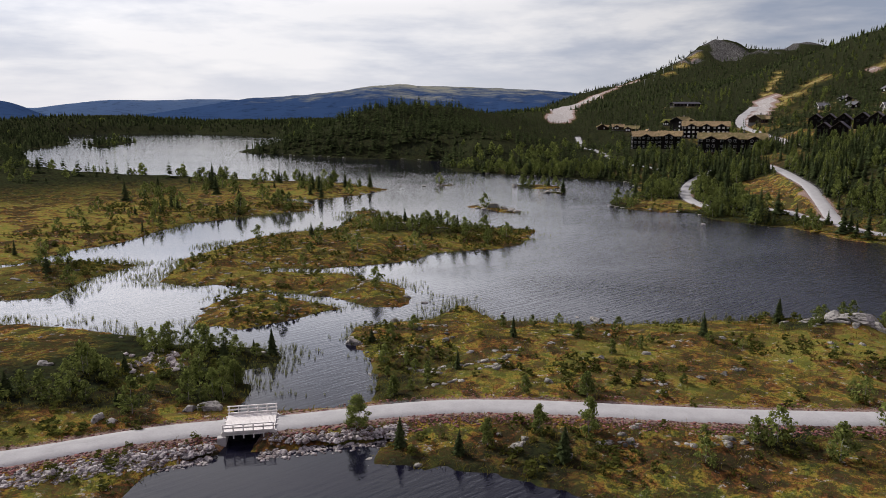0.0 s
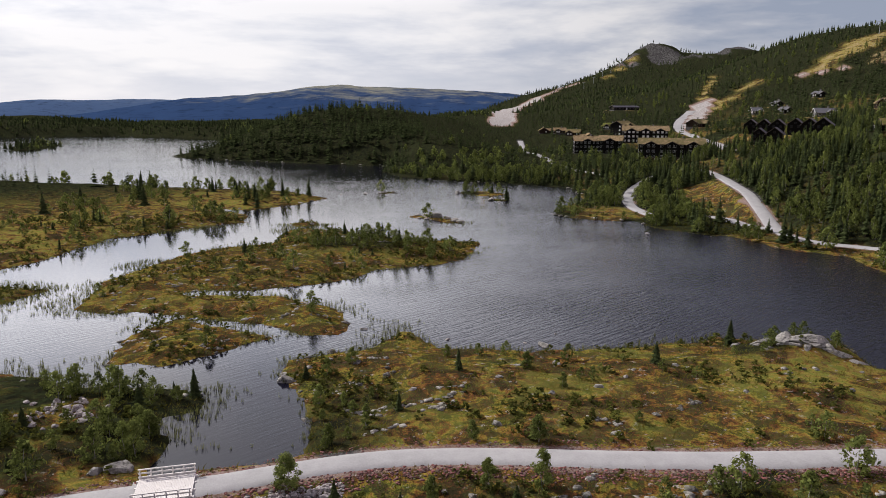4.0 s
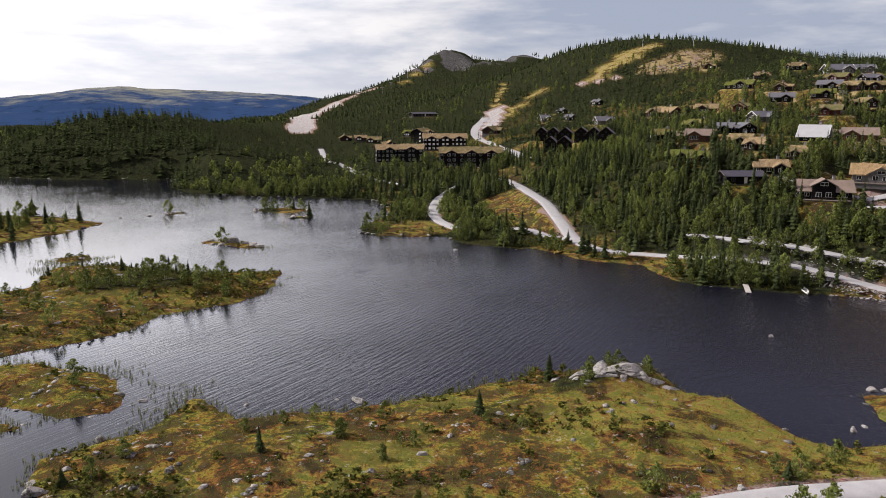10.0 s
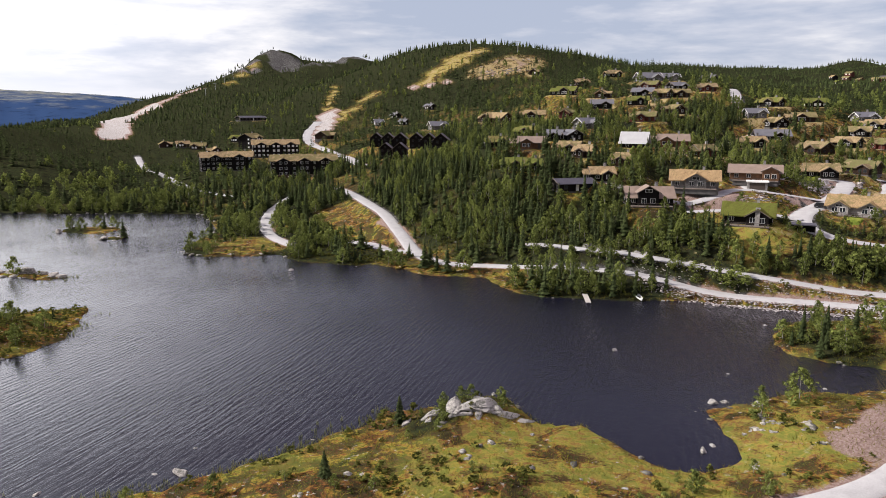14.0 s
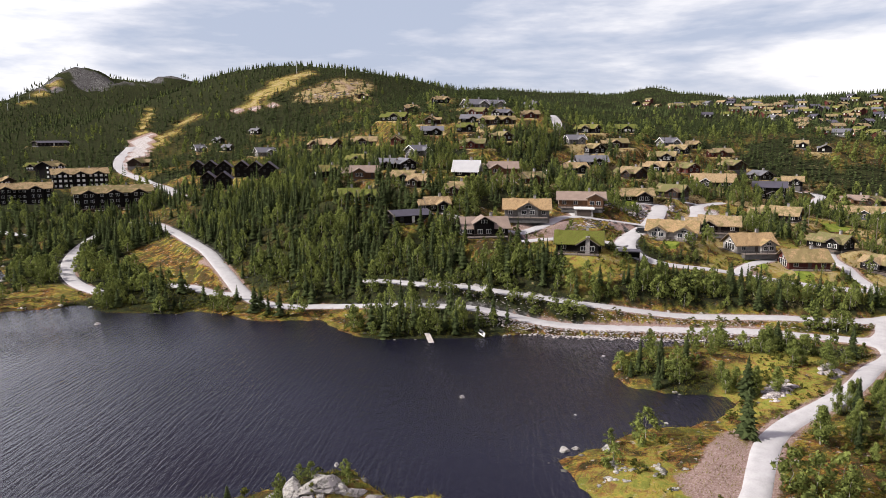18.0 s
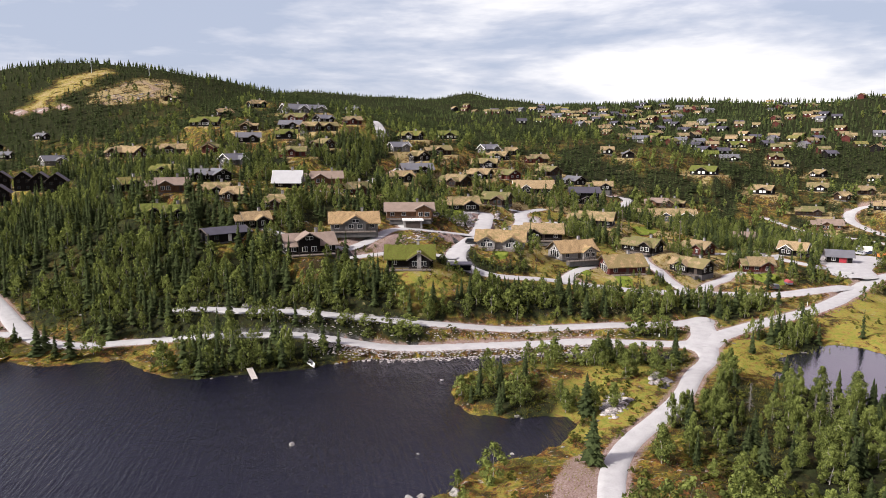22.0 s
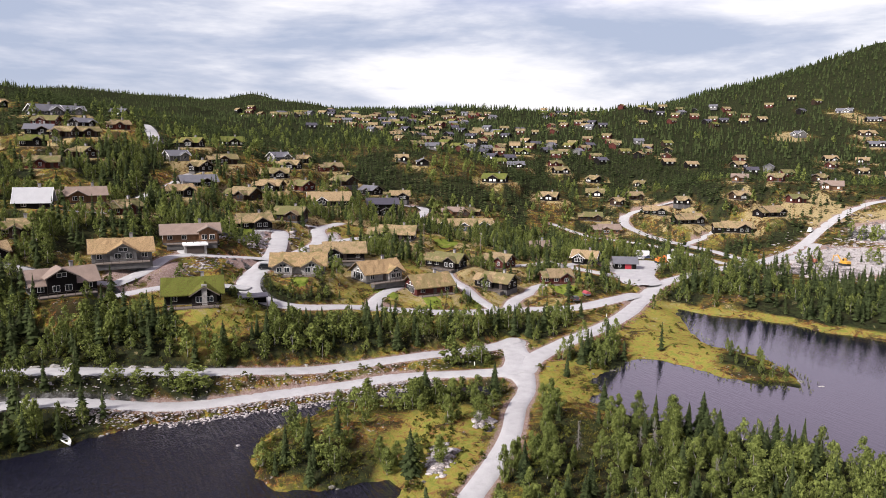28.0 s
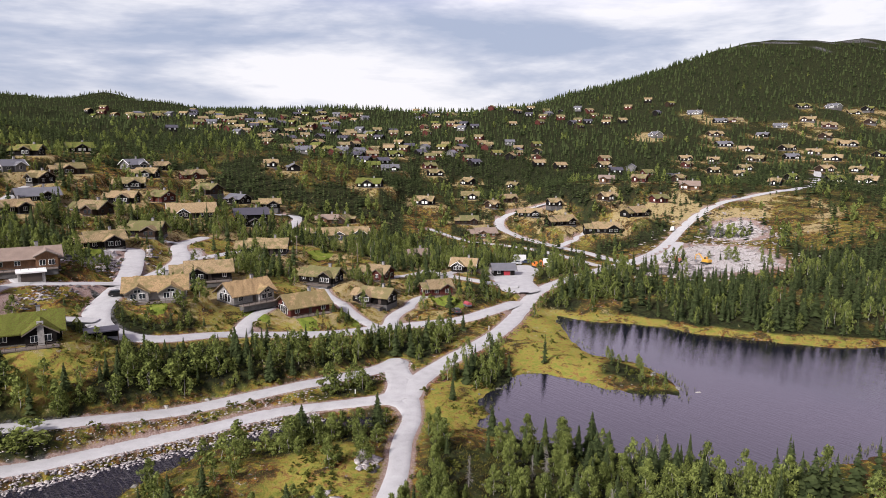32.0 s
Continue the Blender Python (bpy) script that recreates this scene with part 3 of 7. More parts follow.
# long flat layers of cloud, heaped at their upper edges
big = w.noise(w.stretch(ray, 2.1, 2.1, 11.0), 1.0, 6.0, 0.58, 0.2)
small = w.noise(w.stretch(ray, 5.0, 5.0, 20.0), 1.0, 6.0, 0.58, 0.2)
cloud = w.math("ADD", w.math("MULTIPLY", big, 0.74), w.math("MULTIPLY", small, 0.26))
# bright round the veiled sun, heavy and dark overhead to the east
a, h = radians(SUN_FROM), radians(SUN_HIGH)
aim = w.tree.nodes.new("ShaderNodeVectorMath")
aim.operation = "DOT_PRODUCT"
aim.inputs[1].default_value = (math.sin(a) * math.cos(h), math.cos(a) * math.cos(h), math.sin(h))
w.tree.links.new(ray, aim.inputs[0])
glow = w.math("MULTIPLY", w.band(aim.outputs["Value"], 0.58, 1.0), w.band(up, 0.04, 0.26))
near = w.tree.nodes.new("ShaderNodeVectorMath")
near.operation = "DOT_PRODUCT"
low = radians(-33), radians(14)
near.inputs[1].default_value = (math.sin(low[0]) * math.cos(low[1]), math.cos(low[0]) * math.cos(low[1]), math.sin(low[1]))
w.tree.links.new(ray, near.inputs[0])
west = w.band(near.outputs["Value"], 0.50, 0.95)
heaped = w.math("SUBTRACT", cloud, w.math("MULTIPLY", w.math("SUBTRACT", 1.0, west), 0.028))
tone = w.ramp(heaped, [(0.40, (0.42, 0.49, 0.62)), (0.455, (0.56, 0.61, 0.71)), (0.505, (0.76, 0.79, 0.84)), (0.56, (0.95, 0.955, 0.96))])
east = w.tree.nodes.new("ShaderNodeVectorMath")
east.operation = "DOT_PRODUCT"
side = radians(112), radians(22)
east.inputs[1].default_value = (math.sin(side[0]) * math.cos(side[1]), math.cos(side[0]) * math.cos(side[1]), math.sin(side[1]))
w.tree.links.new(ray, east.inputs[0])
lobe = w.math("MULTIPLY", w.band(east.outputs["Value"], 0.66, 0.97), w.band(up, 0.15, 0.30))
thin = w.math("MAXIMUM", west, lobe)
high = w.math("MULTIPLY", w.band(up, 0.17, 0.37), w.math("SUBTRACT", 1.0, w.math("MULTIPLY", thin, 0.75)))
heavy = w.ramp(cloud, [(0.42, (0.085, 0.076, 0.125)), (0.50, (0.19, 0.172, 0.25)), (0.58, (0.41, 0.375, 0.47))])
tone = w.mix(w.math("MULTIPLY", high, 0.88), tone, heavy)
tone = w.mix(w.math("MULTIPLY", w.band(up, 0.075, 0.0), 0.45), tone, (0.95, 0.96, 0.97))
tone = w.mix(w.math("MULTIPLY", lobe, 0.85), tone, (0.92, 0.77, 0.98))
tone = w.mix(w.math("MULTIPLY", west, 0.35), tone, (0.90, 0.91, 0.92))
clouds = w.add("ShaderNodeBackground", Color=tone, Strength=w.math("MULTIPLY", 0.86, w.math("ADD", w.math("ADD", w.math("ADD", w.math("ADD", 1.0, w.math("MULTIPLY", west, 0.42)), w.math("MULTIPLY", lobe, 0.85)), w.math("MULTIPLY", w.math("MULTIPLY", west, w.math("SUBTRACT", w.band(up, 0.13, 0.24), w.math("MULTIPLY", w.band(up, 0.26, 0.42), 0.9))), 3.0)), w.math("MULTIPLY", glow, 1.3))))
clear = w.add("ShaderNodeBackground", Color=sky.outputs[0], Strength=0.10)
both = w.add("ShaderNodeMixShader", Fac=0.93)
w.tree.links.new(clear.outputs[0], both.inputs[1])
w.tree.links.new(clouds.outputs[0], both.inputs[2])
w.tree.links.new(both.outputs[0], w.tree.nodes.new("ShaderNodeOutputWorld").inputs[0])

sun = new("sun", bpy.data.lights.new("sun", "SUN"))
sun.data.energy, sun.data.angle, sun.data.color = 5.0, radians(6), (1.0, 0.96, 0.91)
a, h = radians(SUN_FROM), radians(SUN_HIGH)
sun.matrix_world = look((math.sin(a) * math.cos(h) * 100, math.cos(a) * math.cos(h) * 100, math.sin(h) * 100), (0, 0, 0))

# ---- materials ----
def material(name):
    m = bpy.data.materials.new(name)
    m.use_nodes = True
    n = Net(m.node_tree)
    return m, n, m.node_tree.nodes["Principled BSDF"]


def where(n):
    return n.tree.nodes.new("ShaderNodeNewGeometry").outputs["Position"]


def plain(name, colour, rough=0.8, metal=0.0, vary=0.25, size=3.0, relief=0.0, local=False, per_object=0.0):
    """A surface of one colour with stains at two scales and a fine relief."""
    m, n, b = material(name)
    p = n.tree.nodes.new("ShaderNodeTexCoord").outputs["Object"] if local else where(n)
    f = n.math("ADD", n.math("MULTIPLY", n.noise(p, 1 / size, 5), 0.6), n.math("MULTIPLY", n.noise(p, 9 / size, 4), 0.4))
    dark, light = [c * (1 - vary) for c in colour], [min(c * (1 + vary), 1) for c in colour]
    col = n.ramp(f, [(0.3, dark), (0.7, light)])
    if per_object:
        r = n.tree.nodes.new("ShaderNodeObjectInfo").outputs["Random"]
        col = n.mix(n.math("MULTIPLY", r, per_object), col, [c * 0.35 for c in colour])
    n.tree.links.new(col, b.inputs["Base Color"])
    b.inputs["Roughness"].default_value, b.inputs["Metallic"].default_value = rough, metal
    if relief:
        n.tree.links.new(n.bump(n.noise(p, 14 / size, 5), 0.6, relief), b.inputs["Normal"])
    return m


def ground_material():
    m, n, b = material("heath_ground")
    p = where(n)
    cover = n.tree.nodes.new("ShaderNodeVertexColor")
    cover.layer_name = "cover"
    mask = n.tree.nodes.new("ShaderNodeSeparateColor")
    n.tree.links.new(cover.outputs["Color"], mask.inputs[0])
    lawn, stony, woods = mask.outputs
    dry = cover.outputs["Alpha"]
    wide, mid, fine = n.noise(p, 0.13, 5, 0.65, 0.8), n.noise(p, 0.62, 5, 0.68, 0.6), n.noise(p, 2.6, 6, 0.72)
    col = n.ramp(n.math("ADD", n.math("MULTIPLY", wide, 0.62), n.math("MULTIPLY", mid, 0.38)), [
        (0.425, (0.036, 0.028, 0.014)), (0.46, (0.145, 0.060, 0.024)), (0.49, (0.208, 0.120, 0.030)), (0.525, (0.238, 0.182, 0.035)), (0.56, (0.130, 0.138, 0.026)), (0.61, (0.042, 0.050, 0.017))])
    col = n.mix(n.math("MULTIPLY", n.band(fine, 0.47, 0.62), 0.85), col, (0.026, 0.026, 0.011))
    col = n.mix(n.math("MULTIPLY", n.band(n.noise(p, 0.9, 4, 0.7), 0.605, 0.65), 0.75), col, (0.36, 0.34, 0.31))
    col = n.mix(n.math("MULTIPLY", n.band(n.noise(p, 0.36, 5, 0.72, 0.6), 0.47, 0.54), 0.88), col, n.ramp(fine, [(0.40, (0.075, 0.038, 0.022)), (0.50, (0.036, 0.034, 0.015)), (0.62, (0.060, 0.066, 0.022))]))
    green = n.ramp(mid, [(0.38, (0.190, 0.105, 0.040)), (0.47, (0.250, 0.208, 0.048)), (0.58, (0.165, 0.180, 0.036))])
    green = n.mix(n.math("MULTIPLY", n.band(fine, 0.52, 0.7), 0.35), green, (0.080, 0.085, 0.022))
    col = n.mix(n.math("MULTIPLY", lawn, n.band(n.math("ADD", n.math("MULTIPLY", fine, 0.6), n.math("ADD", n.math("MULTIPLY", wide, 1.4), n.math("MULTIPLY", n.band(lawn, 0.88, 1.0), 0.10))), 0.92, 1.06)), col, green)
    # near-black forest floor: the shade on wooded ground is put into this colour
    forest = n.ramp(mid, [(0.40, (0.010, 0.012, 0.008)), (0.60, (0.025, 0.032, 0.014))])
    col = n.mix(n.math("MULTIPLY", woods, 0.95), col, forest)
    hay = n.ramp(fine, [(0.38, (0.14, 0.130, 0.050)), (0.47, (0.34, 0.265, 0.145)), (0.54, (0.27, 0.195, 0.095)), (0.62, (0.135, 0.155, 0.042))])
    col = n.mix(n.math("MULTIPLY", n.band(n.math("ADD", dry, n.math("MULTIPLY", n.math("SUBTRACT", n.math("ADD", mid, wide), 1.0), 1.5)), 0.48, 0.74), 1.0), col, hay)
    gravel = n.ramp(n.noise(p, 3.2, 6, 0.75), [(0.30, (0.115, 0.075, 0.062)), (0.5, (0.235, 0.165, 0.140)), (0.72, (0.38, 0.32, 0.285))])
    gravel = n.mix(n.band(stony, 0.82, 0.98), gravel, n.ramp(n.noise(p, 1.4, 6, 0.75), [(0.34, (0.16, 0.125, 0.11)), (0.5, (0.34, 0.32, 0.30)), (0.66, (0.50, 0.49, 0.47))]))
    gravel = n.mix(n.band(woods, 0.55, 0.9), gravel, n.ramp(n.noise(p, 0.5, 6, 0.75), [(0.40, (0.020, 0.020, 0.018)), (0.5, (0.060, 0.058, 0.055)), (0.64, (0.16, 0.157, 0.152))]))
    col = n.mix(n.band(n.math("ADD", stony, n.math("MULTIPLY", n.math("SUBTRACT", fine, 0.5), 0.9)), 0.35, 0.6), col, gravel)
    n.tree.links.new(col, b.inputs["Base Color"])
    b.inputs["Roughness"].default_value = 0.95
    b.inputs["Specular IOR Level"].default_value = 0.0
    n.tree.links.new(n.bump(fine, 0.8, 0.25, n.bump(mid, 0.6, 0.5)), b.inputs["Normal"])
    return m


def water_material():
    m, n, b = material("lake_water")
    p = where(n)
    turned = n.tree.nodes.new("ShaderNodeMapping")
    turned.inputs["Rotation"].default_value = (0, 0, radians(-38))
    n.tree.links.new(p, turned.inputs["Vector"])
    swell = n.noise(n.stretch(turned.outputs[0], 0.30, 0.95, 1), 1.0, 3, 0.55, 0.5)
    chop = n.noise(n.stretch(turned.outputs[0], 1.3, 3.8, 1), 1.0, 3, 0.6, 0.3)
    crest = n.add("ShaderNodeTexWave", Vector=n.stretch(turned.outputs[0], 0.16, 1.0, 1), Scale=0.27, Distortion=10.0, Detail=3.0, Detail_Scale=1.5, Detail_Roughness=0.55)
    crest.bands_direction = "Y"
    gust = n.band(n.noise(n.stretch(p, 0.012, 0.02, 1), 1.0, 3), 0.42, 0.62)
    b.inputs["Base Color"].default_value = (0.006, 0.006, 0.013, 1)
    b.inputs["IOR"].default_value = 1.33
    n.tree.links.new(n.math("ADD", n.math("MULTIPLY", gust, 0.03), 0.03), b.inputs["Roughness"])
    wave = n.math("ADD", n.math("ADD", n.math("MULTIPLY", swell, 0.62), n.math("MULTIPLY", chop, 0.38)), n.math("MULTIPLY", n.math("MULTIPLY", crest.outputs["Fac"], n.math("ADD", n.math("MULTIPLY", n.noise(n.stretch(p, 0.05, 0.05, 1), 1.0, 3), 0.5), 0.0)), 0.6))
    at = n.add("ShaderNodeSeparateXYZ", Vector=p).outputs
    # the wind reaches the open east of the lake and leaves the reedy channels calm
    open_water = n.band(n.math("ADD", at[0], n.math("MULTIPLY", n.noise(n.stretch(p, 0.03, 0.03, 1), 1.0, 2), 50.0)), 0.0, 110.0)
    open_water = n.math("MAXIMUM", open_water, n.math("MULTIPLY", n.band(at[1], 225.0, 300.0), 0.18))
    wave = n.math("MULTIPLY", wave, n.math("ADD", 1.0, n.math("MULTIPLY", n.math("MULTIPLY", n.band(at[0], 85.0, 128.0), n.band(at[1], 155.0, 118.0)), 2.8)))
    bump = n.add("ShaderNodeBump", Distance=0.34, Height=wave, Strength=n.math("MULTIPLY", n.math("ADD", n.math("MULTIPLY", gust, 0.35), 0.65), n.math("ADD", 0.08, n.math("MULTIPLY", n.math("MULTIPLY", open_water, n.band(n.math("ADD", n.math("MULTIPLY", at[1], 1.0), n.math("MULTIPLY", at[0], -0.5)), -32.0, -4.0)), 0.88))))
    n.tree.links.new(bump.outputs[0], b.inputs["Normal"])
    return m


GROUND, WATER = ground_material(), water_material()
GRAVEL = plain("road_gravel", (0.335, 0.330, 0.322), 0.95, 0, 0.17, 2.2, 0.05)

# ---- ground, water, roads ----
def mesh_object(name, verts, faces, mat, parent=None, flat=True):
    me = bpy.data.meshes.new(name)
    me.from_pydata(verts if isinstance(verts, list) else verts.tolist(), [], faces if isinstance(faces, list) else faces.tolist())
    if not flat:
        me.polygons.foreach_set("use_smooth", [True] * len(me.polygons))
    for one in mat if isinstance(mat, (list, tuple)) else [mat]:
        me.materials.append(one)
    ob = new(name, me)
    ob.parent = parent
    return ob


def spaced(lo, hi, step, reach, grow):
    core = list(np.arange(lo, hi + 0.01, step))
    s, out_hi, out_lo = step, core[-1], core[0]
    more, less = [], []
    while out_hi < reach[1]:
        out_hi += step + grow * (out_hi - hi)
        more.append(out_hi)
    while out_lo > reach[0]:
        out_lo -= step + grow * (lo - out_lo)
        less.append(out_lo)
    return np.array(less[::-1] + core + more)


gx, gy = spaced(-85, 300, 1.6, (-3600, 4300), 0.036), spaced(20, 240, 1.6, (-3600, 4300), 0.036)
X, Y = np.meshgrid(gx, gy)
Z, SD, GAP = height(X.ravel(), Y.ravel())
X, Y = X.ravel(), Y.ravel()
cols = len(gx)
i = (np.arange(len(gy) - 1)[:, None] * cols + np.arange(cols - 1)[None]).ravel()
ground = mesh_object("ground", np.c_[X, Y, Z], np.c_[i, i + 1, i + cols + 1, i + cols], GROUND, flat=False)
tagged(ground, "yellow-green and rust heath with bare rock patches", "ground", kind="structure")


wx, wy = np.linspace(-900, 420, 12), np.linspace(-150, 1250, 12)
i = (np.arange(11)[:, None] * 12 + np.arange(11)[None]).ravel()
lake = mesh_object("water", np.c_[np.meshgrid(wx, wy)[0].ravel(), np.meshgrid(wx, wy)[1].ravel(), np.zeros(144)], np.c_[i, i + 1, i + 13, i + 12], WATER)
tagged(lake, "dark rippled lake water reflecting a cloudy sky", "water", kind="structure")

for road, (half, way, level) in LANES.items():
    ends = [(way[0] - way[1]) / np.linalg.norm(way[0] - way[1]), (way[-1] - way[-2]) / np.linalg.norm(way[-1] - way[-2])]
    way = np.vstack([[way[0] + ends[0] * half * q for q in (0.97, 0.75, 0.4)], way, [way[-1] + ends[1] * half * q for q in (0.4, 0.75, 0.97)]])
    level = np.r_[[level[0]] * 3, level, [level[-1]] * 3]
    ahead = np.gradient(way, axis=0)
    side = np.c_[-ahead[:, 1], ahead[:, 0]] / np.linalg.norm(ahead, axis=1)[:, None]
    wob = np.r_[0.24, 0.66, 0.92, np.ones(len(way) - 6), 0.92, 0.66, 0.24] + 0.16 * fbm(way[:, 0], way[:, 1], 7, 3, 77)
    strips = []
    for u, drop in ((-1.18, -0.30), (-1.0, -0.06), (-0.5, 0.0), (0.0, 0.05), (0.5, 0.0), (1.0, -0.06), (1.18, -0.30)):
        strips.append(np.c_[way + side * (u * half * wob)[:, None], level + drop])
    verts = np.stack(strips, 1).reshape(-1, 3)
    k = (np.arange(len(way) - 1)[:, None] * 7 + np.arange(6)[None]).ravel()
    lane = mesh_object("road", verts, np.c_[k, k + 7, k + 8, k + 1], GRAVEL, flat=False)
    tagged(lane, "pale grey gravel road with loose edges", "road", kind="structure")

# ---- mown lawns ----
def lawn_material():
    m, n, b = material("mown_grass")
    p = where(n)
    col = n.ramp(n.math("ADD", n.math("MULTIPLY", n.noise(p, 0.4, 4), 0.5), n.math("MULTIPLY", n.noise(p, 3.0, 5, 0.7), 0.5)), [(0.36, (0.070, 0.095, 0.018)), (0.5, (0.125, 0.160, 0.026)), (0.66, (0.215, 0.205, 0.050))])
    n.tree.links.new(col, b.inputs["Base Color"])
    b.inputs["Roughness"].default_value, b.inputs["Specular IOR Level"].default_value = 0.95, 0.0
    n.tree.links.new(n.bump(n.noise(p, 6, 4, 0.7), 0.8, 0.08), b.inputs["Normal"])
    return m


LAWN = lawn_material()
# x, y, half length, half width, turn
for cx, cy, rx, ry, turn in ((236, 114.5, 8, 3.0, 40), (236, 100, 8, 3.0, 35), (285, 131, 10, 4, 10), (320, 114, 11, 5, 0), (219, 133.5, 5, 2.2, 20), (248, 91, 7, 2.5, 30), (260, 172, 8, 4, 20), (274, 64, 9, 4, 50)):
    a, u = np.meshgrid(np.linspace(0, 2 * math.pi, 25)[:-1], np.linspace(0, 1, 7)[1:])
    reach = u * (1 + 0.5 * fbm(cx + 3 * np.cos(a), cy + 3 * np.sin(a), 3, 2, 15))
    lx, ly = np.r_[0, (reach * rx * np.cos(a)).ravel()], np.r_[0, (reach * ry * np.sin(a)).ravel()]
    t = radians(turn)
    lx, ly = cx + lx * math.cos(t) - ly * math.sin(t), cy + lx * math.sin(t) + ly * math.cos(t)
    edge = np.r_[0, u.ravel()]
    pts = np.c_[lx, ly, height(lx, ly)[0] + np.where(edge > 0.98, -0.15, 0.10)]
    faces = [(0, 1 + k, 1 + (k + 1) % 24) for k in range(24)]
    faces += [(1 + j * 24 + k, 1 + (j + 1) * 24 + k, 1 + (j + 1) * 24 + (k + 1) % 24, 1 + j * 24 + (k + 1) % 24) for j in range(5) for k in range(24)]
    tagged(mesh_object("lawn", pts, faces, LAWN, flat=False), "fresh green mown lawn beside a cabin", "lawn", kind="structure")

# ---- kit for things and parts ----
class Shape:
    """Vertices and faces of one part."""

    def __init__(self):
        self.v, self.f = [], []

    def add(self, verts, faces):
        k = len(self.v)
        self.v += [tuple(p) for p in verts]
        self.f += [tuple(i + k for i in f) for f in faces]
        return self

    def box(self, x, y, z, sx, sy, sz):
        """A box on its base centre."""
        a, b = sx / 2, sy / 2
        self.add([(x - a, y - b, z), (x + a, y - b, z), (x + a, y + b, z), (x - a, y + b, z), (x - a, y - b, z + sz), (x + a, y - b, z + sz), (x + a, y + b, z + sz), (x - a, y + b, z + sz)],
                 [(3, 2, 1, 0), (4, 5, 6, 7), (0, 1, 5, 4), (1, 2, 6, 5), (2, 3, 7, 6), (3, 0, 4, 7)])
        return self

    def beam(self, a, b, wide, sides=4, tip=1.0):
        """A tapered bar from a to b."""
        a, b = Vector(a), Vector(b)
        q = (b - a).to_track_quat("Z", "Y")
        ring = []
        for end, r in ((a, wide / 2), (b, wide / 2 * tip)):
            ring += [end + q @ Vector((r * math.cos((k + 0.5) * 2 * math.pi / sides), r * math.sin((k + 0.5) * 2 * math.pi / sides), 0)) for k in range(sides)]
        faces = [(k, (k + 1) % sides, sides + (k + 1) % sides, sides + k) for k in range(sides)]
        faces += [tuple(range(sides))[::-1], tuple(range(sides, 2 * sides))]
        return self.add(ring, faces)

    def prism(self, section, lo, hi, along="x"):
        """A section in (across, up) drawn out along an axis."""
        n = len(section)
        put = (lambda s, q: (q, s[0], s[1])) if along == "x" else (lambda s, q: (s[0], q, s[1]))
        self.add([put(s, lo) for s in section] + [put(s, hi) for s in section],
                 [tuple(range(n)), tuple(range(2 * n - 1, n - 1, -1))] + [(k, k + n, (k + 1) % n + n, (k + 1) % n) for k in range(n)])
        return self


def part(name, shape, mat, parent=None, label="", smoothed=False):
    ob = mesh_object(name, shape.v, shape.f, mat, parent, flat=not smoothed)
    bm = bmesh.new()
    bm.from_mesh(ob.data)
    bmesh.ops.recalc_face_normals(bm, faces=bm.faces)
    bm.to_mesh(ob.data)
    bm.free()
    return tagged(ob, label)


def thing(name, label, category, m=None, group="", kind=""):
    ob = new(name)
    ob.empty_display_size = 0.2
    if m is not None:
        ob.matrix_world = m
    return tagged(ob, label, category, group, kind)


def level_at(x, y):
    return float(height(np.array([x], float), np.array([y], float))[0][0])


def bulk(name, verts, tris, mat, label, category, parent=None):
    """One large mesh of kind stuff, from arrays."""
    me = bpy.data.meshes.new(name)
    me.vertices.add(len(verts))
    me.vertices.foreach_set("co", np.ascontiguousarray(verts, np.float32).ravel())
    me.loops.add(tris.size)
    me.loops.foreach_set("vertex_index", np.ascontiguousarray(tris, np.int32).ravel())
    me.polygons.add(len(tris))
    me.polygons.foreach_set("loop_start", np.arange(0, tris.size, tris.shape[1], dtype=np.int32))
    me.update(calc_edges=True)
    me.materials.append(mat)
    ob = new(name, me)
    ob.parent = parent
    return tagged(ob, label, category, kind="stuff")


def strew(template, tris, x, y, z, scale, turn, squash=None):
    """Copies of a template, as arrays, for bulk()."""
    c, s = np.cos(turn)[:, None], np.sin(turn)[:, None]
    t = template[None] * scale[:, None, None]
    if squash is not None:
        t[:, :, :2] *= squash[:, None, None]
    v = np.stack([t[..., 0] * c - t[..., 1] * s + x[:, None], t[..., 0] * s + t[..., 1] * c + y[:, None], t[..., 2] + z[:, None]], -1)
    f = tris[None] + (np.arange(len(x)) * len(template))[:, None, None]
    return v.reshape(-1, 3), f.reshape(-1, tris.shape[1])

# ---- houses ----
def sod(name, dry, fresh, amount):
    """A turf roof: dry grass with fresher patches."""
    m, n, b = material(name)
    p = where(n)
    r = n.tree.nodes.new("ShaderNodeObjectInfo").outputs["Random"]
    patch = n.math("ADD", n.noise(p, 0.45, 5, 0.65), n.math("MULTIPLY", n.math("SUBTRACT", r, 0.5), 0.25))
    col = n.mix(n.band(patch, 0.62 - amount * 0.3, 0.78 - amount * 0.3), dry, fresh)
    col = n.mix(n.band(n.noise(p, 3.5, 5, 0.7), 0.42, 0.66), col, [c * 0.5 for c in dry])
    n.tree.links.new(col, b.inputs["Base Color"])
    b.inputs["Roughness"].default_value, b.inputs["Specular IOR Level"].default_value = 1.0, 0.0
    n.tree.links.new(n.bump(n.noise(p, 5, 4, 0.7), 1.0, 0.15), b.inputs["Normal"])
    return m


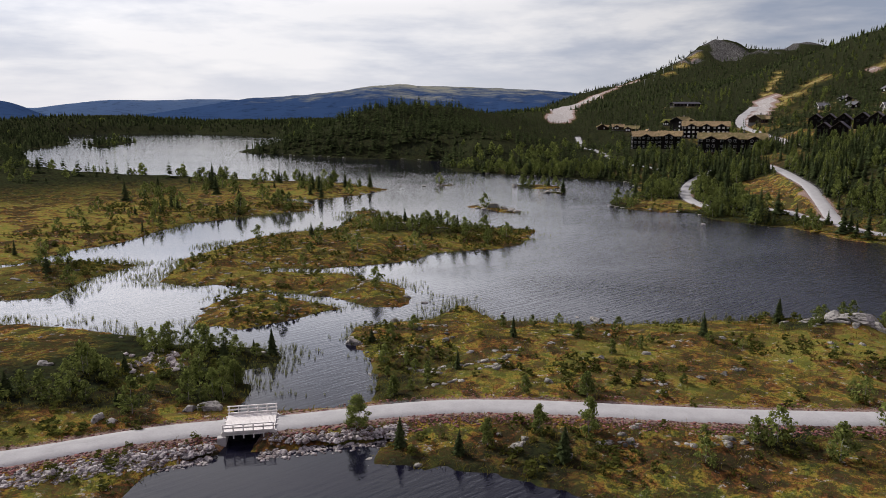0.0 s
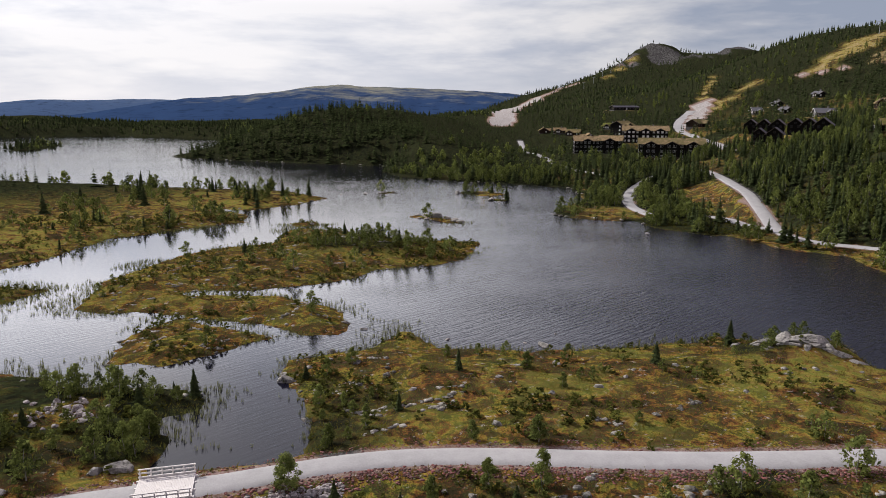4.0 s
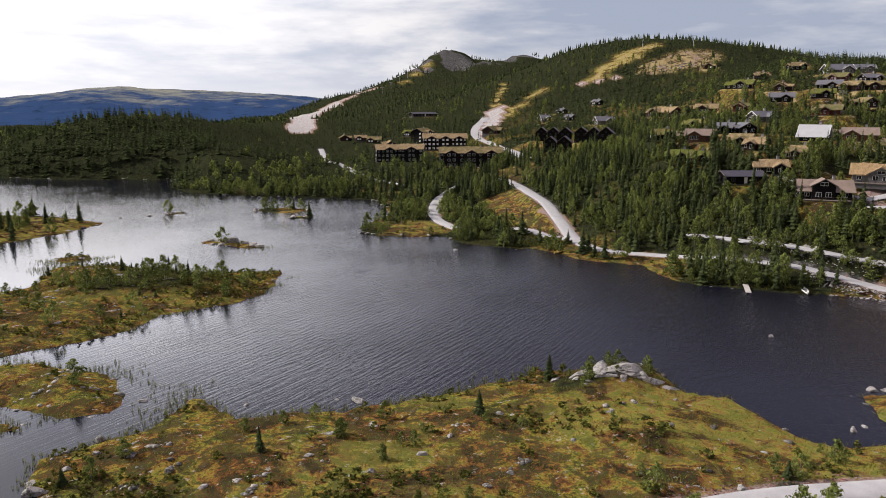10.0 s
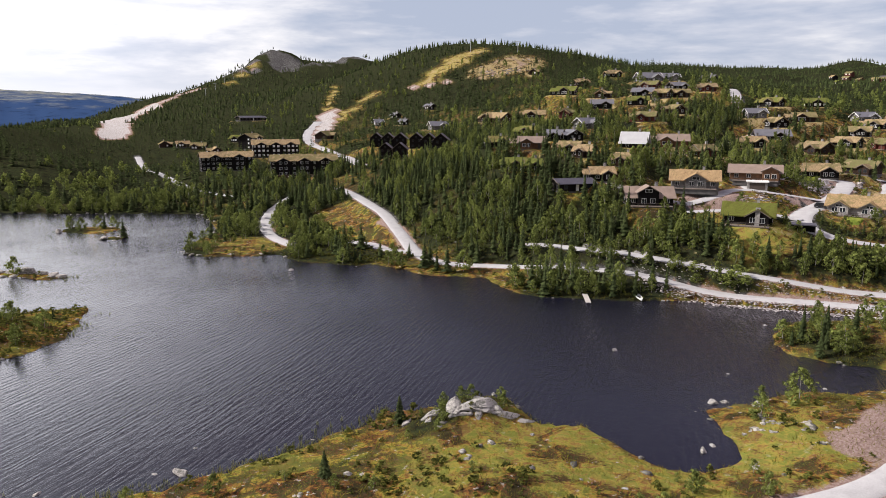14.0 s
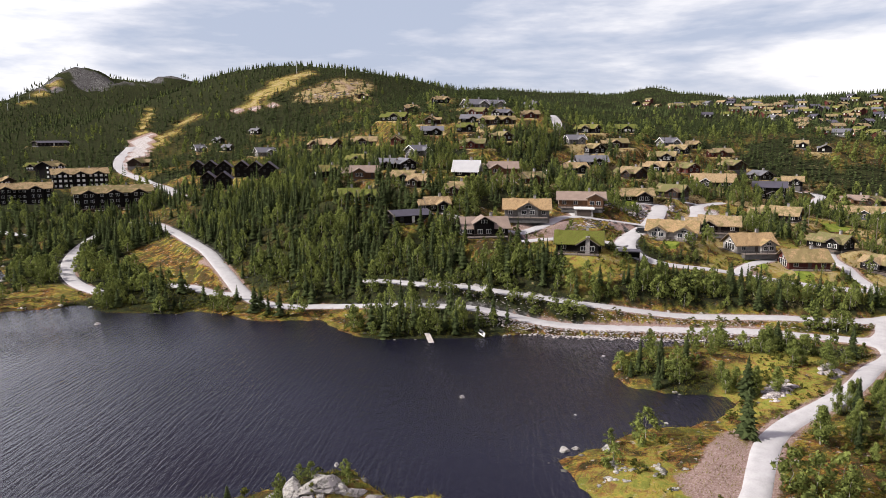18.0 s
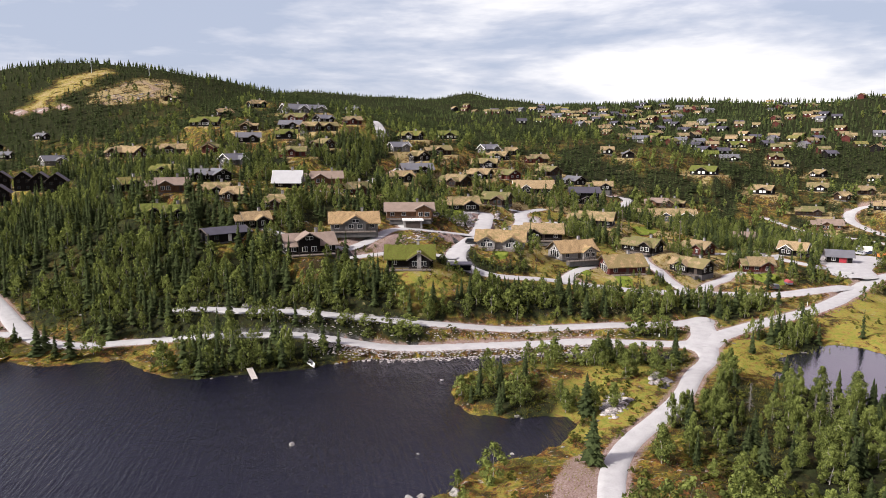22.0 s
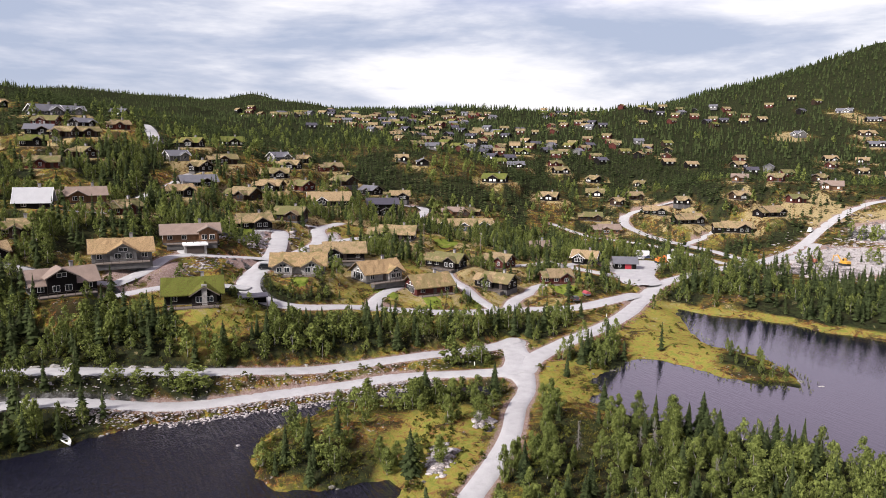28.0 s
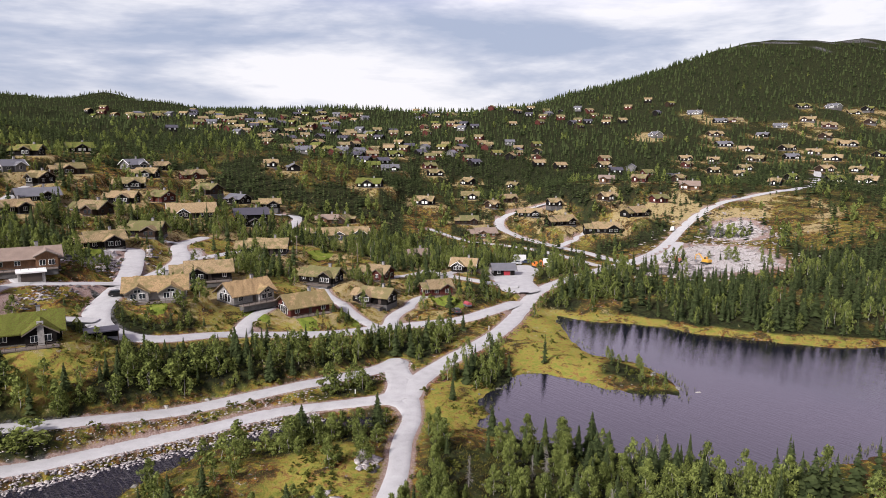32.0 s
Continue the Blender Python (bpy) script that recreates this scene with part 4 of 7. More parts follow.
def boards(name, colour, upright=True):
    """Stained boarding."""
    m, n, b = material(name)
    p = n.tree.nodes.new("ShaderNodeTexCoord").outputs["Object"]
    grain = n.noise(n.stretch(p, 6, 6, 0.5), 1.0, 5, 0.6)
    stain = n.noise(p, 0.6, 4)
    joint = n.tree.nodes.new("ShaderNodeTexWave")
    joint.bands_direction = "X" if upright else "Z"
    joint.inputs["Scale"].default_value = 2.2
    n.tree.links.new(p, joint.inputs["Vector"])
    col = n.ramp(n.math("ADD", n.math("MULTIPLY", grain, 0.5), n.math("MULTIPLY", stain, 0.5)), [(0.32, [c * 0.6 for c in colour]), (0.68, [c * 1.5 for c in colour])])
    n.tree.links.new(col, b.inputs["Base Color"])
    b.inputs["Roughness"].default_value, b.inputs["Specular IOR Level"].default_value = 0.8, 0.12
    n.tree.links.new(n.bump(joint.outputs["Fac"], 0.5, 0.03), b.inputs["Normal"])
    return m


ROOF_GOLD = sod("dry_turf", (0.315, 0.230, 0.130), (0.155, 0.140, 0.062), 0.50)
ROOF_GREEN = sod("green_turf", (0.20, 0.17, 0.065), (0.105, 0.130, 0.030), 0.85)
ROOF_FRESH = sod("fresh_turf", (0.155, 0.125, 0.045), (0.105, 0.122, 0.026), 0.95)
ROOF_MIX = sod("patchy_turf", (0.255, 0.190, 0.110), (0.125, 0.130, 0.050), 0.6)
ROOF_STRAW = sod("orange_turf", (0.34, 0.235, 0.125), (0.20, 0.165, 0.075), 0.45)
ROOF_TILE = plain("brown_tiles", (0.190, 0.140, 0.108), 0.85, 0, 0.25, 2.0, 0.04)
ROOF_GREY = plain("grey_sheet_roof", (0.105, 0.105, 0.115), 0.6, 0, 0.2, 2.0, 0.02)
ROOF_DARK = plain("dark_slate_roof", (0.045, 0.042, 0.055), 0.6, 0, 0.25, 2.0, 0.02)
ROOF_SLATE = plain("plum_slate_roof", (0.072, 0.064, 0.078), 0.6, 0, 0.25, 2.0, 0.02)
ROOF_WHITE = plain("white_sheet_roof", (0.36, 0.36, 0.36), 0.5, 0, 0.1, 2.0, 0.02)
WALL_BLACK, WALL_BROWN = boards("black_boards", (0.0075, 0.0062, 0.0055)), boards("brown_boards", (0.030, 0.018, 0.012))
WALL_RED, WALL_GREY = boards("red_boards", (0.070, 0.020, 0.016)), boards("grey_boards", (0.13, 0.125, 0.12))
WALL_BLUE, WALL_LOG = boards("slate_boards", (0.075, 0.085, 0.10)), boards("log_wall", (0.13, 0.070, 0.038), False)
WALL_STONE = plain("rubble_stone", (0.24, 0.225, 0.21), 0.9, 0, 0.45, 0.8, 0.06)
PLINTH = plain("plinth_stone", (0.085, 0.08, 0.076), 0.9, 0, 0.4, 0.9, 0.06)
TRIM_WHITE, TRIM_DARK = plain("white_paint", (0.72, 0.71, 0.68), 0.55, 0, 0.06, 1.0), plain("dark_trim", (0.05, 0.035, 0.027), 0.7, 0, 0.3, 1.0)
TRIM_WEATHERED = plain("weathered_trim", (0.11, 0.088, 0.068), 0.8, 0, 0.3, 1.0)
DECK = plain("grey_deck", (0.13, 0.105, 0.085), 0.8, 0, 0.25, 1.5, 0.02)


def glass():
    m, n, b = material("window_glass")
    b.inputs["Base Color"].default_value = (0.02, 0.024, 0.028, 1)
    b.inputs["Roughness"].default_value, b.inputs["IOR"].default_value = 0.06, 1.5
    return m


GLASS = glass()


def turf_roof(L, W, h, rise, over, thick, rough, along="x", lo=None, hi=None, mid=0.0):
    """A saddle roof with thickness and an uneven top. lo, hi: its ends along the ridge."""
    lo, hi = (-L / 2 - over, L / 2 + over) if lo is None else (lo, hi)
    slope = rise / (W / 2)
    nx = max(int((hi - lo) / 1.1), 3)
    us = [-1, -0.75, -0.5, -0.25, 0, 0.25, 0.5, 0.75, 1]
    half = W / 2 + over
    s = Shape()
    top, low = [], []
    for i in range(nx + 1):
        q = lo + (hi - lo) * i / nx
        for u in us:
            edge = u in (-1, 1) or i in (0, nx)
            jig = rough * (float(vnoise(q * 1.3 + L, u * half * 1.3 + W * 7, 3)) - 0.5) * (0.6 if edge else 1.6)
            z = h + rise - abs(u) * half * slope
            a = (q + (jig if i in (0, nx) else 0), u * half + (jig if abs(u) == 1 else 0))
            top.append((a[0], a[1], z + thick + jig))
            low.append((q, u * half, z))
    n = len(us)
    pts = top + low
    if along == "y":
        pts = [(mid + b, a, c) for a, b, c in pts]
    m = len(top)
    faces = []
    for i in range(nx):
        for j in range(n - 1):
            k = i * n + j
            faces += [(k, k + n, k + n + 1, k + 1), (m + k, m + k + 1, m + k + n + 1, m + k + n)]
    for i in range(nx):
        for j in (0, n - 1):
            k = i * n + j
            faces.append((k, m + k, m + k + n, k + n))
    for j in range(n - 1):
        for i in (0, nx):
            k = i * n + j
            faces.append((k, k + 1, m + k + 1, m + k))
    return s.add(pts, faces)


def window(house, x, y, z, w, h, face, trim, deep=True):
    """A window on a wall. face: -y, +y, -x or +x."""
    flip = face in ("-x", "+x")
    sx, sy = (0.10, w) if flip else (w, 0.10)
    out = {"-y": (0, -0.04), "+y": (0, 0.04), "-x": (-0.04, 0), "+x": (0.04, 0)}[face]
    fr = part("window", Shape().box(x + out[0], y + out[1], z, sx, sy, h), trim, house)
    if deep:
        panes = 2 if w > 0.9 else 1
        for k in range(panes):
            pw = (w - 0.16 - 0.10 * (panes - 1)) / panes
            off = (k - (panes - 1) / 2) * (pw + 0.10)
            px, py = (x + out[0] * 1.8, y + off) if flip else (x + off, y + out[1] * 1.8)
            part("pane", Shape().box(px, py, z + 0.08, 0.10 if flip else pw, pw if flip else 0.10, h - 0.16), GLASS, fr)
    elif deep is not None:
        px, py = x + out[0] * 1.8, y + out[1] * 1.8
        part("pane", Shape().box(px, py, z + 0.10, sx if flip else w - 0.2, w - 0.2 if flip else sy, h - 0.2), GLASS, fr)


def cabin(label, L, W, walls, roof, trim, wall_h=2.6, pitch=0.5, storeys=1, wings=(), chimney=True, terrace=0.0, near=True, turf=True, base=None, gable_glass=False, board=None, annex=False):
    """A house whose ridge runs along x and whose front faces -y. wings: x, width, how far it stands out, height of its wall."""
    house = thing("house", label, "house")
    hh = wall_h * storeys
    rise, over, thick, rough = W / 2 * pitch, 0.85, 0.28 if turf else 0.12, 0.22 if turf else 0.02
    part("plinth", Shape().box(0, 0, -2.4, L + 0.12, W + 0.12, 2.6), base or PLINTH, house)
    part("wall", Shape().prism([(-W / 2, 0.1), (W / 2, 0.1), (W / 2, hh), (0, hh + rise), (-W / 2, hh)], -L / 2, L / 2), walls, house)
    part("roof", turf_roof(L, W, hh, rise, over, thick, rough), roof, house)
    slope = pitch
    for sx in (-1, 1):
        s = Shape()
        for sy in (-1, 1):
            a = (sx * (L / 2 + over + 0.03), sy * (W / 2 + over), hh - over * slope + 0.02)
            b = (sx * (L / 2 + over + 0.03), 0, hh + rise + 0.02)
            s.prism([(a[1], a[2] - 0.12), (a[1], a[2] + 0.16), (b[1], b[2] + 0.16), (b[1], b[2] - 0.12)], a[0] - 0.05, a[0] + 0.05)
        part("bargeboard", s, board or trim, house)
    taken = []
    for wx, ww, out, wh in wings:
        top, front = ww / 2 * pitch, -W / 2 - out
        taken.append((wx, ww))
        part("wing_plinth", Shape().box(wx, front / 2 - 0.03, -2.4, ww + 0.12, -front + 0.06, 2.59), base or PLINTH, house)
        part("wing_wall", Shape().prism([(wx - ww / 2, 0.1), (wx + ww / 2, 0.1), (wx + ww / 2, wh), (wx, wh + top), (wx - ww / 2, wh)], front, 0.0, "y"), walls, house)
        part("wing_roof", turf_roof(0, ww, wh + 0.03, top, 0.6, thick, rough, "y", front - 0.7, -0.1, wx), roof, house)
        s = Shape()
        for sy in (-1, 1):
            a, b = (wx + sy * (ww / 2 + 0.6), wh - 0.6 * pitch), (wx, wh + top)
            s.prism([(a[0], a[1] - 0.1), (a[0], a[1] + 0.18), (b[0], b[1] + 0.18), (b[0], b[1] - 0.1)], front - 0.78, front - 0.70, "y")
        part("wing_bargeboard", s, board or trim, house)
        for k in range(storeys if wh > 4 else 1):
            count = 2 if ww > 4 else 1
            for j in range(count):
                window(house, wx + (j - (count - 1) / 2) * ww * 0.42, front, 0.95 + k * wall_h, min(1.5, ww * 0.3), 1.4, "-y", trim, near)
        if gable_glass and ww > 4:
            window(house, wx, front, wh - 0.1, ww * 0.34, top * 0.55, "-y", trim, near)
    if annex:
        # a lower room under its own roof at one gable
        aw, al, ah = W * 0.72, min(L * 0.34, 4.6), wall_h - 0.25
        up_by, end = aw / 2 * pitch, -L / 2 - al
        part("annex_wall", Shape().prism([(-aw / 2, -1.4), (aw / 2, -1.4), (aw / 2, ah), (0, ah + up_by), (-aw / 2, ah)], end, -L / 2), walls, house)
        part("annex_roof", turf_roof(0, aw, ah, up_by, 0.7, thick, rough, "x", end - 0.7, -L / 2 + 0.02), roof, house)
        window(house, -L / 2 - al * 0.5, -aw / 2, 0.95, 1.3, 1.2, "-y", trim, near)
        window(house, end, 0, 0.95, 1.3, 1.2, "-x", trim, near)
    spots = max(int(L / (2.6 if storeys > 1 else 3.3)), 2)
    for k in range(storeys):
        for j in range(spots):
            x = (j + 0.5) / spots * L - L / 2
            if any(abs(x - wx) < ww / 2 + 0.6 for wx, ww in taken):
                continue
            if k == 0 and j == spots // 2:
                door = part("door", Shape().box(x, -W / 2 - 0.04, 0.32, 1.0, 0.12, 2.05), TRIM_DARK if trim is TRIM_WHITE else TRIM_WHITE, house)
                part("handle", Shape().box(x + 0.36, -W / 2 - 0.12, 1.3, 0.14, 0.06, 0.04), ROOF_GREY, door)
                continue
            window(house, x, -W / 2, 0.95 + k * wall_h, 1.35, 1.25, "-y", trim, near)
    for sx, face in ((-1, "-x"), (1, "+x")):
        for y in (-W * 0.24, W * 0.24):
            for k in range(0 if annex and sx < 0 else storeys if near or y < 0 else 0):
                window(house, sx * L / 2, y, 0.95 + k * wall_h, 1.2, 1.25, face, trim, near)
        if pitch > 0.45 and W > 6 and near:
            window(house, sx * L / 2, 0, hh + 0.1, 1.0, 0.9, face, trim, False)
    if chimney:
        ch = part("chimney", Shape().box(L * 0.18, 0.25, hh + rise - 0.5, 0.75, 0.75, 1.7), WALL_STONE, house)
        part("chimney_cap", Shape().box(L * 0.18, 0.25, hh + rise + 1.24, 0.95, 0.95, 0.1), ROOF_DARK, ch)
    if terrace:
        y0 = -W / 2 - max([w[2] for w in wings] + [0])
        deck = part("terrace", Shape().box(0, y0 - terrace / 2, 0.05, L * 0.9, terrace, 0.2), DECK, house)
        part("skirt", Shape().box(0, y0 - terrace / 2 + 0.15, -1.4, L * 0.9 - 0.4, terrace - 0.3, 1.43), PLINTH, deck)
        if near:
            rail = Shape()
            rail.box(0, y0 - terrace + 0.1, 1.10, L * 0.9, 0.09, 0.09).box(0, y0 - terrace + 0.1, 0.7, L * 0.9, 0.05, 0.06)
            part("railing", rail, TRIM_DARK, deck)
            for k in range(int(L * 0.9 / 1.8) + 1):
                part("railing_post", Shape().box(-L * 0.45 + 0.1 + k * 1.8, y0 - terrace + 0.1, 0.25, 0.09, 0.09, 0.9), TRIM_DARK, deck)
    return house


STYLES = {
    "k": ("black-stained cabin with a dry golden turf roof", WALL_BLACK, ROOF_GOLD, TRIM_WHITE, 0.5),
    "g": ("dark brown cabin with a dry golden turf roof", WALL_BROWN, ROOF_GOLD, TRIM_WHITE, 0.48),
    "m": ("black-stained cabin with a green turf roof", WALL_BLACK, ROOF_GREEN, TRIM_WHITE, 0.5),
    "r": ("red-brown boarded cabin with a patchy turf roof", WALL_RED, ROOF_MIX, TRIM_WHITE, 0.5),
    "w": ("grey boarded cabin with white trim and a pale roof", WALL_GREY, ROOF_GREY, TRIM_WHITE, 0.55),
    "n": ("black-stained cabin with a dark sheet roof", WALL_BLACK, ROOF_GREY, TRIM_WHITE, 0.45),
    "d": ("dark brown cabin with a patchy turf roof", WALL_BROWN, ROOF_MIX, TRIM_DARK, 0.5),
    "s": ("low black building with a dark slate roof", WALL_BLACK, ROOF_DARK, TRIM_DARK, 0.3),
    "o": ("black steep-roofed cabin with a white sheet roof", WALL_BLACK, ROOF_WHITE, TRIM_WHITE, 1.1),
    "P": ("brown log cabin with a brown tiled roof", WALL_LOG, ROOF_TILE, TRIM_WHITE, 0.5),
    "K": ("black boarded cabin with a golden turf roof and terrace", WALL_BLACK, ROOF_GOLD, TRIM_WHITE, 0.5),
    "E": ("red-brown boarded cabin with a patchy green turf roof", WALL_RED, ROOF_MIX, TRIM_WHITE, 0.55),
    "M": ("black boarded cabin with a patchy turf roof and terrace", WALL_BLACK, ROOF_MIX, TRIM_WHITE, 0.55),
    "W": ("black cabin with white window gables and a golden turf roof", WALL_BLACK, ROOF_GOLD, TRIM_WHITE, 0.6),
    "G": ("stone-walled cabin with a glazed gable and golden turf roof", WALL_STONE, ROOF_STRAW, TRIM_WHITE, 0.55),
    "R": ("red-brown cabin with a glazed gable and golden turf roof", WALL_RED, ROOF_STRAW, TRIM_WHITE, 0.55),
    "S": ("grey stone cabin with two gables and a golden turf roof", WALL_STONE, ROOF_STRAW, TRIM_WHITE, 0.5),
    "N": ("two-storey black house with a dark grey sheet roof", WALL_BLACK, ROOF_DARK, TRIM_WHITE, 0.4),
    "L": ("long slate-blue house with gables and a golden turf roof", WALL_BLUE, ROOF_GOLD, TRIM_WHITE, 0.5),
    "A": ("black L-shaped cabin with a green turf roof and stone chimney", WALL_BLACK, ROOF_FRESH, TRIM_WHITE, 0.55),
    "B": ("pale grey cabin with a wide window gable and straw turf roof", WALL_GREY, ROOF_STRAW, TRIM_WHITE, 0.5),
    "C": ("black two-storey cabin with brown roof and white windows", WALL_BLACK, ROOF_TILE, TRIM_WHITE, 0.5),
    "T": ("reddish log house with a brown tiled roof and balcony", WALL_LOG, ROOF_TILE, TRIM_WHITE, 0.4),
    "D": ("black garage with a red door and grey roof", WALL_BLACK, ROOF_GREY, TRIM_WHITE, 0.5),
    "u": ("narrow black row house with a steep dark roof", WALL_BLACK, ROOF_SLATE, TRIM_DARK, 0.8),
    "h": ("black three-storey lodge with a golden turf roof", WALL_BLACK, ROOF_GOLD, TRIM_WHITE, 0.5),
}
SPECIAL_WINGS = {
    "A": lambda L, W: [(L * 0.2, 5.6, 2.6, 2.9)], "B": lambda L, W: [(L * 0.02, 6.2, 1.0, 2.9)], "C": lambda L, W: [(-L * 0.06, 6.0, 1.2, 4.3)],
    "T": lambda L, W: [(L * 0.3, 5.0, 1.8, 3.4)], "S": lambda L, W: [(-L * 0.28, 5.0, 1.6, 2.6), (L * 0.26, 5.2, 2.2, 2.6)], "K": lambda L, W: [(-L * 0.28, 4.6, 1.0, 2.7)],
    "W": lambda L, W: [(-L * 0.2, 4.4, 1.0, 2.7)], "L": lambda L, W: [(-L * 0.36, 5.0, 1.2, 3.4), (0, 4.0, 0.8, 3.0), (L * 0.34, 5.0, 1.2, 3.4)], "M": lambda L, W: [(L * 0.22, 4.4, 1.2, 2.9)],
    "E": lambda L, W: [(L * 0.2, 4.0, 1.0, 2.7)], "N": lambda L, W: [(0.1 * L, 4.5, 2.0, 2.6)], "k": lambda L, W: [(L * 0.15, L * 0.46, 1.9, 2.7)], "r": lambda L, W: [(-L * 0.2, L * 0.38, 1.2, 2.8)], "g": lambda L, W: [(-L * 0.20, L * 0.48, 2.2, 2.7)], "d": lambda L, W: [(L * 0.24, L * 0.40, 2.2, 2.7)],
    "m": lambda L, W: [(0, L * 0.42, 1.3, 3.0)], "w": lambda L, W: [(L * 0.2, L * 0.42, 1.2, 2.8)], "P": lambda L, W: [(-L * 0.26, L * 0.42, 2.0, 2.8)], "n": lambda L, W: [(L * 0.18, L * 0.36, 1.0, 2.7)], "G": lambda L, W: [(L * 0.25, 4.6, 1.4, 2.7)],
    "h": lambda L, W: [(L * q, 6.6, 0.9, 8.0) for q in ((-0.32, 0.0, 0.32) if L > 24 else (0.0,))],
}
BUILT = {}
for street, rows in HOUSE_ROWS.items():
    for hx, hy, turn, long, wide, style in rows:
        far_off = math.hypot(hx - 40, hy - 60) > 430
        size = min((7.5, 9, 10.5, 12, 14, 16, 18, 21, 25, 29, 34), key=lambda v: abs(v - long)) if far_off or style.islower() else long
        size = size if style in "hus" else min(size * (0.94 if style.isupper() else 0.86 if not far_off else 0.68), 15 if far_off else 99)
        size = size * 0.80 if style in "kgmrdPKME" and not far_off else size
        key = (style, size, far_off)
        ground_z = level_at(hx, hy)
        sway = 0 if style.isupper() or style in "hu" else (26, -22, 8, -32, 18)[int(hx * 7 + hy * 3) % 5]
        spot = pose(hx, hy, ground_z, 0, 0, turn + sway)
        if key in BUILT:
            copy_thing(BUILT[key], spot)
            continue
        label, walls, roof, trim, pitch = STYLES[style]
        pitch += 0.0 if style in "shuo" else 0.09
        broad = 11.0 if style == "h" else 7.0 if style == "u" else max(6.2, min(9.0, size * 0.70))
        storeys = 3 if style == "h" else 2 if style in "Nu" else 1
        wings = SPECIAL_WINGS.get(style, lambda a, b: [])(size, broad)
        house = cabin(label, size, broad, walls, roof, trim, 2.8, pitch, storeys, wings, style not in "Dsu", 2.4 if style in "KMABCERGST" else 0.0, True if not far_off else None,
                      roof in (ROOF_GOLD, ROOF_GREEN, ROOF_MIX, ROOF_STRAW, ROOF_FRESH), gable_glass=style in "BSWGRC", board=None if style in "woLW" else TRIM_WEATHERED, annex=style in "kgmrdPKME" and not far_off)
        if style in "GR":
            for k in range(4):
                window(house, -size / 2, (k - 1.5) * 1.35, 0.6, 1.15, 2.2, "-x", trim, True)
        if style == "A":
            part("stone_flue", Shape().box(size * 0.2, -broad / 2 - 2.75, 0.0, 1.2, 0.5, 5.2), WALL_STONE, house)
        if style == "D":
            part("garage_door", Shape().box(1.0, -broad / 2 - 0.08, 0.35, 2.4, 0.12, 2.1), plain("red_door", (0.30, 0.02, 0.03), 0.5), house)
        if style == "h" and size > 30:
            fascia = part("terrace", Shape().box(0, -broad / 2 - 3.2, -2.4, size * 0.95, 4.4, 3.6), WALL_BROWN, house)
            for gx, gw in ((-6, 6.5), (6.5, 7.5)):
                for k in range(5):
                    part("sign_bar", Shape().box(gx + (k - 2) * gw / 5, -broad / 2 - 5.45, 0.25, gw / 7, 0.06, 0.55), TRIM_WHITE, fascia)
        house.matrix_world = spot
        BUILT[key] = house

# ---- trees and shrubs ----
def leaves(name, dark, light, vary=0.5):
    m, n, b = material(name)
    g = n.tree.nodes.new("ShaderNodeNewGeometry")
    r = g.outputs["Random Per Island"]
    o = n.tree.nodes.new("ShaderNodeObjectInfo").outputs["Random"]
    f = n.math("ADD", n.math("MULTIPLY", r, 0.55), n.math("ADD", n.math("MULTIPLY", o, 0.2), n.math("MULTIPLY", n.noise(g.outputs["Position"], 0.07, 3), 0.45)))
    n.tree.links.new(n.ramp(f, [(0.15, dark), (0.85, light)]), b.inputs["Base Color"])
    b.inputs["Roughness"].default_value, b.inputs["Specular IOR Level"].default_value = 0.75, 0.0
    through_light = n.tree.nodes.new("ShaderNodeBsdfTranslucent")
    n.tree.links.new(b.inputs["Base Color"].links[0].from_socket, through_light.inputs["Color"])
    blend = n.add("ShaderNodeMixShader", Fac=0.33)
    n.tree.links.new(b.outputs[0], blend.inputs[1])
    n.tree.links.new(through_light.outputs[0], blend.inputs[2])
    n.tree.links.new(blend.outputs[0], n.tree.nodes["Material Output"].inputs[0])
    return m


NEEDLES = leaves("spruce_needles", (0.010, 0.016, 0.008), (0.070, 0.089, 0.034))
BIRCH_LEAF = leaves("birch_leaves", (0.012, 0.022, 0.008), (0.215, 0.250, 0.068))
SHRUB_LEAF = leaves("shrub_leaves", (0.018, 0.024, 0.008), (0.115, 0.122, 0.028))
BARK, BIRCH_BARK = plain("spruce_bark", (0.085, 0.060, 0.045), 0.9, 0, 0.35, 0.4), plain("birch_bark", (0.27, 0.25, 0.22), 0.8, 0, 0.4, 0.5)
rng = np.random.default_rng(11)


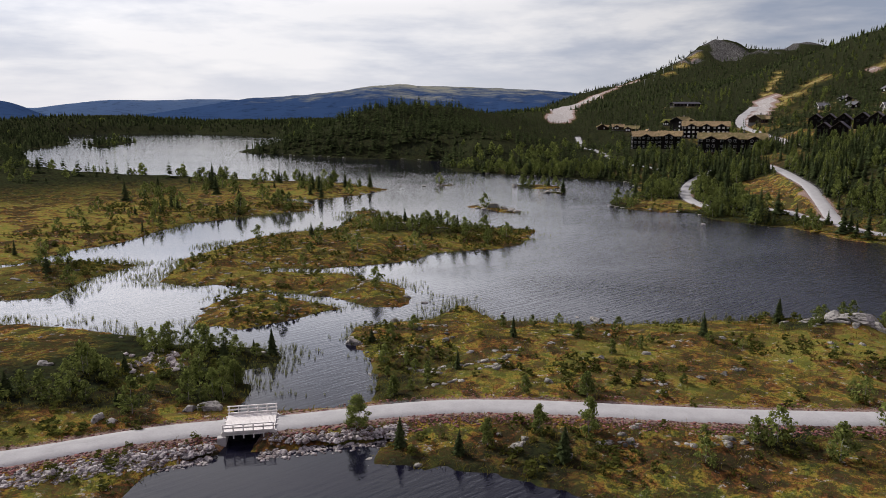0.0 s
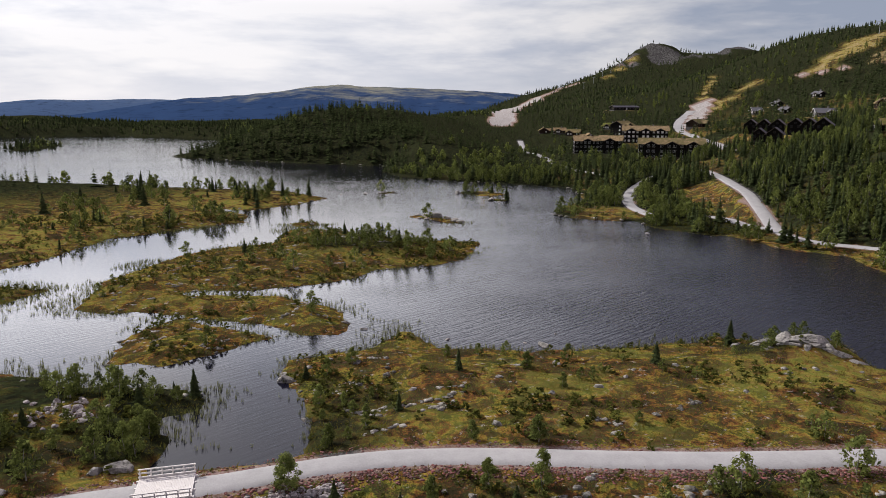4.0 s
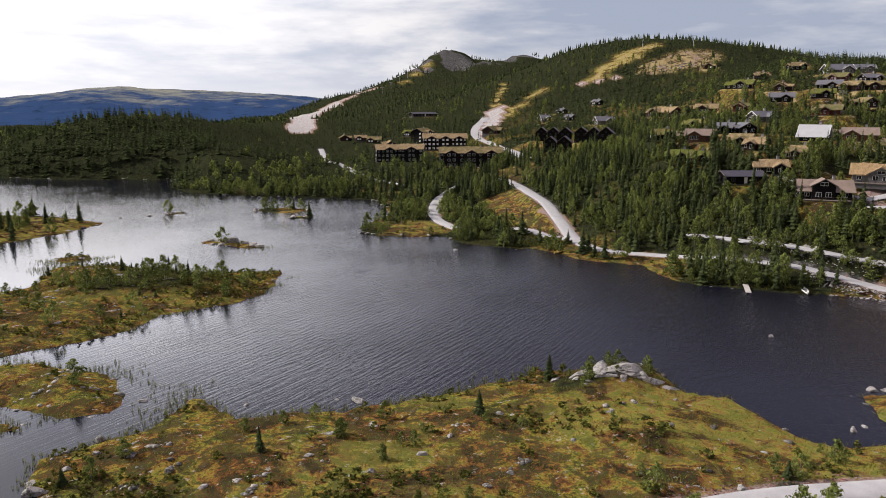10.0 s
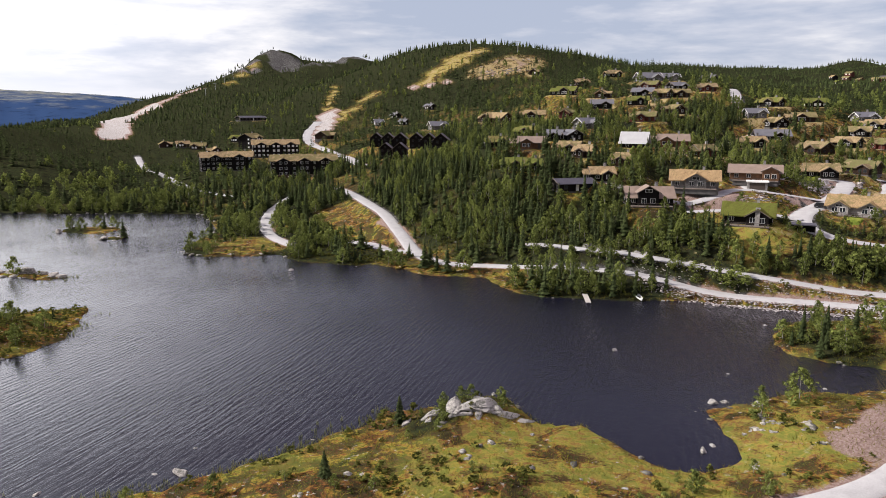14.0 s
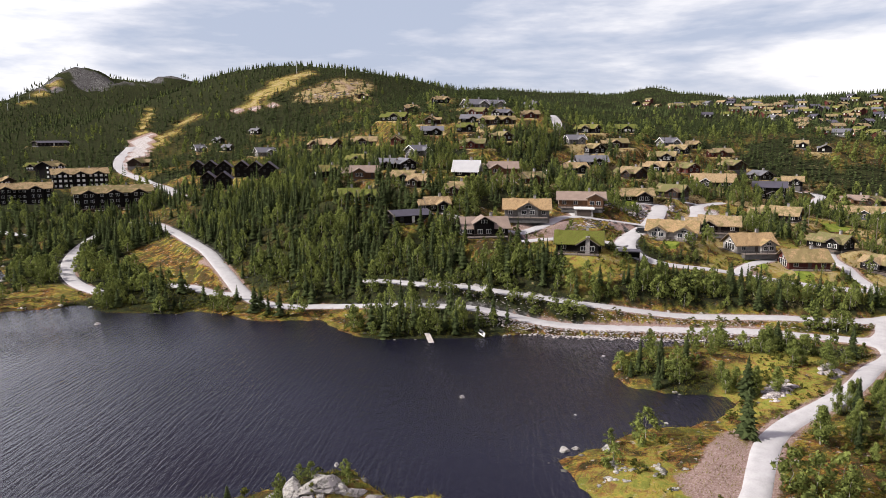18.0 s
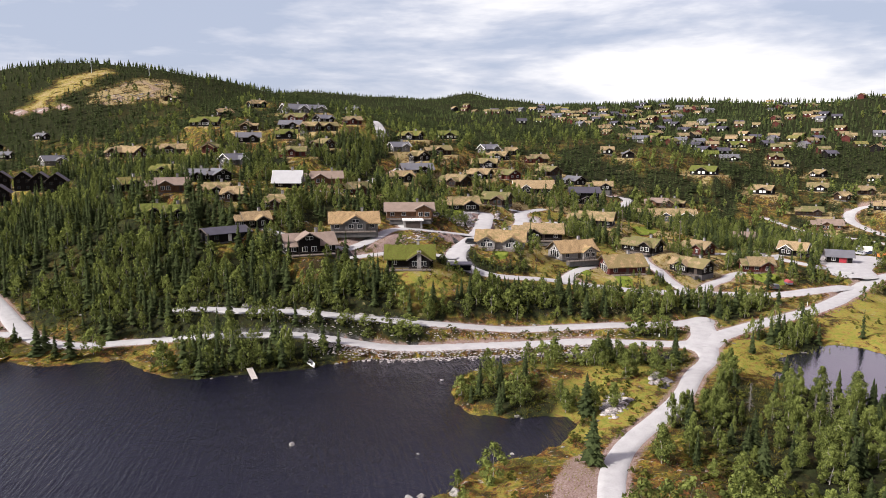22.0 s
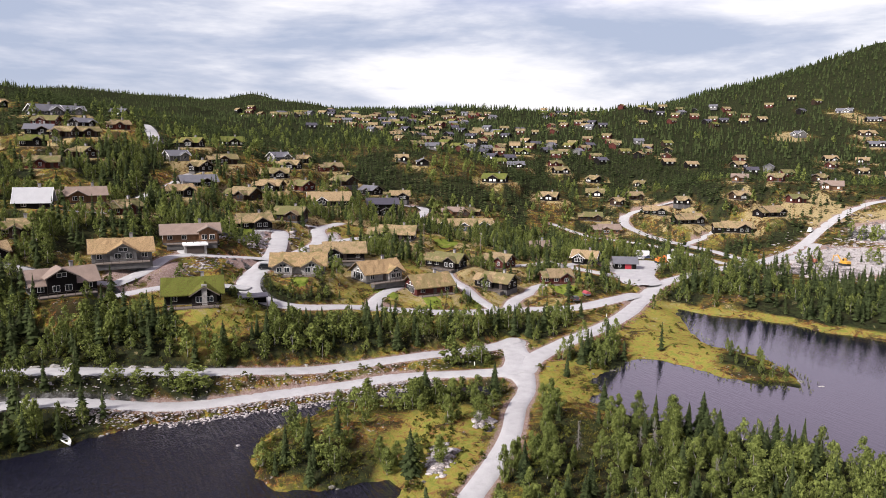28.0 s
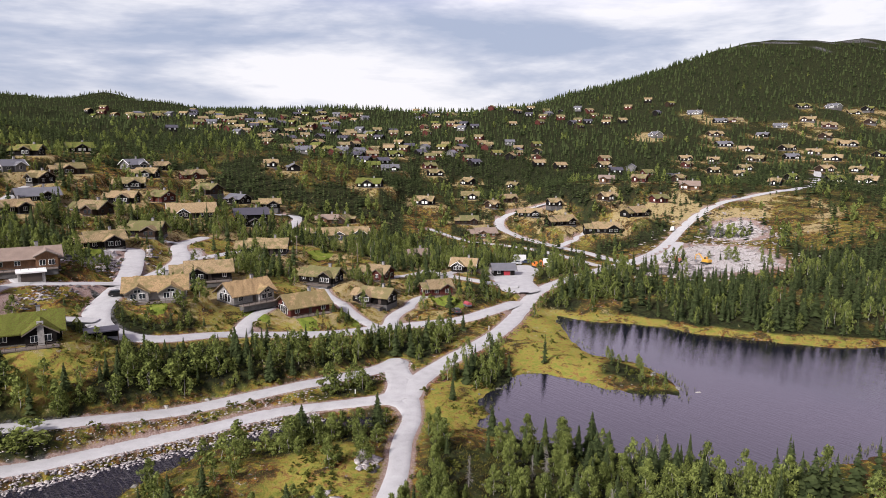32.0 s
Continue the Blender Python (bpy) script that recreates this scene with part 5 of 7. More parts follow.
def spruce_crown(whorls, blades, seed, slim=0.24):
    """Folded, drooping sprays in whorls round a trunk of height 1."""
    r = np.random.default_rng(seed)
    v, f = [], []
    for i in range(whorls):
        u = i / (whorls - 1)
        z = 0.10 + 0.88 * u
        reach = slim * (1 - u) ** 0.85 * r.uniform(0.6, 1.3) + 0.018
        for k in range(blades if u < 0.8 else max(blades - 2, 4)):
            a = 2 * math.pi * (k + r.uniform(-0.3, 0.3)) / blades + i * 0.9
            q = reach * r.uniform(0.72, 1.22)
            drop, wide = q * r.uniform(0.15, 0.75), 2.3 * q / blades + 0.012
            c, s, zz = math.cos(a), math.sin(a), z + r.uniform(-0.02, 0.02)
            m = len(v)
            v += [(0, 0, zz + 0.02), (c * q, s * q, zz - drop), (c * q * 0.55 - s * wide, s * q * 0.55 + c * wide, zz - drop * 0.62 - 0.015), (c * q * 0.55 + s * wide, s * q * 0.55 - c * wide, zz - drop * 0.62 - 0.015)]
            f += [(m, m + 1, m + 2), (m, m + 3, m + 1)]
    m = len(v)
    v += [(0, 0, 1.04), (0.012, 0, 0.88), (-0.008, 0.01, 0.88), (-0.008, -0.01, 0.88)]
    f += [(m, m + 1, m + 2), (m, m + 2, m + 3), (m, m + 3, m + 1)]
    return np.array(v), np.array(f)


def far_spruce(seed, slim):
    """Three ragged tiers of boughs, height 1."""
    r = np.random.default_rng(seed)
    v, f = [], []
    for low, top, wide in ((0.04, 0.55, 1.0), (0.30, 0.78, 0.72), (0.56, 1.02, 0.42)):
        m = len(v)
        v.append((0, 0, top))
        for k in range(5):
            a, q = 2 * math.pi * (k + r.uniform(-0.3, 0.3)) / 5 + low * 9, slim * wide * r.uniform(0.7, 1.3)
            v.append((q * math.cos(a), q * math.sin(a), low + r.uniform(-0.04, 0.06)))
        f += [(m, m + 1 + k, m + 1 + (k + 1) % 5) for k in range(5)]
    return np.array(v), np.array(f)


def leaf_crown(count, seed, size, low=0.22, wide=0.34, clumps=9, kites=False):
    """Small leaf sprays gathered in uneven clumps, height 1."""
    r = np.random.default_rng(seed)
    v, f = [], []
    hubs = []
    for k in range(clumps):
        u = (k + 0.5) / clumps
        a, q = r.uniform(0, 6.28), wide * r.uniform(0.25, 0.8) * math.sin(math.pi * min(0.25 + u * 0.75, 0.97))
        hubs.append((q * math.cos(a), q * math.sin(a), low + (0.93 - low) * u, r.uniform(0.11, 0.18) * (11 / max(clumps, 11)) ** 0.30))
    for k in range(count):
        x, y, z, s = hubs[k % clumps]
        d = r.normal(size=3)
        d /= np.linalg.norm(d)
        p = np.array((x, y, z)) + d * s * r.uniform(0.55, 1.15) * np.array((1.15, 1.15, 0.85))
        e = np.cross(d, r.normal(size=3))
        e /= np.linalg.norm(e) + 1e-6
        g = np.cross(d, e) * 0.8 + d * r.uniform(-0.5, 0.5)
        q = size * r.uniform(0.6, 1.35)
        m = len(v)
        v += [tuple(p - e * q), tuple(p + g * q * 0.8), tuple(p + e * q)] if kites else [tuple(p - e * q - g * q * 0.4), tuple(p + g * q * 1.15), tuple(p + e * q - g * q * 0.4)]
        f.append((m, m + 1, m + 2))
        if kites:
            v.append(tuple(p - g * q * 0.7))
            f.append((m, m + 2, m + 3))
    return np.array(v), np.array(f), hubs


def stem(tall, wide, seed, limbs=(), lean=0.04):
    """A tapered, slightly bent trunk with limbs towards the given hubs."""
    r = random.Random(seed)
    s = Shape()
    p = Vector((0, 0, -0.04))
    for k in range(4):
        q = Vector((r.uniform(-lean, lean) * (k + 1) / 2, r.uniform(-lean, lean) * (k + 1) / 2, tall * (k + 1) / 4))
        s.beam(p, q, wide * (1 - k * 0.22), 5, 0.8)
        p = q
    for x, y, z, _ in limbs:
        s.beam((x * 0.08, y * 0.08, z * 0.62), (x * 0.9, y * 0.9, z), wide * 0.42, 4, 0.35)
    return s


def tree_things(kind):
    made = []
    for k in range(4):
        if kind == "spruce":
            t = thing("spruce_tree", "dark green spruce with drooping branches", "tree", group="spruces by the lake")
            part("trunk", stem(0.92, 0.032, k), BARK, t)
            v, f = spruce_crown(36 + k, 9, 20 + k, (0.19, 0.23, 0.27, 0.21)[k])
            mesh_object("crown", v, f, NEEDLES, t)
        else:
            t = thing("birch_tree", "low leafy mountain birch with pale stems", "tree", group="birches by the lake")
            v, f, hubs = leaf_crown(2500, 40 + k, 0.0255, 0.05 + 0.03 * k, (0.40, 0.36, 0.46, 0.32)[k], 44 + 3 * k)
            part("trunk", stem(0.80, 0.034, 50 + k, hubs[1:14:2], 0.07), BIRCH_BARK, t)
            mesh_object("crown", v, f, BIRCH_LEAF, t)
        made.append(t)
    return made


# zones: x, y, half width, half depth, spruces and birches for each 100 square metres
ZONES = {
    "shore": [(30, 100, 42, 18, 0.18, 0.8), (-50, 94, 28, 16, 1.1, 9.0), (35, 66, 42, 7, 1.3, 2.2), (64, 110, 10, 5, 0.3, 3.0), (-4, 90, 7, 12, 0.7, 2.0), (75, 74, 12, 6, 1.5, 1.5), (100, 85, 9, 6, 0.4, 1.6),
              (158, 38, 42, 28, 2.2, 12.0), (190, 5, 22, 24, 2.4, 5.6), (163, 92, 26, 16, 0.9, 5.0), (148, 103, 10, 6, 1.2, 3.5), (112, 82, 12, 6, 0.6, 1.2)],
    "isles": [(-5, 205, 28, 26, 0.55, 2.6), (-40, 180, 22, 30, 0.12, 0.8), (-20, 140, 16, 12, 0.02, 0.5), (45, 335, 12, 14, 0.4, 5.0), (0, 341, 8, 8, 0.2, 3.5), (19, 258, 12, 14, 0.0, 0.25), (-27, 249, 8, 8, 0.0, 0.2), (85, 224, 10, 8, 0.0, 0.2), (-340, 760, 60, 90, 0.9, 0.3)],
    "belt": [(200, 118, 26, 34, 3.4, 14.0), (228, 88, 18, 16, 2.0, 13.0), (180, 110, 7, 20, 0.6, 9.0), (140, 158, 20, 16, 3.2, 6.0), (175, 165, 20, 24, 3.6, 10.0), (262, 56, 18, 7, 1.8, 6.0), (213, 16, 16, 10, 0.5, 3.2)],
    "dense": [(160, 146, 4, 6, 1.0, 13.0), (168, 132.5, 4.5, 7, 1.0, 13.0), (175, 122.5, 4, 5, 1.0, 12.0), (240, 66, 12, 6, 1.5, 9.0), (168, 164, 15, 20, 3.6, 12.0), (185, 128, 14, 26, 3.0, 14.0), (168, 150, 8, 20, 3.5, 12.0)],
    "slopes": [(165, 225, 34, 60, 5.2, 5.0), (150, 300, 32, 40, 5.2, 2.4), (95, 270, 28, 34, 1.1, 3.6), (120, 385, 44, 70, 4.0, 2.2), (200, 290, 40, 50, 4.2, 4.0), (60, 440, 60, 40, 2.6, 1.2), (240, 470, 40, 60, 2.2, 0.6)],
    "woods": [(-60, 650, 220, 160, 3.3, 0.1), (-40, 540, 110, 50, 5.5, 0.2), (50, 430, 55, 48, 1.5, 4.2), (285, -25, 44, 32, 4.2, 1.2), (320, -95, 54, 34, 3.4, 1.6), (290, -90, 40, 34, 4.0, 1.2), (400, -140, 60, 40, 2.2, 0.8), (-110, 310, 70, 50, 0.6, 1.0), (-120, 200, 50, 60, 0.4, 0.9), (-250, 350, 120, 90, 1.2, 0.6)],
}
# open ground: x, y, half width, half depth
OPEN = [(-40.5, 95.5, 5.5, 4.5), (184, 157, 5, 6), (360, -48, 52, 36), (183, 110, 6, 6), (190, 100, 6, 6), (196, 338, 17, 36), (158, 372, 20, 10), (430, -100, 34, 26), (325, 42, 20, 9), (238, 36, 32, 15), (240, 122, 22, 16), (262, 92, 18, 14), (285, 148, 26, 14), (188, 136, 10, 7), (208, 158, 16, 12), (72, 96, 24, 12), (40, 92, 14, 6), (125, 262, 10, 30), (310, 110, 26, 20), (128, 285, 12, 12), (113, 77, 15, 5), (808, -150, 40, 24), (408, 530, 30, 16), (192, 60, 14, 8), (178, 56, 8, 6), (31, 481, 20, 12), (50, 405, 12, 7), (75, 430, 9, 8), (-14, 72, 8, 4), (14, 92, 10, 5), (150, 76, 9, 6), (236, 114, 9, 5), (236, 100, 9, 5), (274, 64, 10, 6), (221, 137, 9, 6)]
SKI_RUNS = [((115, 704), (145, 890), 16), ((145, 890), (231, 1131), 24), ((231, 1131), (310, 1180), 15), ((330, 1095), (410, 1185), 6),
            ((222, 524), (246, 556), 6), ((246, 556), (270, 604), 9), ((272, 610), (322, 698), 4), ((262, 569), (291, 592), 8), ((291, 592), (317, 601), 7),
            ((350, 572), (402, 590), 15), ((392, 588), (428, 597), 10), ((336, 574), (362, 538), 4)]
RUN_KIND = ("stones", "stones", "stones", "grass", "stones", "stones", "grass", "grass", "grass", "grass", "grass", "stones")


def stand(x, y, sd, gap):
    """Spruces and birches for each 100 square metres."""
    far = np.hypot(x - 60, y - 90)
    spruce, birch = 2.3 + 1.5 * smooth(300, 600, far), np.full(x.shape, 1.4) * smooth(1300, 300, far)
    village = np.exp(-(((x - 330) / 190) ** 2 + ((y - 110) / 150) ** 2))
    spruce, birch = spruce * (1 - 0.12 * village), birch * (1 + 1.2 * village)
    west = smooth(20, -60, x) * smooth(480, 380, y)
    spruce, birch = spruce * (1 - 0.75 * west), birch * (1 - 0.1 * west)
    plain_near = smooth(150, 90, far)
    spruce, birch = spruce * (1 - 0.9 * plain_near), birch * (1 - 0.7 * plain_near)
    for zone in ZONES.values():
        for cx, cy, rx, ry, s, b in zone:
            w = smooth(1.2, 0.85, np.hypot((x - cx) / rx, (y - cy) / ry))
            spruce, birch = spruce * (1 - w) + s * w, birch * (1 - w) + b * w
    patch = 0.35 + 1.3 * smooth(-0.12, 0.14, fbm(x, y, 26, 3, 61) + smooth(400, 700, far) * fbm(x, y, 110, 3, 65))
    patch = np.maximum(patch, smooth(1.2, 0.85, np.hypot((x - 202) / 34, (y - 116) / 42)))
    patch = np.maximum(patch, smooth(1.2, 0.85, np.hypot((x - 160) / 26, (y - 185) / 50)))
    clear = np.ones(x.shape)
    for cx, cy, rx, ry in OPEN:
        clear *= 1 - 0.93 * smooth(1.15, 0.85, np.hypot((x - cx) / rx, (y - cy) / ry))
    for a, b, half in SKI_RUNS:
        clear *= smooth(half * 0.7, half * 1.1, seg_dist(np.array(a, float), np.array(b, float), x, y)[0] + fbm(x, y, 30, 3, 8) * half)
    crag = smooth(80, 46, np.hypot(x - 440, (y - 1180) * 0.8) + fbm(x, y, 24, 3, 19) * 90) + smooth(56, 30, np.hypot(x - 528, y - 1105) + fbm(x, y, 24, 3, 19) * 70)
    fell = np.hypot(x - 1300, y + 450) < 520
    crag = crag + fell * smooth(0, 30, raw_height(x, y)[0] - 176 + 60 * fbm(x, y, 70, 3, 17))
    clear *= (1 - np.clip(crag, 0, 1)) * (sd > np.where((x > 205) & (y < 45) & (y > -60) & (x < 330) & (np.hypot((x - 213) / 20, (y - 16) / 13) > 1), 5.5, 1.2)) * (gap > np.where((x > 150) & (y < 130), 2.6, 1.2))
    for hx, hy, hr in HS:
        clear *= np.hypot(x - hx, y - hy) > hr + 0.9
        ahead = np.array((40 - hx, 60 - hy)) / math.hypot(40 - hx, 60 - hy)
        clear *= np.hypot(x - hx - ahead[0] * (hr + 3), y - hy - ahead[1] * (hr + 3)) > hr * (0.60 if hx < 300 and hy < 200 else 0.42)
    out = np.flatnonzero(x > 540)
    if len(out):
        for hx, hy in FAR_SPOTS:
            ahead = np.array((40 - hx, 60 - hy)) / math.hypot(40 - hx, 60 - hy)
            clear[out] *= (np.hypot(x[out] - hx, y[out] - hy) > 6.0) & (np.hypot(x[out] - hx - ahead[0] * 8, y[out] - hy - ahead[1] * 8) > 4.5)
    return spruce * patch * clear, birch * patch * clear


def cover_masks(x, y, sd, gap):
    """How far the ground is lawn or bog, bare stones, and forest floor with painted shade."""
    n = fbm(x, y, 30, 4, 41)
    far = np.hypot(x - 60, y - 90)
    lawn = smooth(0.0, 0.16, n) * 0.4 * smooth(600, 300, far)
    lawn = np.maximum(lawn, 0.85 * np.exp(-(((x - 290) / 90) ** 2 + ((y - 110) / 70) ** 2)))
    for cx, cy, rx, ry in ((194, 58, 18, 10), (238, 34, 34, 16), (262, 30, 20, 14), (70, 96, 24, 12), (235, 105, 30, 26), (185, 140, 14, 10), (184, 157, 8, 8), (265, 135, 24, 14), (-110, 200, 40, 60), (-70, 310, 40, 30), (90, 80, 30, 12), (150, 80, 22, 10)):
        lawn = np.maximum(lawn, (0.7 if cx < 100 else 1.0) * smooth(1.25, 0.7, np.hypot((x - cx) / rx, (y - cy) / ry)))
    lawn = np.maximum(lawn, 0.9 * smooth(7.5, 4.5, sd) * (x > 205) * (x < 330) * (y < 45) * (y > -60))
    stony = smooth(2.6, 0.0, gap) * 0.75
    stony = np.maximum(stony, smooth(2.0, 0.2, sd) * 0.35 * (sd > 0))
    for cx, cy, rx, ry in ((358, -48, 44, 29), (408, -80, 24, 14), (325, 42, 24, 11), (250, 168, 18, 6), (285, 150, 10, 3)):
        stony = np.maximum(stony, smooth(1.15, 0.75, np.hypot((x - cx) / rx, (y - cy) / ry) + fbm(x, y, 8, 3, 4) * 0.5))
    stony = np.maximum(stony, 0.78 * smooth(1.15, 0.75, np.hypot((x - 113) / 15, (y - 75 - (x - 113) * 0.2) / 4.5) + fbm(x, y, 6, 3, 4) * 1.3))
    for cx, cy, rx, ry in ((202, 162.5, 11, 4.5), (196, 172, 8, 4), (224, 153.5, 6, 3), (128.5, 247, 2.2, 8), (248, 140, 8, 4)):
        stony = np.maximum(stony, 0.74 * smooth(1.2, 0.7, np.hypot((x - cx) / rx, (y - cy) / ry) + fbm(x, y, 6, 3, 4) * 0.9))
    crag = smooth(84, 46, np.hypot(x - 440, (y - 1180) * 0.8)) + smooth(60, 30, np.hypot(x - 528, y - 1105))
    stony = np.maximum(stony, np.clip(crag, 0, 1) * smooth(-0.16, 0.06, fbm(x, y, 18, 3, 19)))
    fell = (np.hypot(x - 1300, y + 450) < 520) * smooth(0, 26, raw_height(x, y)[0] - 180 + 60 * fbm(x, y, 70, 3, 17))
    stony = np.maximum(stony, fell * smooth(0.02, 0.12, fbm(x, y, 24, 3, 15)))
    lawn = np.maximum(lawn, fell * 0.3)
    stony = np.maximum(stony, smooth(1.2, 0.8, np.hypot((x - 408) / 46, (y - 530) / 28)) * smooth(-0.02, 0.14, fbm(x, y, 10, 3, 29)) * 0.5)
    piste = np.zeros(x.shape)
    for (a, b, half), kind in zip(SKI_RUNS, RUN_KIND):
        on = smooth(half * 1.05, half * 0.75, seg_dist(np.array(a, float), np.array(b, float), x, y)[0] + fbm(x, y, 30, 3, 8) * half)
        piste = np.maximum(piste, on)
        stony, lawn = (np.maximum(stony, on), lawn) if kind == "stones" else (stony, np.maximum(lawn, on))
    dry = 0.72 * np.exp(-(((x - 320) / 140) ** 2 + ((y - 120) / 120) ** 2)) * smooth(-0.16, 0.06, fbm(x, y, 14, 3, 57))
    for (a, b, half), kind in zip(SKI_RUNS, RUN_KIND):
        if kind == "grass":
            dry = np.maximum(dry, 0.58 * smooth(half * 1.1, half * 0.7, seg_dist(np.array(a, float), np.array(b, float), x, y)[0] + fbm(x, y, 30, 3, 8) * half))
    dry = np.maximum(dry, 0.66 * smooth(1.2, 0.7, np.hypot((x - 408) / 46, (y - 530) / 28)))
    ds, db = stand(x, y, np.maximum(sd, 2), np.maximum(gap, 2))
    for cx, cy, rx, ry in ((425, -105, 42, 32), (810, -130, 36, 22), (450, -60, 24, 16)):
        dry = np.maximum(dry, 0.8 * smooth(1.25, 0.8, np.hypot((x - cx) / rx, (y - cy) / ry)) * smooth(-0.14, 0.06, fbm(x, y, 12, 4, 87)))
    for hx, hy, hr in HS:
        if hx > 185:
            close = np.flatnonzero((np.abs(x - hx) < hr + 10) & (np.abs(y - hy) < hr + 10))
            dry[close] = np.maximum(dry[close], (0.48 if hx < 235 and hy > 125 else 0.66) * smooth(hr + 8, hr + 1, np.hypot(x[close] - hx, y[close] - hy) + 14 * fbm(x[close], y[close], 9, 3, 88)))
    out = np.flatnonzero(x > 540)
    if len(out):
        for hx, hy in FAR_SPOTS:
            dry[out] = np.maximum(dry[out], 0.5 * smooth(10, 4, np.hypot(x[out] - hx, y[out] - hy) + 10 * fbm(x[out], y[out], 9, 2, 88)))
    dry = np.minimum(dry, 0.8)
    # the floor colour with its painted shade lies under stands and over far ground
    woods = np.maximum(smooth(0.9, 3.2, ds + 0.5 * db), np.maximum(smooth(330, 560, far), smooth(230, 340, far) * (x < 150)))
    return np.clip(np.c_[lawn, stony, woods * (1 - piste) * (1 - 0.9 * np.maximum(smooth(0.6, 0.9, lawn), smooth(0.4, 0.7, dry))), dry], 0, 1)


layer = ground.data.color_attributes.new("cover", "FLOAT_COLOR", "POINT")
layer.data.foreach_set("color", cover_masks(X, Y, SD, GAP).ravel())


def jittered(x0, x1, y0, y1, cell):
    a, b = np.meshgrid(np.arange(x0, x1, cell), np.arange(y0, y1, cell))
    a, b = a.ravel() + rng.uniform(0, cell, a.size), b.ravel() + rng.uniform(0, cell, b.size)
    return a, b


def in_view(x, y):
    """The side of the land that the flight looks at."""
    a = np.degrees(np.arctan2(x - 20, y - 30))
    return (a > -42) & (a < 132) | (np.hypot(x - 20, y - 50) < 80)


found = {"spruce": [], "birch": []}
for x0, x1, y0, y1, cell, lo, hi in ((-120, 400, -250, 420, 2.8, 0, 330), (-420, 720, -420, 820, 5.5, 330, 640), (-800, 1560, -900, 1560, 8.3, 640, 1600)):
    px, py = jittered(x0, x1, y0, y1, cell)
    far = np.hypot(px - 60, py - 90)
    keep = in_view(px, py) & (far >= lo) & (far < hi)
    px, py = px[keep], py[keep]
    pz, psd, pgap = height(px, py)
    ds, db = stand(px, py, psd, pgap)
    dice = rng.uniform(0, 100, px.size) / cell**2
    more = 1.0 + 0.35 * ((px > 128) & (py < 260)) if cell < 4 else np.full(px.shape, 1.15 if cell < 7 else 0.75)
    s, b = dice < ds * more, (dice >= ds * more) & (dice < (ds + db) * more)
    for kind, pick in (("spruce", s), ("birch", b)):
        found[kind].append(np.c_[px[pick], py[pick], pz[pick]])
for kind in found:
    found[kind] = np.vstack(found[kind])

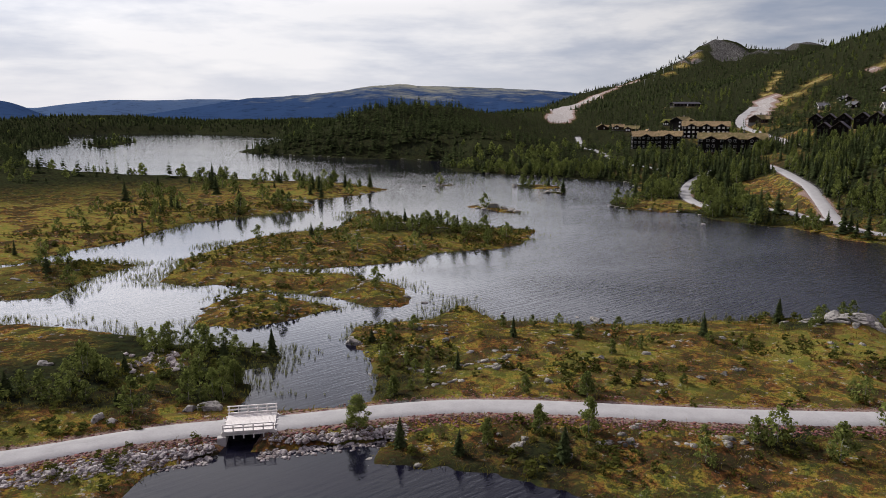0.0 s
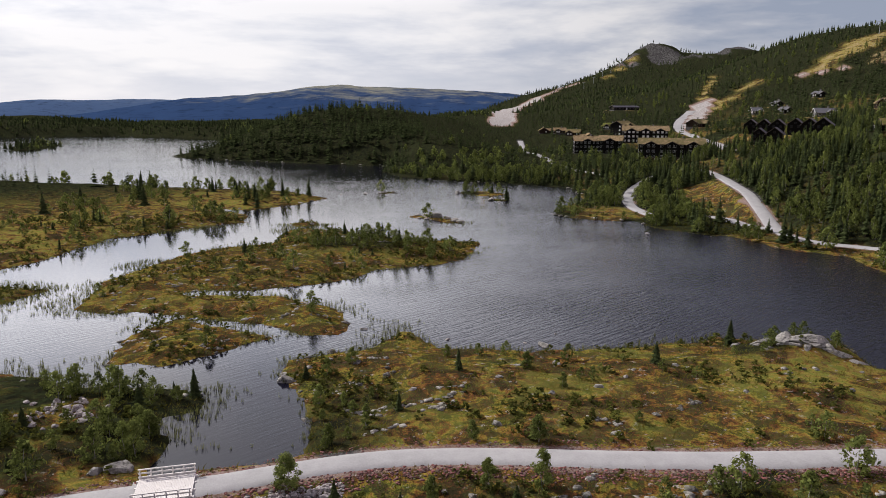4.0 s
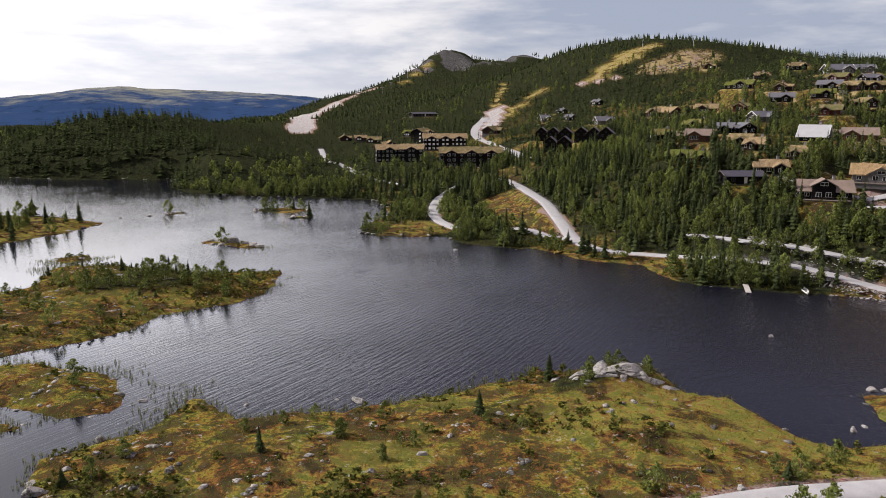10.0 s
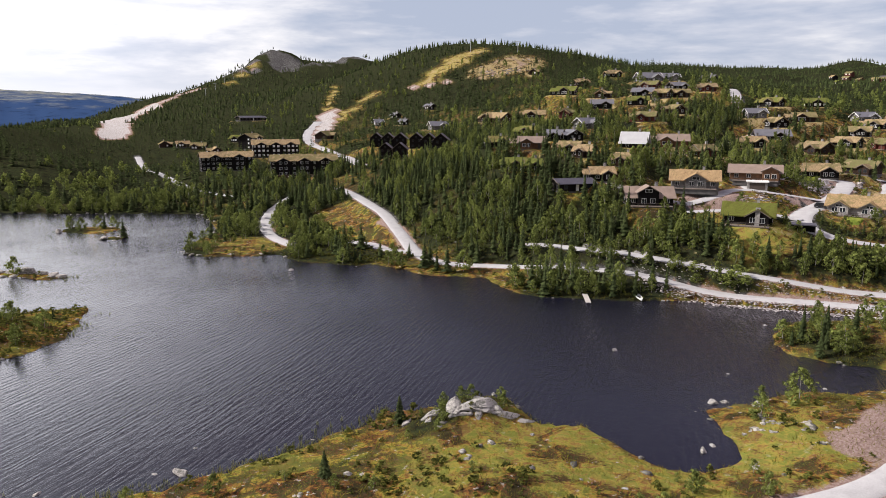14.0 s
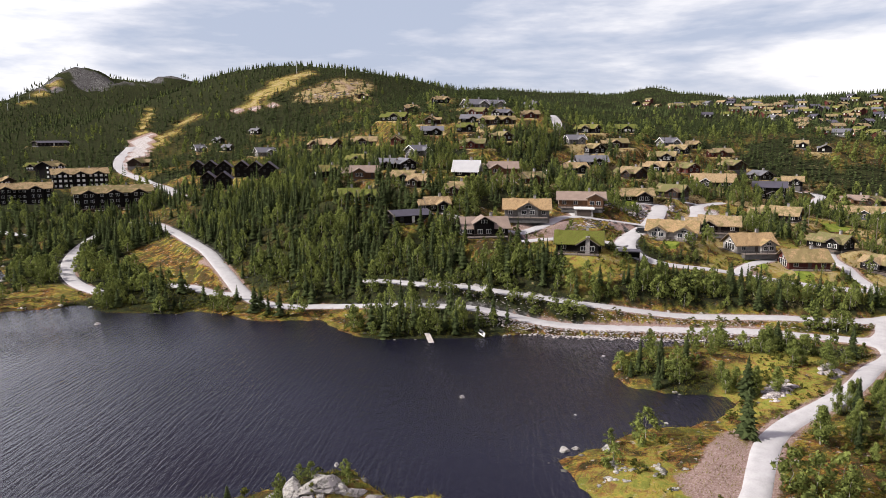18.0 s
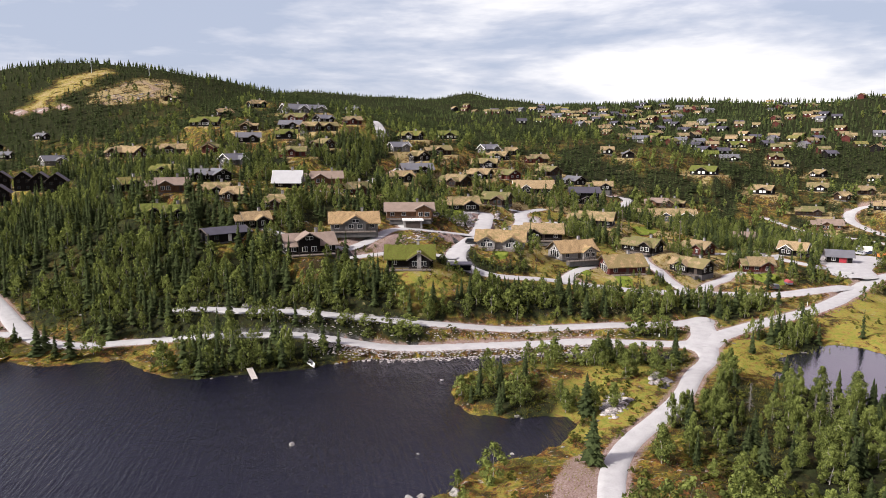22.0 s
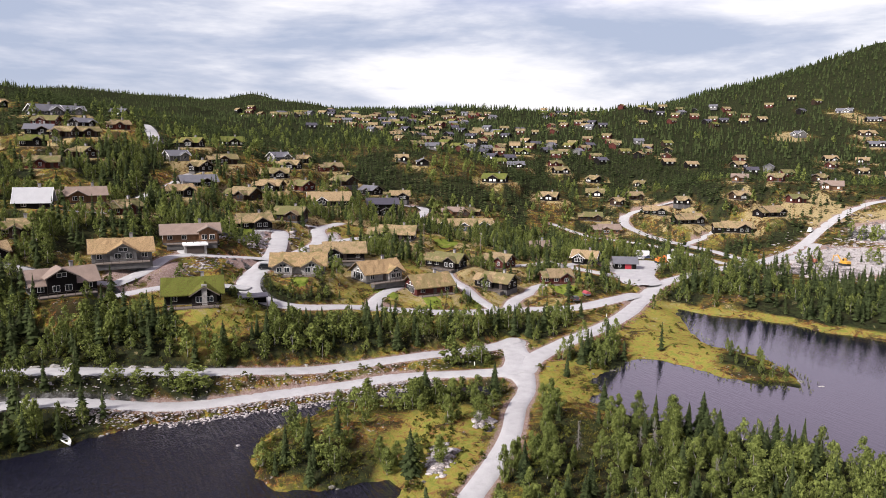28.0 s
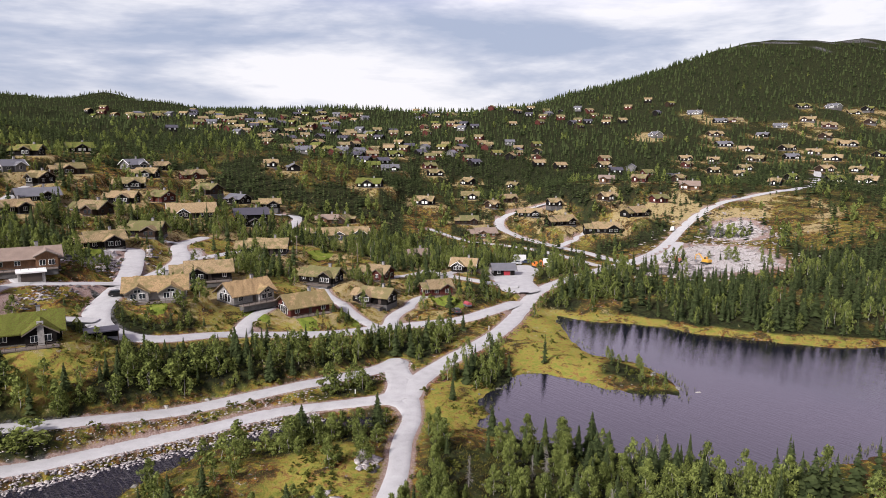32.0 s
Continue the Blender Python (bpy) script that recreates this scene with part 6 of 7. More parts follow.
near_stretch = lambda p: (p[:, 0] > -80) & (p[:, 0] < 205) & (p[:, 1] > 10) & (p[:, 1] < 135)  # noqa: E731
for kind in ("spruce", "birch"):
    p = found[kind]
    n = len(p)
    far = np.hypot(p[:, 0] - 60, p[:, 1] - 90)
    tall = rng.uniform(0.55, 1.35, n) * (6.6 if kind == "spruce" else 4.9)
    tall = tall * (1 - 0.26 * smooth(420, 640, far) * smooth(250, 420, p[:, 1]))
    tall = np.where((p[:, 1] > 500) & (p[:, 0] < 15), tall * 1.4, tall)
    tall = np.where((p[:, 1] > 500) & (p[:, 1] < 760) & (p[:, 0] > 30) & (p[:, 0] < 140), tall * 0.6, tall)
    west = (p[:, 0] < 90) & (p[:, 1] < 245)
    slender = (p[:, 0] > 128) & (kind == "birch")
    tall = np.where(slender, tall * 1.16, tall)
    girth = np.where(slender, rng.uniform(0.52, 0.82, n), np.where(p[:, 0] > 128, rng.uniform(0.65, 1.0, n), 1.0))
    for hx, hy, rx, ry, low, full in ((163, 92, 30, 19, 0.74, 1.35), (160, 146, 5, 7, 0.62, 1.8), (168, 132.5, 5.5, 8, 0.62, 1.8), (175, 122.5, 5, 6, 0.62, 1.8), (195, 128, 36, 44, 0.95, 1.35), (158, 212, 34, 44, 0.92, 1.15)):
        hedge = (np.hypot((p[:, 0] - hx) / rx, (p[:, 1] - hy) / ry) < 1.1) & slender
        tall, girth = np.where(hedge, tall * low, tall), np.where(hedge, girth * full, girth)
    on_point = (p[:, 0] > -8) & (p[:, 0] < 90) & (p[:, 1] > 81) & (p[:, 1] < 130)
    tall = np.where(on_point & (kind == 'birch'), tall * 0.62, tall)
    tall = np.where(west, tall * (0.52 if kind == "spruce" else 0.70), tall)
    belt = smooth(1.2, 0.8, np.hypot((p[:, 0] - 205) / 34, (p[:, 1] - 108) / 44))
    tall = tall * (1 - 0.08 * belt)
    tall = np.where(np.hypot((p[:, 0] - 213) / 18, (p[:, 1] - 16) / 12) < 1, tall * 0.52, tall)
    tall = np.where(np.hypot((p[:, 0] - 158) / 45, (p[:, 1] - 38) / 30) < 1, tall * 0.88, tall)
    street = LANES["village_road"][1]
    beside = np.min(np.hypot(p[:, 0, None] - street[None, :, 0], p[:, 1, None] - street[None, :, 1]), 1) if n else far
    tall = tall * (1 - 0.5 * smooth(15, 6, beside))
    turn = rng.uniform(0, 6.28, n)
    close = np.flatnonzero(near_stretch(p))
    order = close[np.argsort(np.minimum(np.hypot(p[close, 0] - 0, p[close, 1] - 85), np.hypot(p[close, 0] - 150, p[close, 1] - 60)))][:155]
    protos, first = tree_things(kind), []
    for j, i in enumerate(order):
        m = pose(p[i, 0], p[i, 1], p[i, 2] - 0.05, 0, 0, math.degrees(turn[i])) @ Matrix.Diagonal((tall[i] * girth[i] * rng.uniform(0.8, 1.3), tall[i] * girth[i] * rng.uniform(0.8, 1.3), tall[i], 1))
        if j < 4:
            first.append(m)
        else:
            copy_thing(protos[(i + j) % 4], m)
    for t, m in zip(protos, first):
        t.matrix_world = m
    rest = np.ones(n, bool)
    rest[order] = False
    for lo, hi, name in ((0, 330, "near"), (330, 640, "mid"), (640, 9000, "far")):
        pick = np.flatnonzero(rest & (far >= lo) & (far < hi))
        if not len(pick):
            continue
        for form in range(3):
            ids = pick[form::3]
            if kind == "spruce":
                shape = {"near": (17, 6), "mid": (7, 5), "far": (5, 5)}[name]
                v, f = spruce_crown(*shape, 70 + form, ((0.18, 0.22, 0.26) if name == "near" else (0.22, 0.26, 0.31))[form]) if name != "far" else far_spruce(70 + form, (0.20, 0.25, 0.29)[form])
                mat, label = NEEDLES, "dense dark green spruce forest"
            else:
                count, size = {"near": (520, 0.046), "mid": (90, 0.12), "far": (26, 0.2)}[name]
                v, f, _ = leaf_crown(count, 90 + form, size, 0.06, (0.50, 0.56, 0.45)[form], 24)
                mat, label = BIRCH_LEAF, "bright green mountain birch scrub"
            bv, bf = strew(v, f, p[ids, 0], p[ids, 1], p[ids, 2], tall[ids], turn[ids], girth[ids])
            bulk("forest", bv, bf, mat, label, "forest")
            if name == "near":
                v = np.array(stem(0.75, 0.03, form).v)
                f = np.array([q for q in stem(0.75, 0.03, form).f if len(q) == 4])
                bv, bf = strew(v, f, p[ids, 0], p[ids, 1], p[ids, 2], tall[ids], turn[ids])
                bulk("trunks", bv, bf, BARK if kind == "spruce" else BIRCH_BARK, "slender tree trunks in the forest", "trunks")
print("trees", {k: len(v) for k, v in found.items()})

# dead grey spruces amid the living ones
SNAG = plain("dead_twigs", (0.15, 0.135, 0.12), 0.95, 0, 0.3, 0.3)
r = random.Random(8)
snag = thing("dead_spruce", "dead grey spruce with bare twiggy branches", "tree", group="dead spruces")
part("trunk", stem(0.95, 0.026, 5), SNAG, snag)
twigs = Shape()
for k in range(90):
    u, q = k / 90, r.uniform(0, 6.28)
    reach = 0.03 + 0.15 * (1 - u) * r.uniform(0.5, 1.1)
    twigs.beam((0, 0, 0.15 + 0.8 * u), (reach * math.cos(q), reach * math.sin(q), 0.15 + 0.8 * u - reach * 0.35), 0.011, 3, 0.4)
part("dead_crown", twigs, SNAG, snag)
first = None
for k in range(9):
    x, y = 160 + r.gauss(0, 14), 36 + r.gauss(0, 10)
    z, sd, gap = (float(q[0]) for q in height(np.array([x]), np.array([y])))
    if sd < 1 or gap < 1:
        continue
    size = r.uniform(4.5, 7.0)
    m = pose(x, y, z, 0, 0, r.uniform(0, 360)) @ Matrix.Diagonal((size, size, size, 1))
    if first is None:
        first = m
    else:
        copy_thing(snag, m)
snag.matrix_world = first

# low scrub on the heath
px, py = jittered(-120, 330, 10, 260, 1.25)
pz, psd, pgap = height(px, py)
ds, db = stand(px, py, psd, pgap)
thin = 0.45 * ((px < 40) & (py > 150)) * smooth(-0.12, 0.08, fbm(px, py, 12, 3, 73)) + 0.05 + 1.2 * smooth(0.03, 0.16, fbm(px, py, 9, 4, 71)) + 0.03 * db
open_lawn = 1 - 0.8 * smooth(1.2, 0.8, np.hypot((px - 78) / 22, (py - 96) / 12))
open_lawn *= 1 - 0.9 * smooth(1.2, 0.8, np.hypot((px - 238) / 36, (py - 32) / 20))
pick = (rng.uniform(0, 1, px.size) < thin * open_lawn * 0.5) & (psd > 0.5) & (pgap > 0.6) & in_view(px, py)
for hx, hy, hr in HS:
    pick &= np.hypot(px - hx, py - hy) > hr
px, py, pz = px[pick], py[pick], pz[pick]
for form in range(3):
    v, f, _ = leaf_crown(40, 120 + form, 0.17, 0.03, 0.75, 9)
    size = rng.uniform(0.3, 1.0, len(px[form::3])) ** 2.2 * 1.1 + 0.25
    bv, bf = strew(v, f, px[form::3], py[form::3], pz[form::3] - 0.05, size, rng.uniform(0, 6.28, len(size)), rng.uniform(1.0, 1.7, len(size)))
    bulk("shrubs", bv, bf, SHRUB_LEAF, "low juniper and willow scrub on heath", "shrubs")

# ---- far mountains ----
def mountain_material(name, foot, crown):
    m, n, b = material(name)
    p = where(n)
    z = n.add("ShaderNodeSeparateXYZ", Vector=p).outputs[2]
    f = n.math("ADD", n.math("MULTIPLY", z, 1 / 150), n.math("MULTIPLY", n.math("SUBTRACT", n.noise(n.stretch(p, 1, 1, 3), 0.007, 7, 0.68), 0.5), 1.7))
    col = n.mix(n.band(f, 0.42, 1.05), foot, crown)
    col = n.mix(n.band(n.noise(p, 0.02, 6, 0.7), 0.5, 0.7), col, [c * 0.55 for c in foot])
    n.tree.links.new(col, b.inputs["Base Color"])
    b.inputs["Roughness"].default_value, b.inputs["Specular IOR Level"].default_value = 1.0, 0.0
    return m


def mountain(label, far, deep, crest, mat, rough):
    """A range along an arc round the lake. crest: bearing in degrees, height in metres."""
    bear = np.linspace(crest[0][0], crest[-1][0], 220)
    top = np.interp(bear, [c[0] for c in crest], [c[1] for c in crest])
    for _ in range(6):
        top[1:-1] = 0.25 * top[:-2] + 0.5 * top[1:-1] + 0.25 * top[2:]
    rows = []
    for k in range(14):
        u = k / 9
        r = far - deep * (1 - u)
        lift = np.sin(np.clip(u, 0, 1) * math.pi / 2) ** 1.3 if k < 10 else 1 - (k - 9) * 0.12
        x, y = np.sin(np.radians(bear)) * r, np.cos(np.radians(bear)) * r
        gully = fbm(x, y, 420, 5, 33) * rough * math.sin(math.pi * min(u, 1)) * 2 + fbm(x, y, 60, 3, 35) * rough * 0.16
        rows.append(np.c_[x, y, np.maximum(top * lift + gully, -5) + (0 if k else -30)])
    v = np.vstack(rows)
    i = (np.arange(13)[:, None] * 220 + np.arange(219)[None]).ravel()
    ob = mesh_object("backdrop", v, np.c_[i, i + 1, i + 221, i + 220], mat, flat=False)
    return tagged(ob, label, "mountain", kind="structure")


# blue distance haze and cloud shade are put into these base colours
BLUE = mountain_material("haze_tinted_far_hills", (0.060, 0.100, 0.180), (0.120, 0.155, 0.200))
NAVY = mountain_material("haze_tinted_wooded_mountain", (0.026, 0.052, 0.115), (0.200, 0.205, 0.165))
mountain("ridge far beyond the lake in painted pale blue haze", 4400, 700, [(-60, 90), (-45, 80), (-33, 60), (-29.5, 38), (-28, 58), (-25, 82), (-21.5, 80), (-19, 90), (-16.7, 90), (-12, 70)], BLUE, 22)
mountain("broad mountain with a bare brown top, tinted dark blue by painted haze", 3700, 1500, [(-25, 0), (-22.7, 8), (-19.6, 40), (-15.4, 83), (-9.9, 107), (-7.3, 130), (-5.5, 146), (-3.7, 152), (0.7, 147), (4.3, 136), (7.8, 127), (10, 115), (14, 86), (24, 60), (32, 30)], NAVY, 40)
mountain("hill beyond the lake, tinted dark blue by painted haze", 3000, 900, [(-75, 90), (-50, 100), (-38, 95), (-33.4, 80), (-31.5, 66), (-30.5, 53), (-29.5, 26), (-28, 0)], NAVY, 24)

# ---- bridge ----
CONCRETE, TIMBER = plain("concrete", (0.36, 0.35, 0.33), 0.9, 0, 0.25, 1.5, 0.02), plain("pale_planks", (0.66, 0.63, 0.59), 0.75, 0, 0.12, 0.8, 0.02, True)
bridge = thing("footbridge", "pale timber plank bridge with low rails over a channel", "bridge", pose(-21.6, 74.4, 1.42, 0, 0, 9.5))
for k in range(36):
    part("plank", Shape().box(-2.66 + k * 0.152, 0, -0.06, 0.135, 4.9, 0.09), TIMBER, bridge)
for y in (-2.1, -0.7, 0.7, 2.1):
    part("beam", Shape().box(0, y, -0.42, 5.9, 0.22, 0.35), TIMBER, bridge)
for y in (-2.5, 2.5):
    part("top_rail", Shape().box(0, y, 0.92, 5.6, 0.14, 0.10), TIMBER, bridge)
    part("mid_rail", Shape().box(0, y - 0.03 * np.sign(y), 0.50, 5.6, 0.06, 0.16), TIMBER, bridge)
    part("kerb_rail", Shape().box(0, y - 0.03 * np.sign(y), 0.06, 5.6, 0.14, 0.16), TIMBER, bridge)
    for k in range(6):
        part("post", Shape().box(-2.65 + k * 1.06, y + 0.11 * np.sign(y), -0.62, 0.12, 0.10, 1.58), TIMBER, bridge)
for x in (-2.9, 2.9):
    part("abutment", Shape().box(x, 0, -2.6, 0.9, 5.4, 2.2), CONCRETE, bridge)

# ---- stones ----
def rock_material(name, colour, lichen):
    m, n, b = material(name)
    p = where(n)
    r = n.tree.nodes.new("ShaderNodeObjectInfo").outputs["Random"]
    g = n.tree.nodes.new("ShaderNodeNewGeometry").outputs["Random Per Island"]
    f = n.math("ADD", n.noise(p, 2.1, 6, 0.7), n.math("MULTIPLY", n.math("SUBTRACT", n.math("ADD", r, g), 1.0), 0.3))
    col = n.ramp(f, [(0.36, [c * 0.35 for c in colour]), (0.48, colour), (0.60, [min(c * 1.9, 0.75) for c in colour])])
    col = n.mix(n.math("MULTIPLY", n.band(n.noise(p, 1.3, 6, 0.75, 0.8), 0.50, 0.58), 0.8), col, lichen)
    n.tree.links.new(col, b.inputs["Base Color"])
    b.inputs["Roughness"].default_value = 0.92
    n.tree.links.new(n.bump(n.noise(p, 4.5, 6, 0.7), 0.8, 0.10), b.inputs["Normal"])
    return m


ROCK, PALE_ROCK = rock_material("lichen_rock", (0.150, 0.142, 0.128), (0.062, 0.062, 0.048)), rock_material("blasted_rock", (0.215, 0.198, 0.188), (0.115, 0.080, 0.070))
STONE = rock_material("pale_heath_stone", (0.172, 0.162, 0.143), (0.105, 0.100, 0.070))
RED_ROCK = rock_material("rust_gravel", (0.120, 0.040, 0.035), (0.17, 0.105, 0.092))


def rock_form(seed, flat=0.7, detail=2, angular=0.35):
    """A weathered block with broken faces."""
    r = random.Random(seed)
    bm = bmesh.new()
    bmesh.ops.create_icosphere(bm, subdivisions=detail, radius=1)
    cuts = [(Vector((r.uniform(-1, 1), r.uniform(-1, 1), r.uniform(-0.5, 1))).normalized(), r.uniform(0.55, 0.85)) for _ in range(10)]
    for v in bm.verts:
        p = v.co * (1 + 0.25 * noise.noise(v.co * 1.7 + Vector((seed, 0, 0))) + 0.10 * noise.noise(v.co * 4.5 + Vector((0, seed, 0))))
        p -= v.co * 0.16 * abs(noise.noise(v.co * 2.6 + Vector((seed, seed, 0)))) * (detail > 3)
        p += v.co * 0.07 * noise.noise(v.co * 8 + Vector((0, 0, seed))) * (detail > 2)
        for d, reach in cuts:
            if p.dot(d) > reach:
                p -= d * (p.dot(d) - reach) * (0.6 + angular)
        v.co = Vector((p.x * 1.15, p.y * 0.9, p.z * flat))
    s = Shape()
    s.v, s.f = [tuple(v.co) for v in bm.verts], [tuple(w.index for w in f.verts) for f in bm.faces]
    bm.free()
    return s


ROCKS = [rock_form(k, (0.55, 0.7, 0.85, 0.6, 0.5)[k], 3, 0.4) for k in range(5)]
ROCK_MESH = {}
for k, s in enumerate(ROCKS):
    for mat in (ROCK, PALE_ROCK, STONE):
        me = bpy.data.meshes.new("boulder")
        me.from_pydata(s.v, [], s.f)
        me.materials.append(mat)
        ROCK_MESH[k, mat.name] = me


def boulder(x, y, size, seed, mat=ROCK, name="boulder", label="grey lichen-covered boulder on the heath", sink=0.25, z=None, parent=None, group=""):
    r = random.Random(seed)
    ob = new(name, ROCK_MESH[seed % 5, mat.name])
    base = max(level_at(x, y), -0.3) if z is None else z
    ob.matrix_world = pose(x, y, base + size * (0.5 - sink), r.uniform(-12, 12), r.uniform(-12, 12), r.uniform(0, 360)) @ Matrix.Diagonal((size * r.uniform(0.85, 1.25), size * r.uniform(0.8, 1.1), size * r.uniform(0.75, 1.1), 1))
    if parent:
        ob.parent = parent
        return ob
    return tagged(ob, label, "rock", group)


# in the water: x, y, radius
for k, (x, y, size) in enumerate([(-3.7, 129.7, 0.8), (-8.2, 117.8, 1.1), (-13.8, 105.6, 1.3), (-14.6, 108.2, 1.0), (23.7, 120.1, 0.5), (26.6, 118.5, 1.0), (29.9, 124.5, 0.4), (108.3, 121.3, 1.1), (83.2, 223.4, 1.6), (10.9, 122.9, 0.6), (102.4, 95.1, 1.6), (104.0, 94.3, 1.2),
                                  (87, 85.5, 1.2), (89.4, 85.8, 0.9), (75.3, 116.9, 1.0), (115.3, 101.6, 0.8), (147.6, 114.8, 0.8), (145.6, 140.5, 0.7), (136.9, 92.6, 0.7), (207.3, 8.4, 1.5), (205.3, 4.3, 0.9), (-12.6, 105.1, 0.7), (22.0, 108.5, 0.7), (122.6, 88.2, 0.8)]):
    boulder(x, y, size * (0.75 if x > 70 else 1.0), k, label="grey boulder standing in dark lake water", sink=0.55 if x > 70 else 0.42, z=-0.10, group="rocks in the lake")
# on the ground: x, y, radius
for k, (x, y, size) in enumerate([(-28.1, 80.6, 1.9), (-30.5, 79.6, 1.1), (-39.4, 75.4, 1.1), (-37.5, 75.0, 0.9), (-55.2, 92.5, 1.3), (-54, 92, 0.9), (-53, 72, 0.7), (13.4, 85.4, 0.8), (37.1, 88.5, 0.7), (106.4, 90.1, 1.4), (59.5, 76.6, 0.9), (-3.9, 108.1, 0.9), (0.5, 103, 0.8), (4, 98, 0.7), (16, 100, 0.7), (9, 93, 0.6),
                                  (22, 93.5, 0.6), (29, 96, 0.8), (34, 100, 0.7), (43, 104, 0.8), (26, 108, 1.0), (48, 93, 0.6), (-8, 112, 0.7), (-11, 109, 0.8), (33, 86, 0.6), (70, 84, 0.5), (55, 88, 0.5), (215.5, 12, 1.2)]):
    boulder(x, y, size * 0.78, 40 + k, sink=0.38, group="boulders on the heath")
# bare slabs on the islets in the open lake: x, y, radius
for k, (x, y, size) in enumerate([(12, 265, 1.4), (15, 263, 1.9), (19, 259, 2.2), (22, 256, 1.8), (24, 252, 2.0), (26, 250, 1.2), (17, 261, 1.0), (34, 336, 1.4), (56, 330, 1.6), (46, 310, 1.8), (51, 309, 1.5), (0, 339, 1.3), (4, 341, 1.0), (-9, 336, 0.9), (-20, 334, 0.7)]):
    boulder(x, y, size, 240 + k, STONE, label="pale flat bedrock slab on a lake islet", sink=0.30, z=0.05, group="islet rocks")
# bedrock laid bare in the cutting above the upper road
for k, (x, y, size) in enumerate([(152.5, 183, 1.7), (153.2, 178.5, 1.5), (153.6, 174.5, 2.0), (154.4, 171, 1.8), (155.2, 167.5, 1.9), (157, 164, 1.3), (158.4, 160.6, 1.7), (159.6, 158, 1.4), (165, 147.6, 1.9), (166.6, 145.0, 1.4), (184.5, 117.6, 1.0), (189.5, 111, 0.9)]):
    boulder(x, y, size * (0.55 + 0.12 * (k % 4)), 260 + k, ROCK, label="grey bedrock bared in the road cutting", sink=0.46, group="road cutting rocks")
# heap of pale boulders in the scrub
r = random.Random(4)
for k in range(64):
    boulder(-40.5 + r.gauss(0, 2.4), 95.5 + r.gauss(0, 2.2), r.uniform(0.25, 0.62), 90 + k, PALE_ROCK, label="pale boulder in a heap amid birch scrub", group="boulder heap")
# bare rock knoll on the point
for k, (x, y, sx, sy, sz, turn) in enumerate([(66.5, 108.6, 3.4, 1.9, 1.5, -22), (63.6, 110.6, 3.0, 1.6, 1.4, -8), (60.0, 112.4, 2.9, 1.4, 1.2, 10), (69.8, 106.4, 2.5, 1.3, 1.2, -45), (57.0, 113.6, 1.8, 1.1, 0.8, 5), (62.5, 108.6, 1.7, 1.0, 0.9, 30), (67.5, 110.2, 2.2, 1.2, 1.0, -30), (71.8, 104.6, 1.6, 0.9, 0.8, -50), (65.0, 107.2, 1.3, 0.9, 0.6, 60), (59.0, 110.8, 1.4, 0.8, 0.6, 15), (68.6, 107.2, 1.5, 1.0, 1.2, 80), (61.6, 112.8, 1.6, 1.0, 1.0, -20)]):
    ob = mesh_object("rock_outcrop", rock_form(300 + k, 0.75, 4, 0.3).v, rock_form(300 + k, 0.75, 4, 0.3).f, ROCK)
    lie = Vector((level_at(x - 1.5, y) - level_at(x + 1.5, y), level_at(x, y - 1.5) - level_at(x, y + 1.5), 3.0)).to_track_quat("Z", "Y").to_matrix().to_4x4()
    ob.matrix_world = Matrix.Translation((x, y, level_at(x, y) - 0.18 * sz)) @ lie @ pose(0, 0, 0, 0, 0, turn) @ Matrix.Diagonal((sx * 0.95, sy * 1.0, sz * 0.8, 1))
    tagged(ob, "smooth pale grey bedrock slab on the knoll", "rock", "knoll slabs")

# stone facing of the causeway beside the bridge
facing = thing("stone_facing", "loose pale blasted stones along the causeway", "embankment", kind="structure")
way = LANES["shore_path"][1]
lev = LANES["shore_path"][2]
r = random.Random(9)
ahead = np.gradient(way, axis=0)
south = np.c_[ahead[:, 1], -ahead[:, 0]] / np.linalg.norm(ahead, axis=1)[:, None]
span = [k for k in range(len(way)) if -46 < way[k, 0] < -5 and not -24.6 < way[k, 0] < -18.8]
for k in range(290):
    i = r.choice(span)
    u = r.uniform(0, 1)
    p = way[i] + south[i] * (3.9 + 1.5 * u) + np.array((r.uniform(-1.0, 1.0), 0))
    boulder(p[0], p[1], r.uniform(0.16, 0.40), 400 + k, PALE_ROCK, "stone", z=max(level_at(p[0], p[1]), 0.0), parent=facing)


def scatter_stones(label, xs, ys, zs, sizes, mat):
    r = np.random.default_rng(len(xs))
    for form in range(3):
        s = rock_form(500 + form, 0.5, 1)
        v, f = np.array(s.v), np.array(s.f)
        pick = slice(form, None, 3)
        n = len(xs[pick])
        bv, bf = strew(v, f, xs[pick], ys[pick], zs[pick], sizes[pick], r.uniform(0, 6.28, n), r.uniform(0.9, 1.7, n))
        bulk("stones", bv, bf, mat, label, "stones")


def along(road, lo, hi, side_lo, side_hi, count, seed):
    half, way, level = LANES[road]
    r = np.random.default_rng(seed)
    ahead = np.gradient(way, axis=0)
    side = np.c_[ahead[:, 1], -ahead[:, 0]] / np.linalg.norm(ahead, axis=1)[:, None]
    ids = np.flatnonzero((way[:, 0] >= lo) & (way[:, 0] <= hi))
    i = r.choice(ids, count)
    p = way[i] + side[i] * (half + r.uniform(side_lo, side_hi, count))[:, None] + r.uniform(-1.3, 1.3, (count, 2))
    return p[:, 0], p[:, 1]


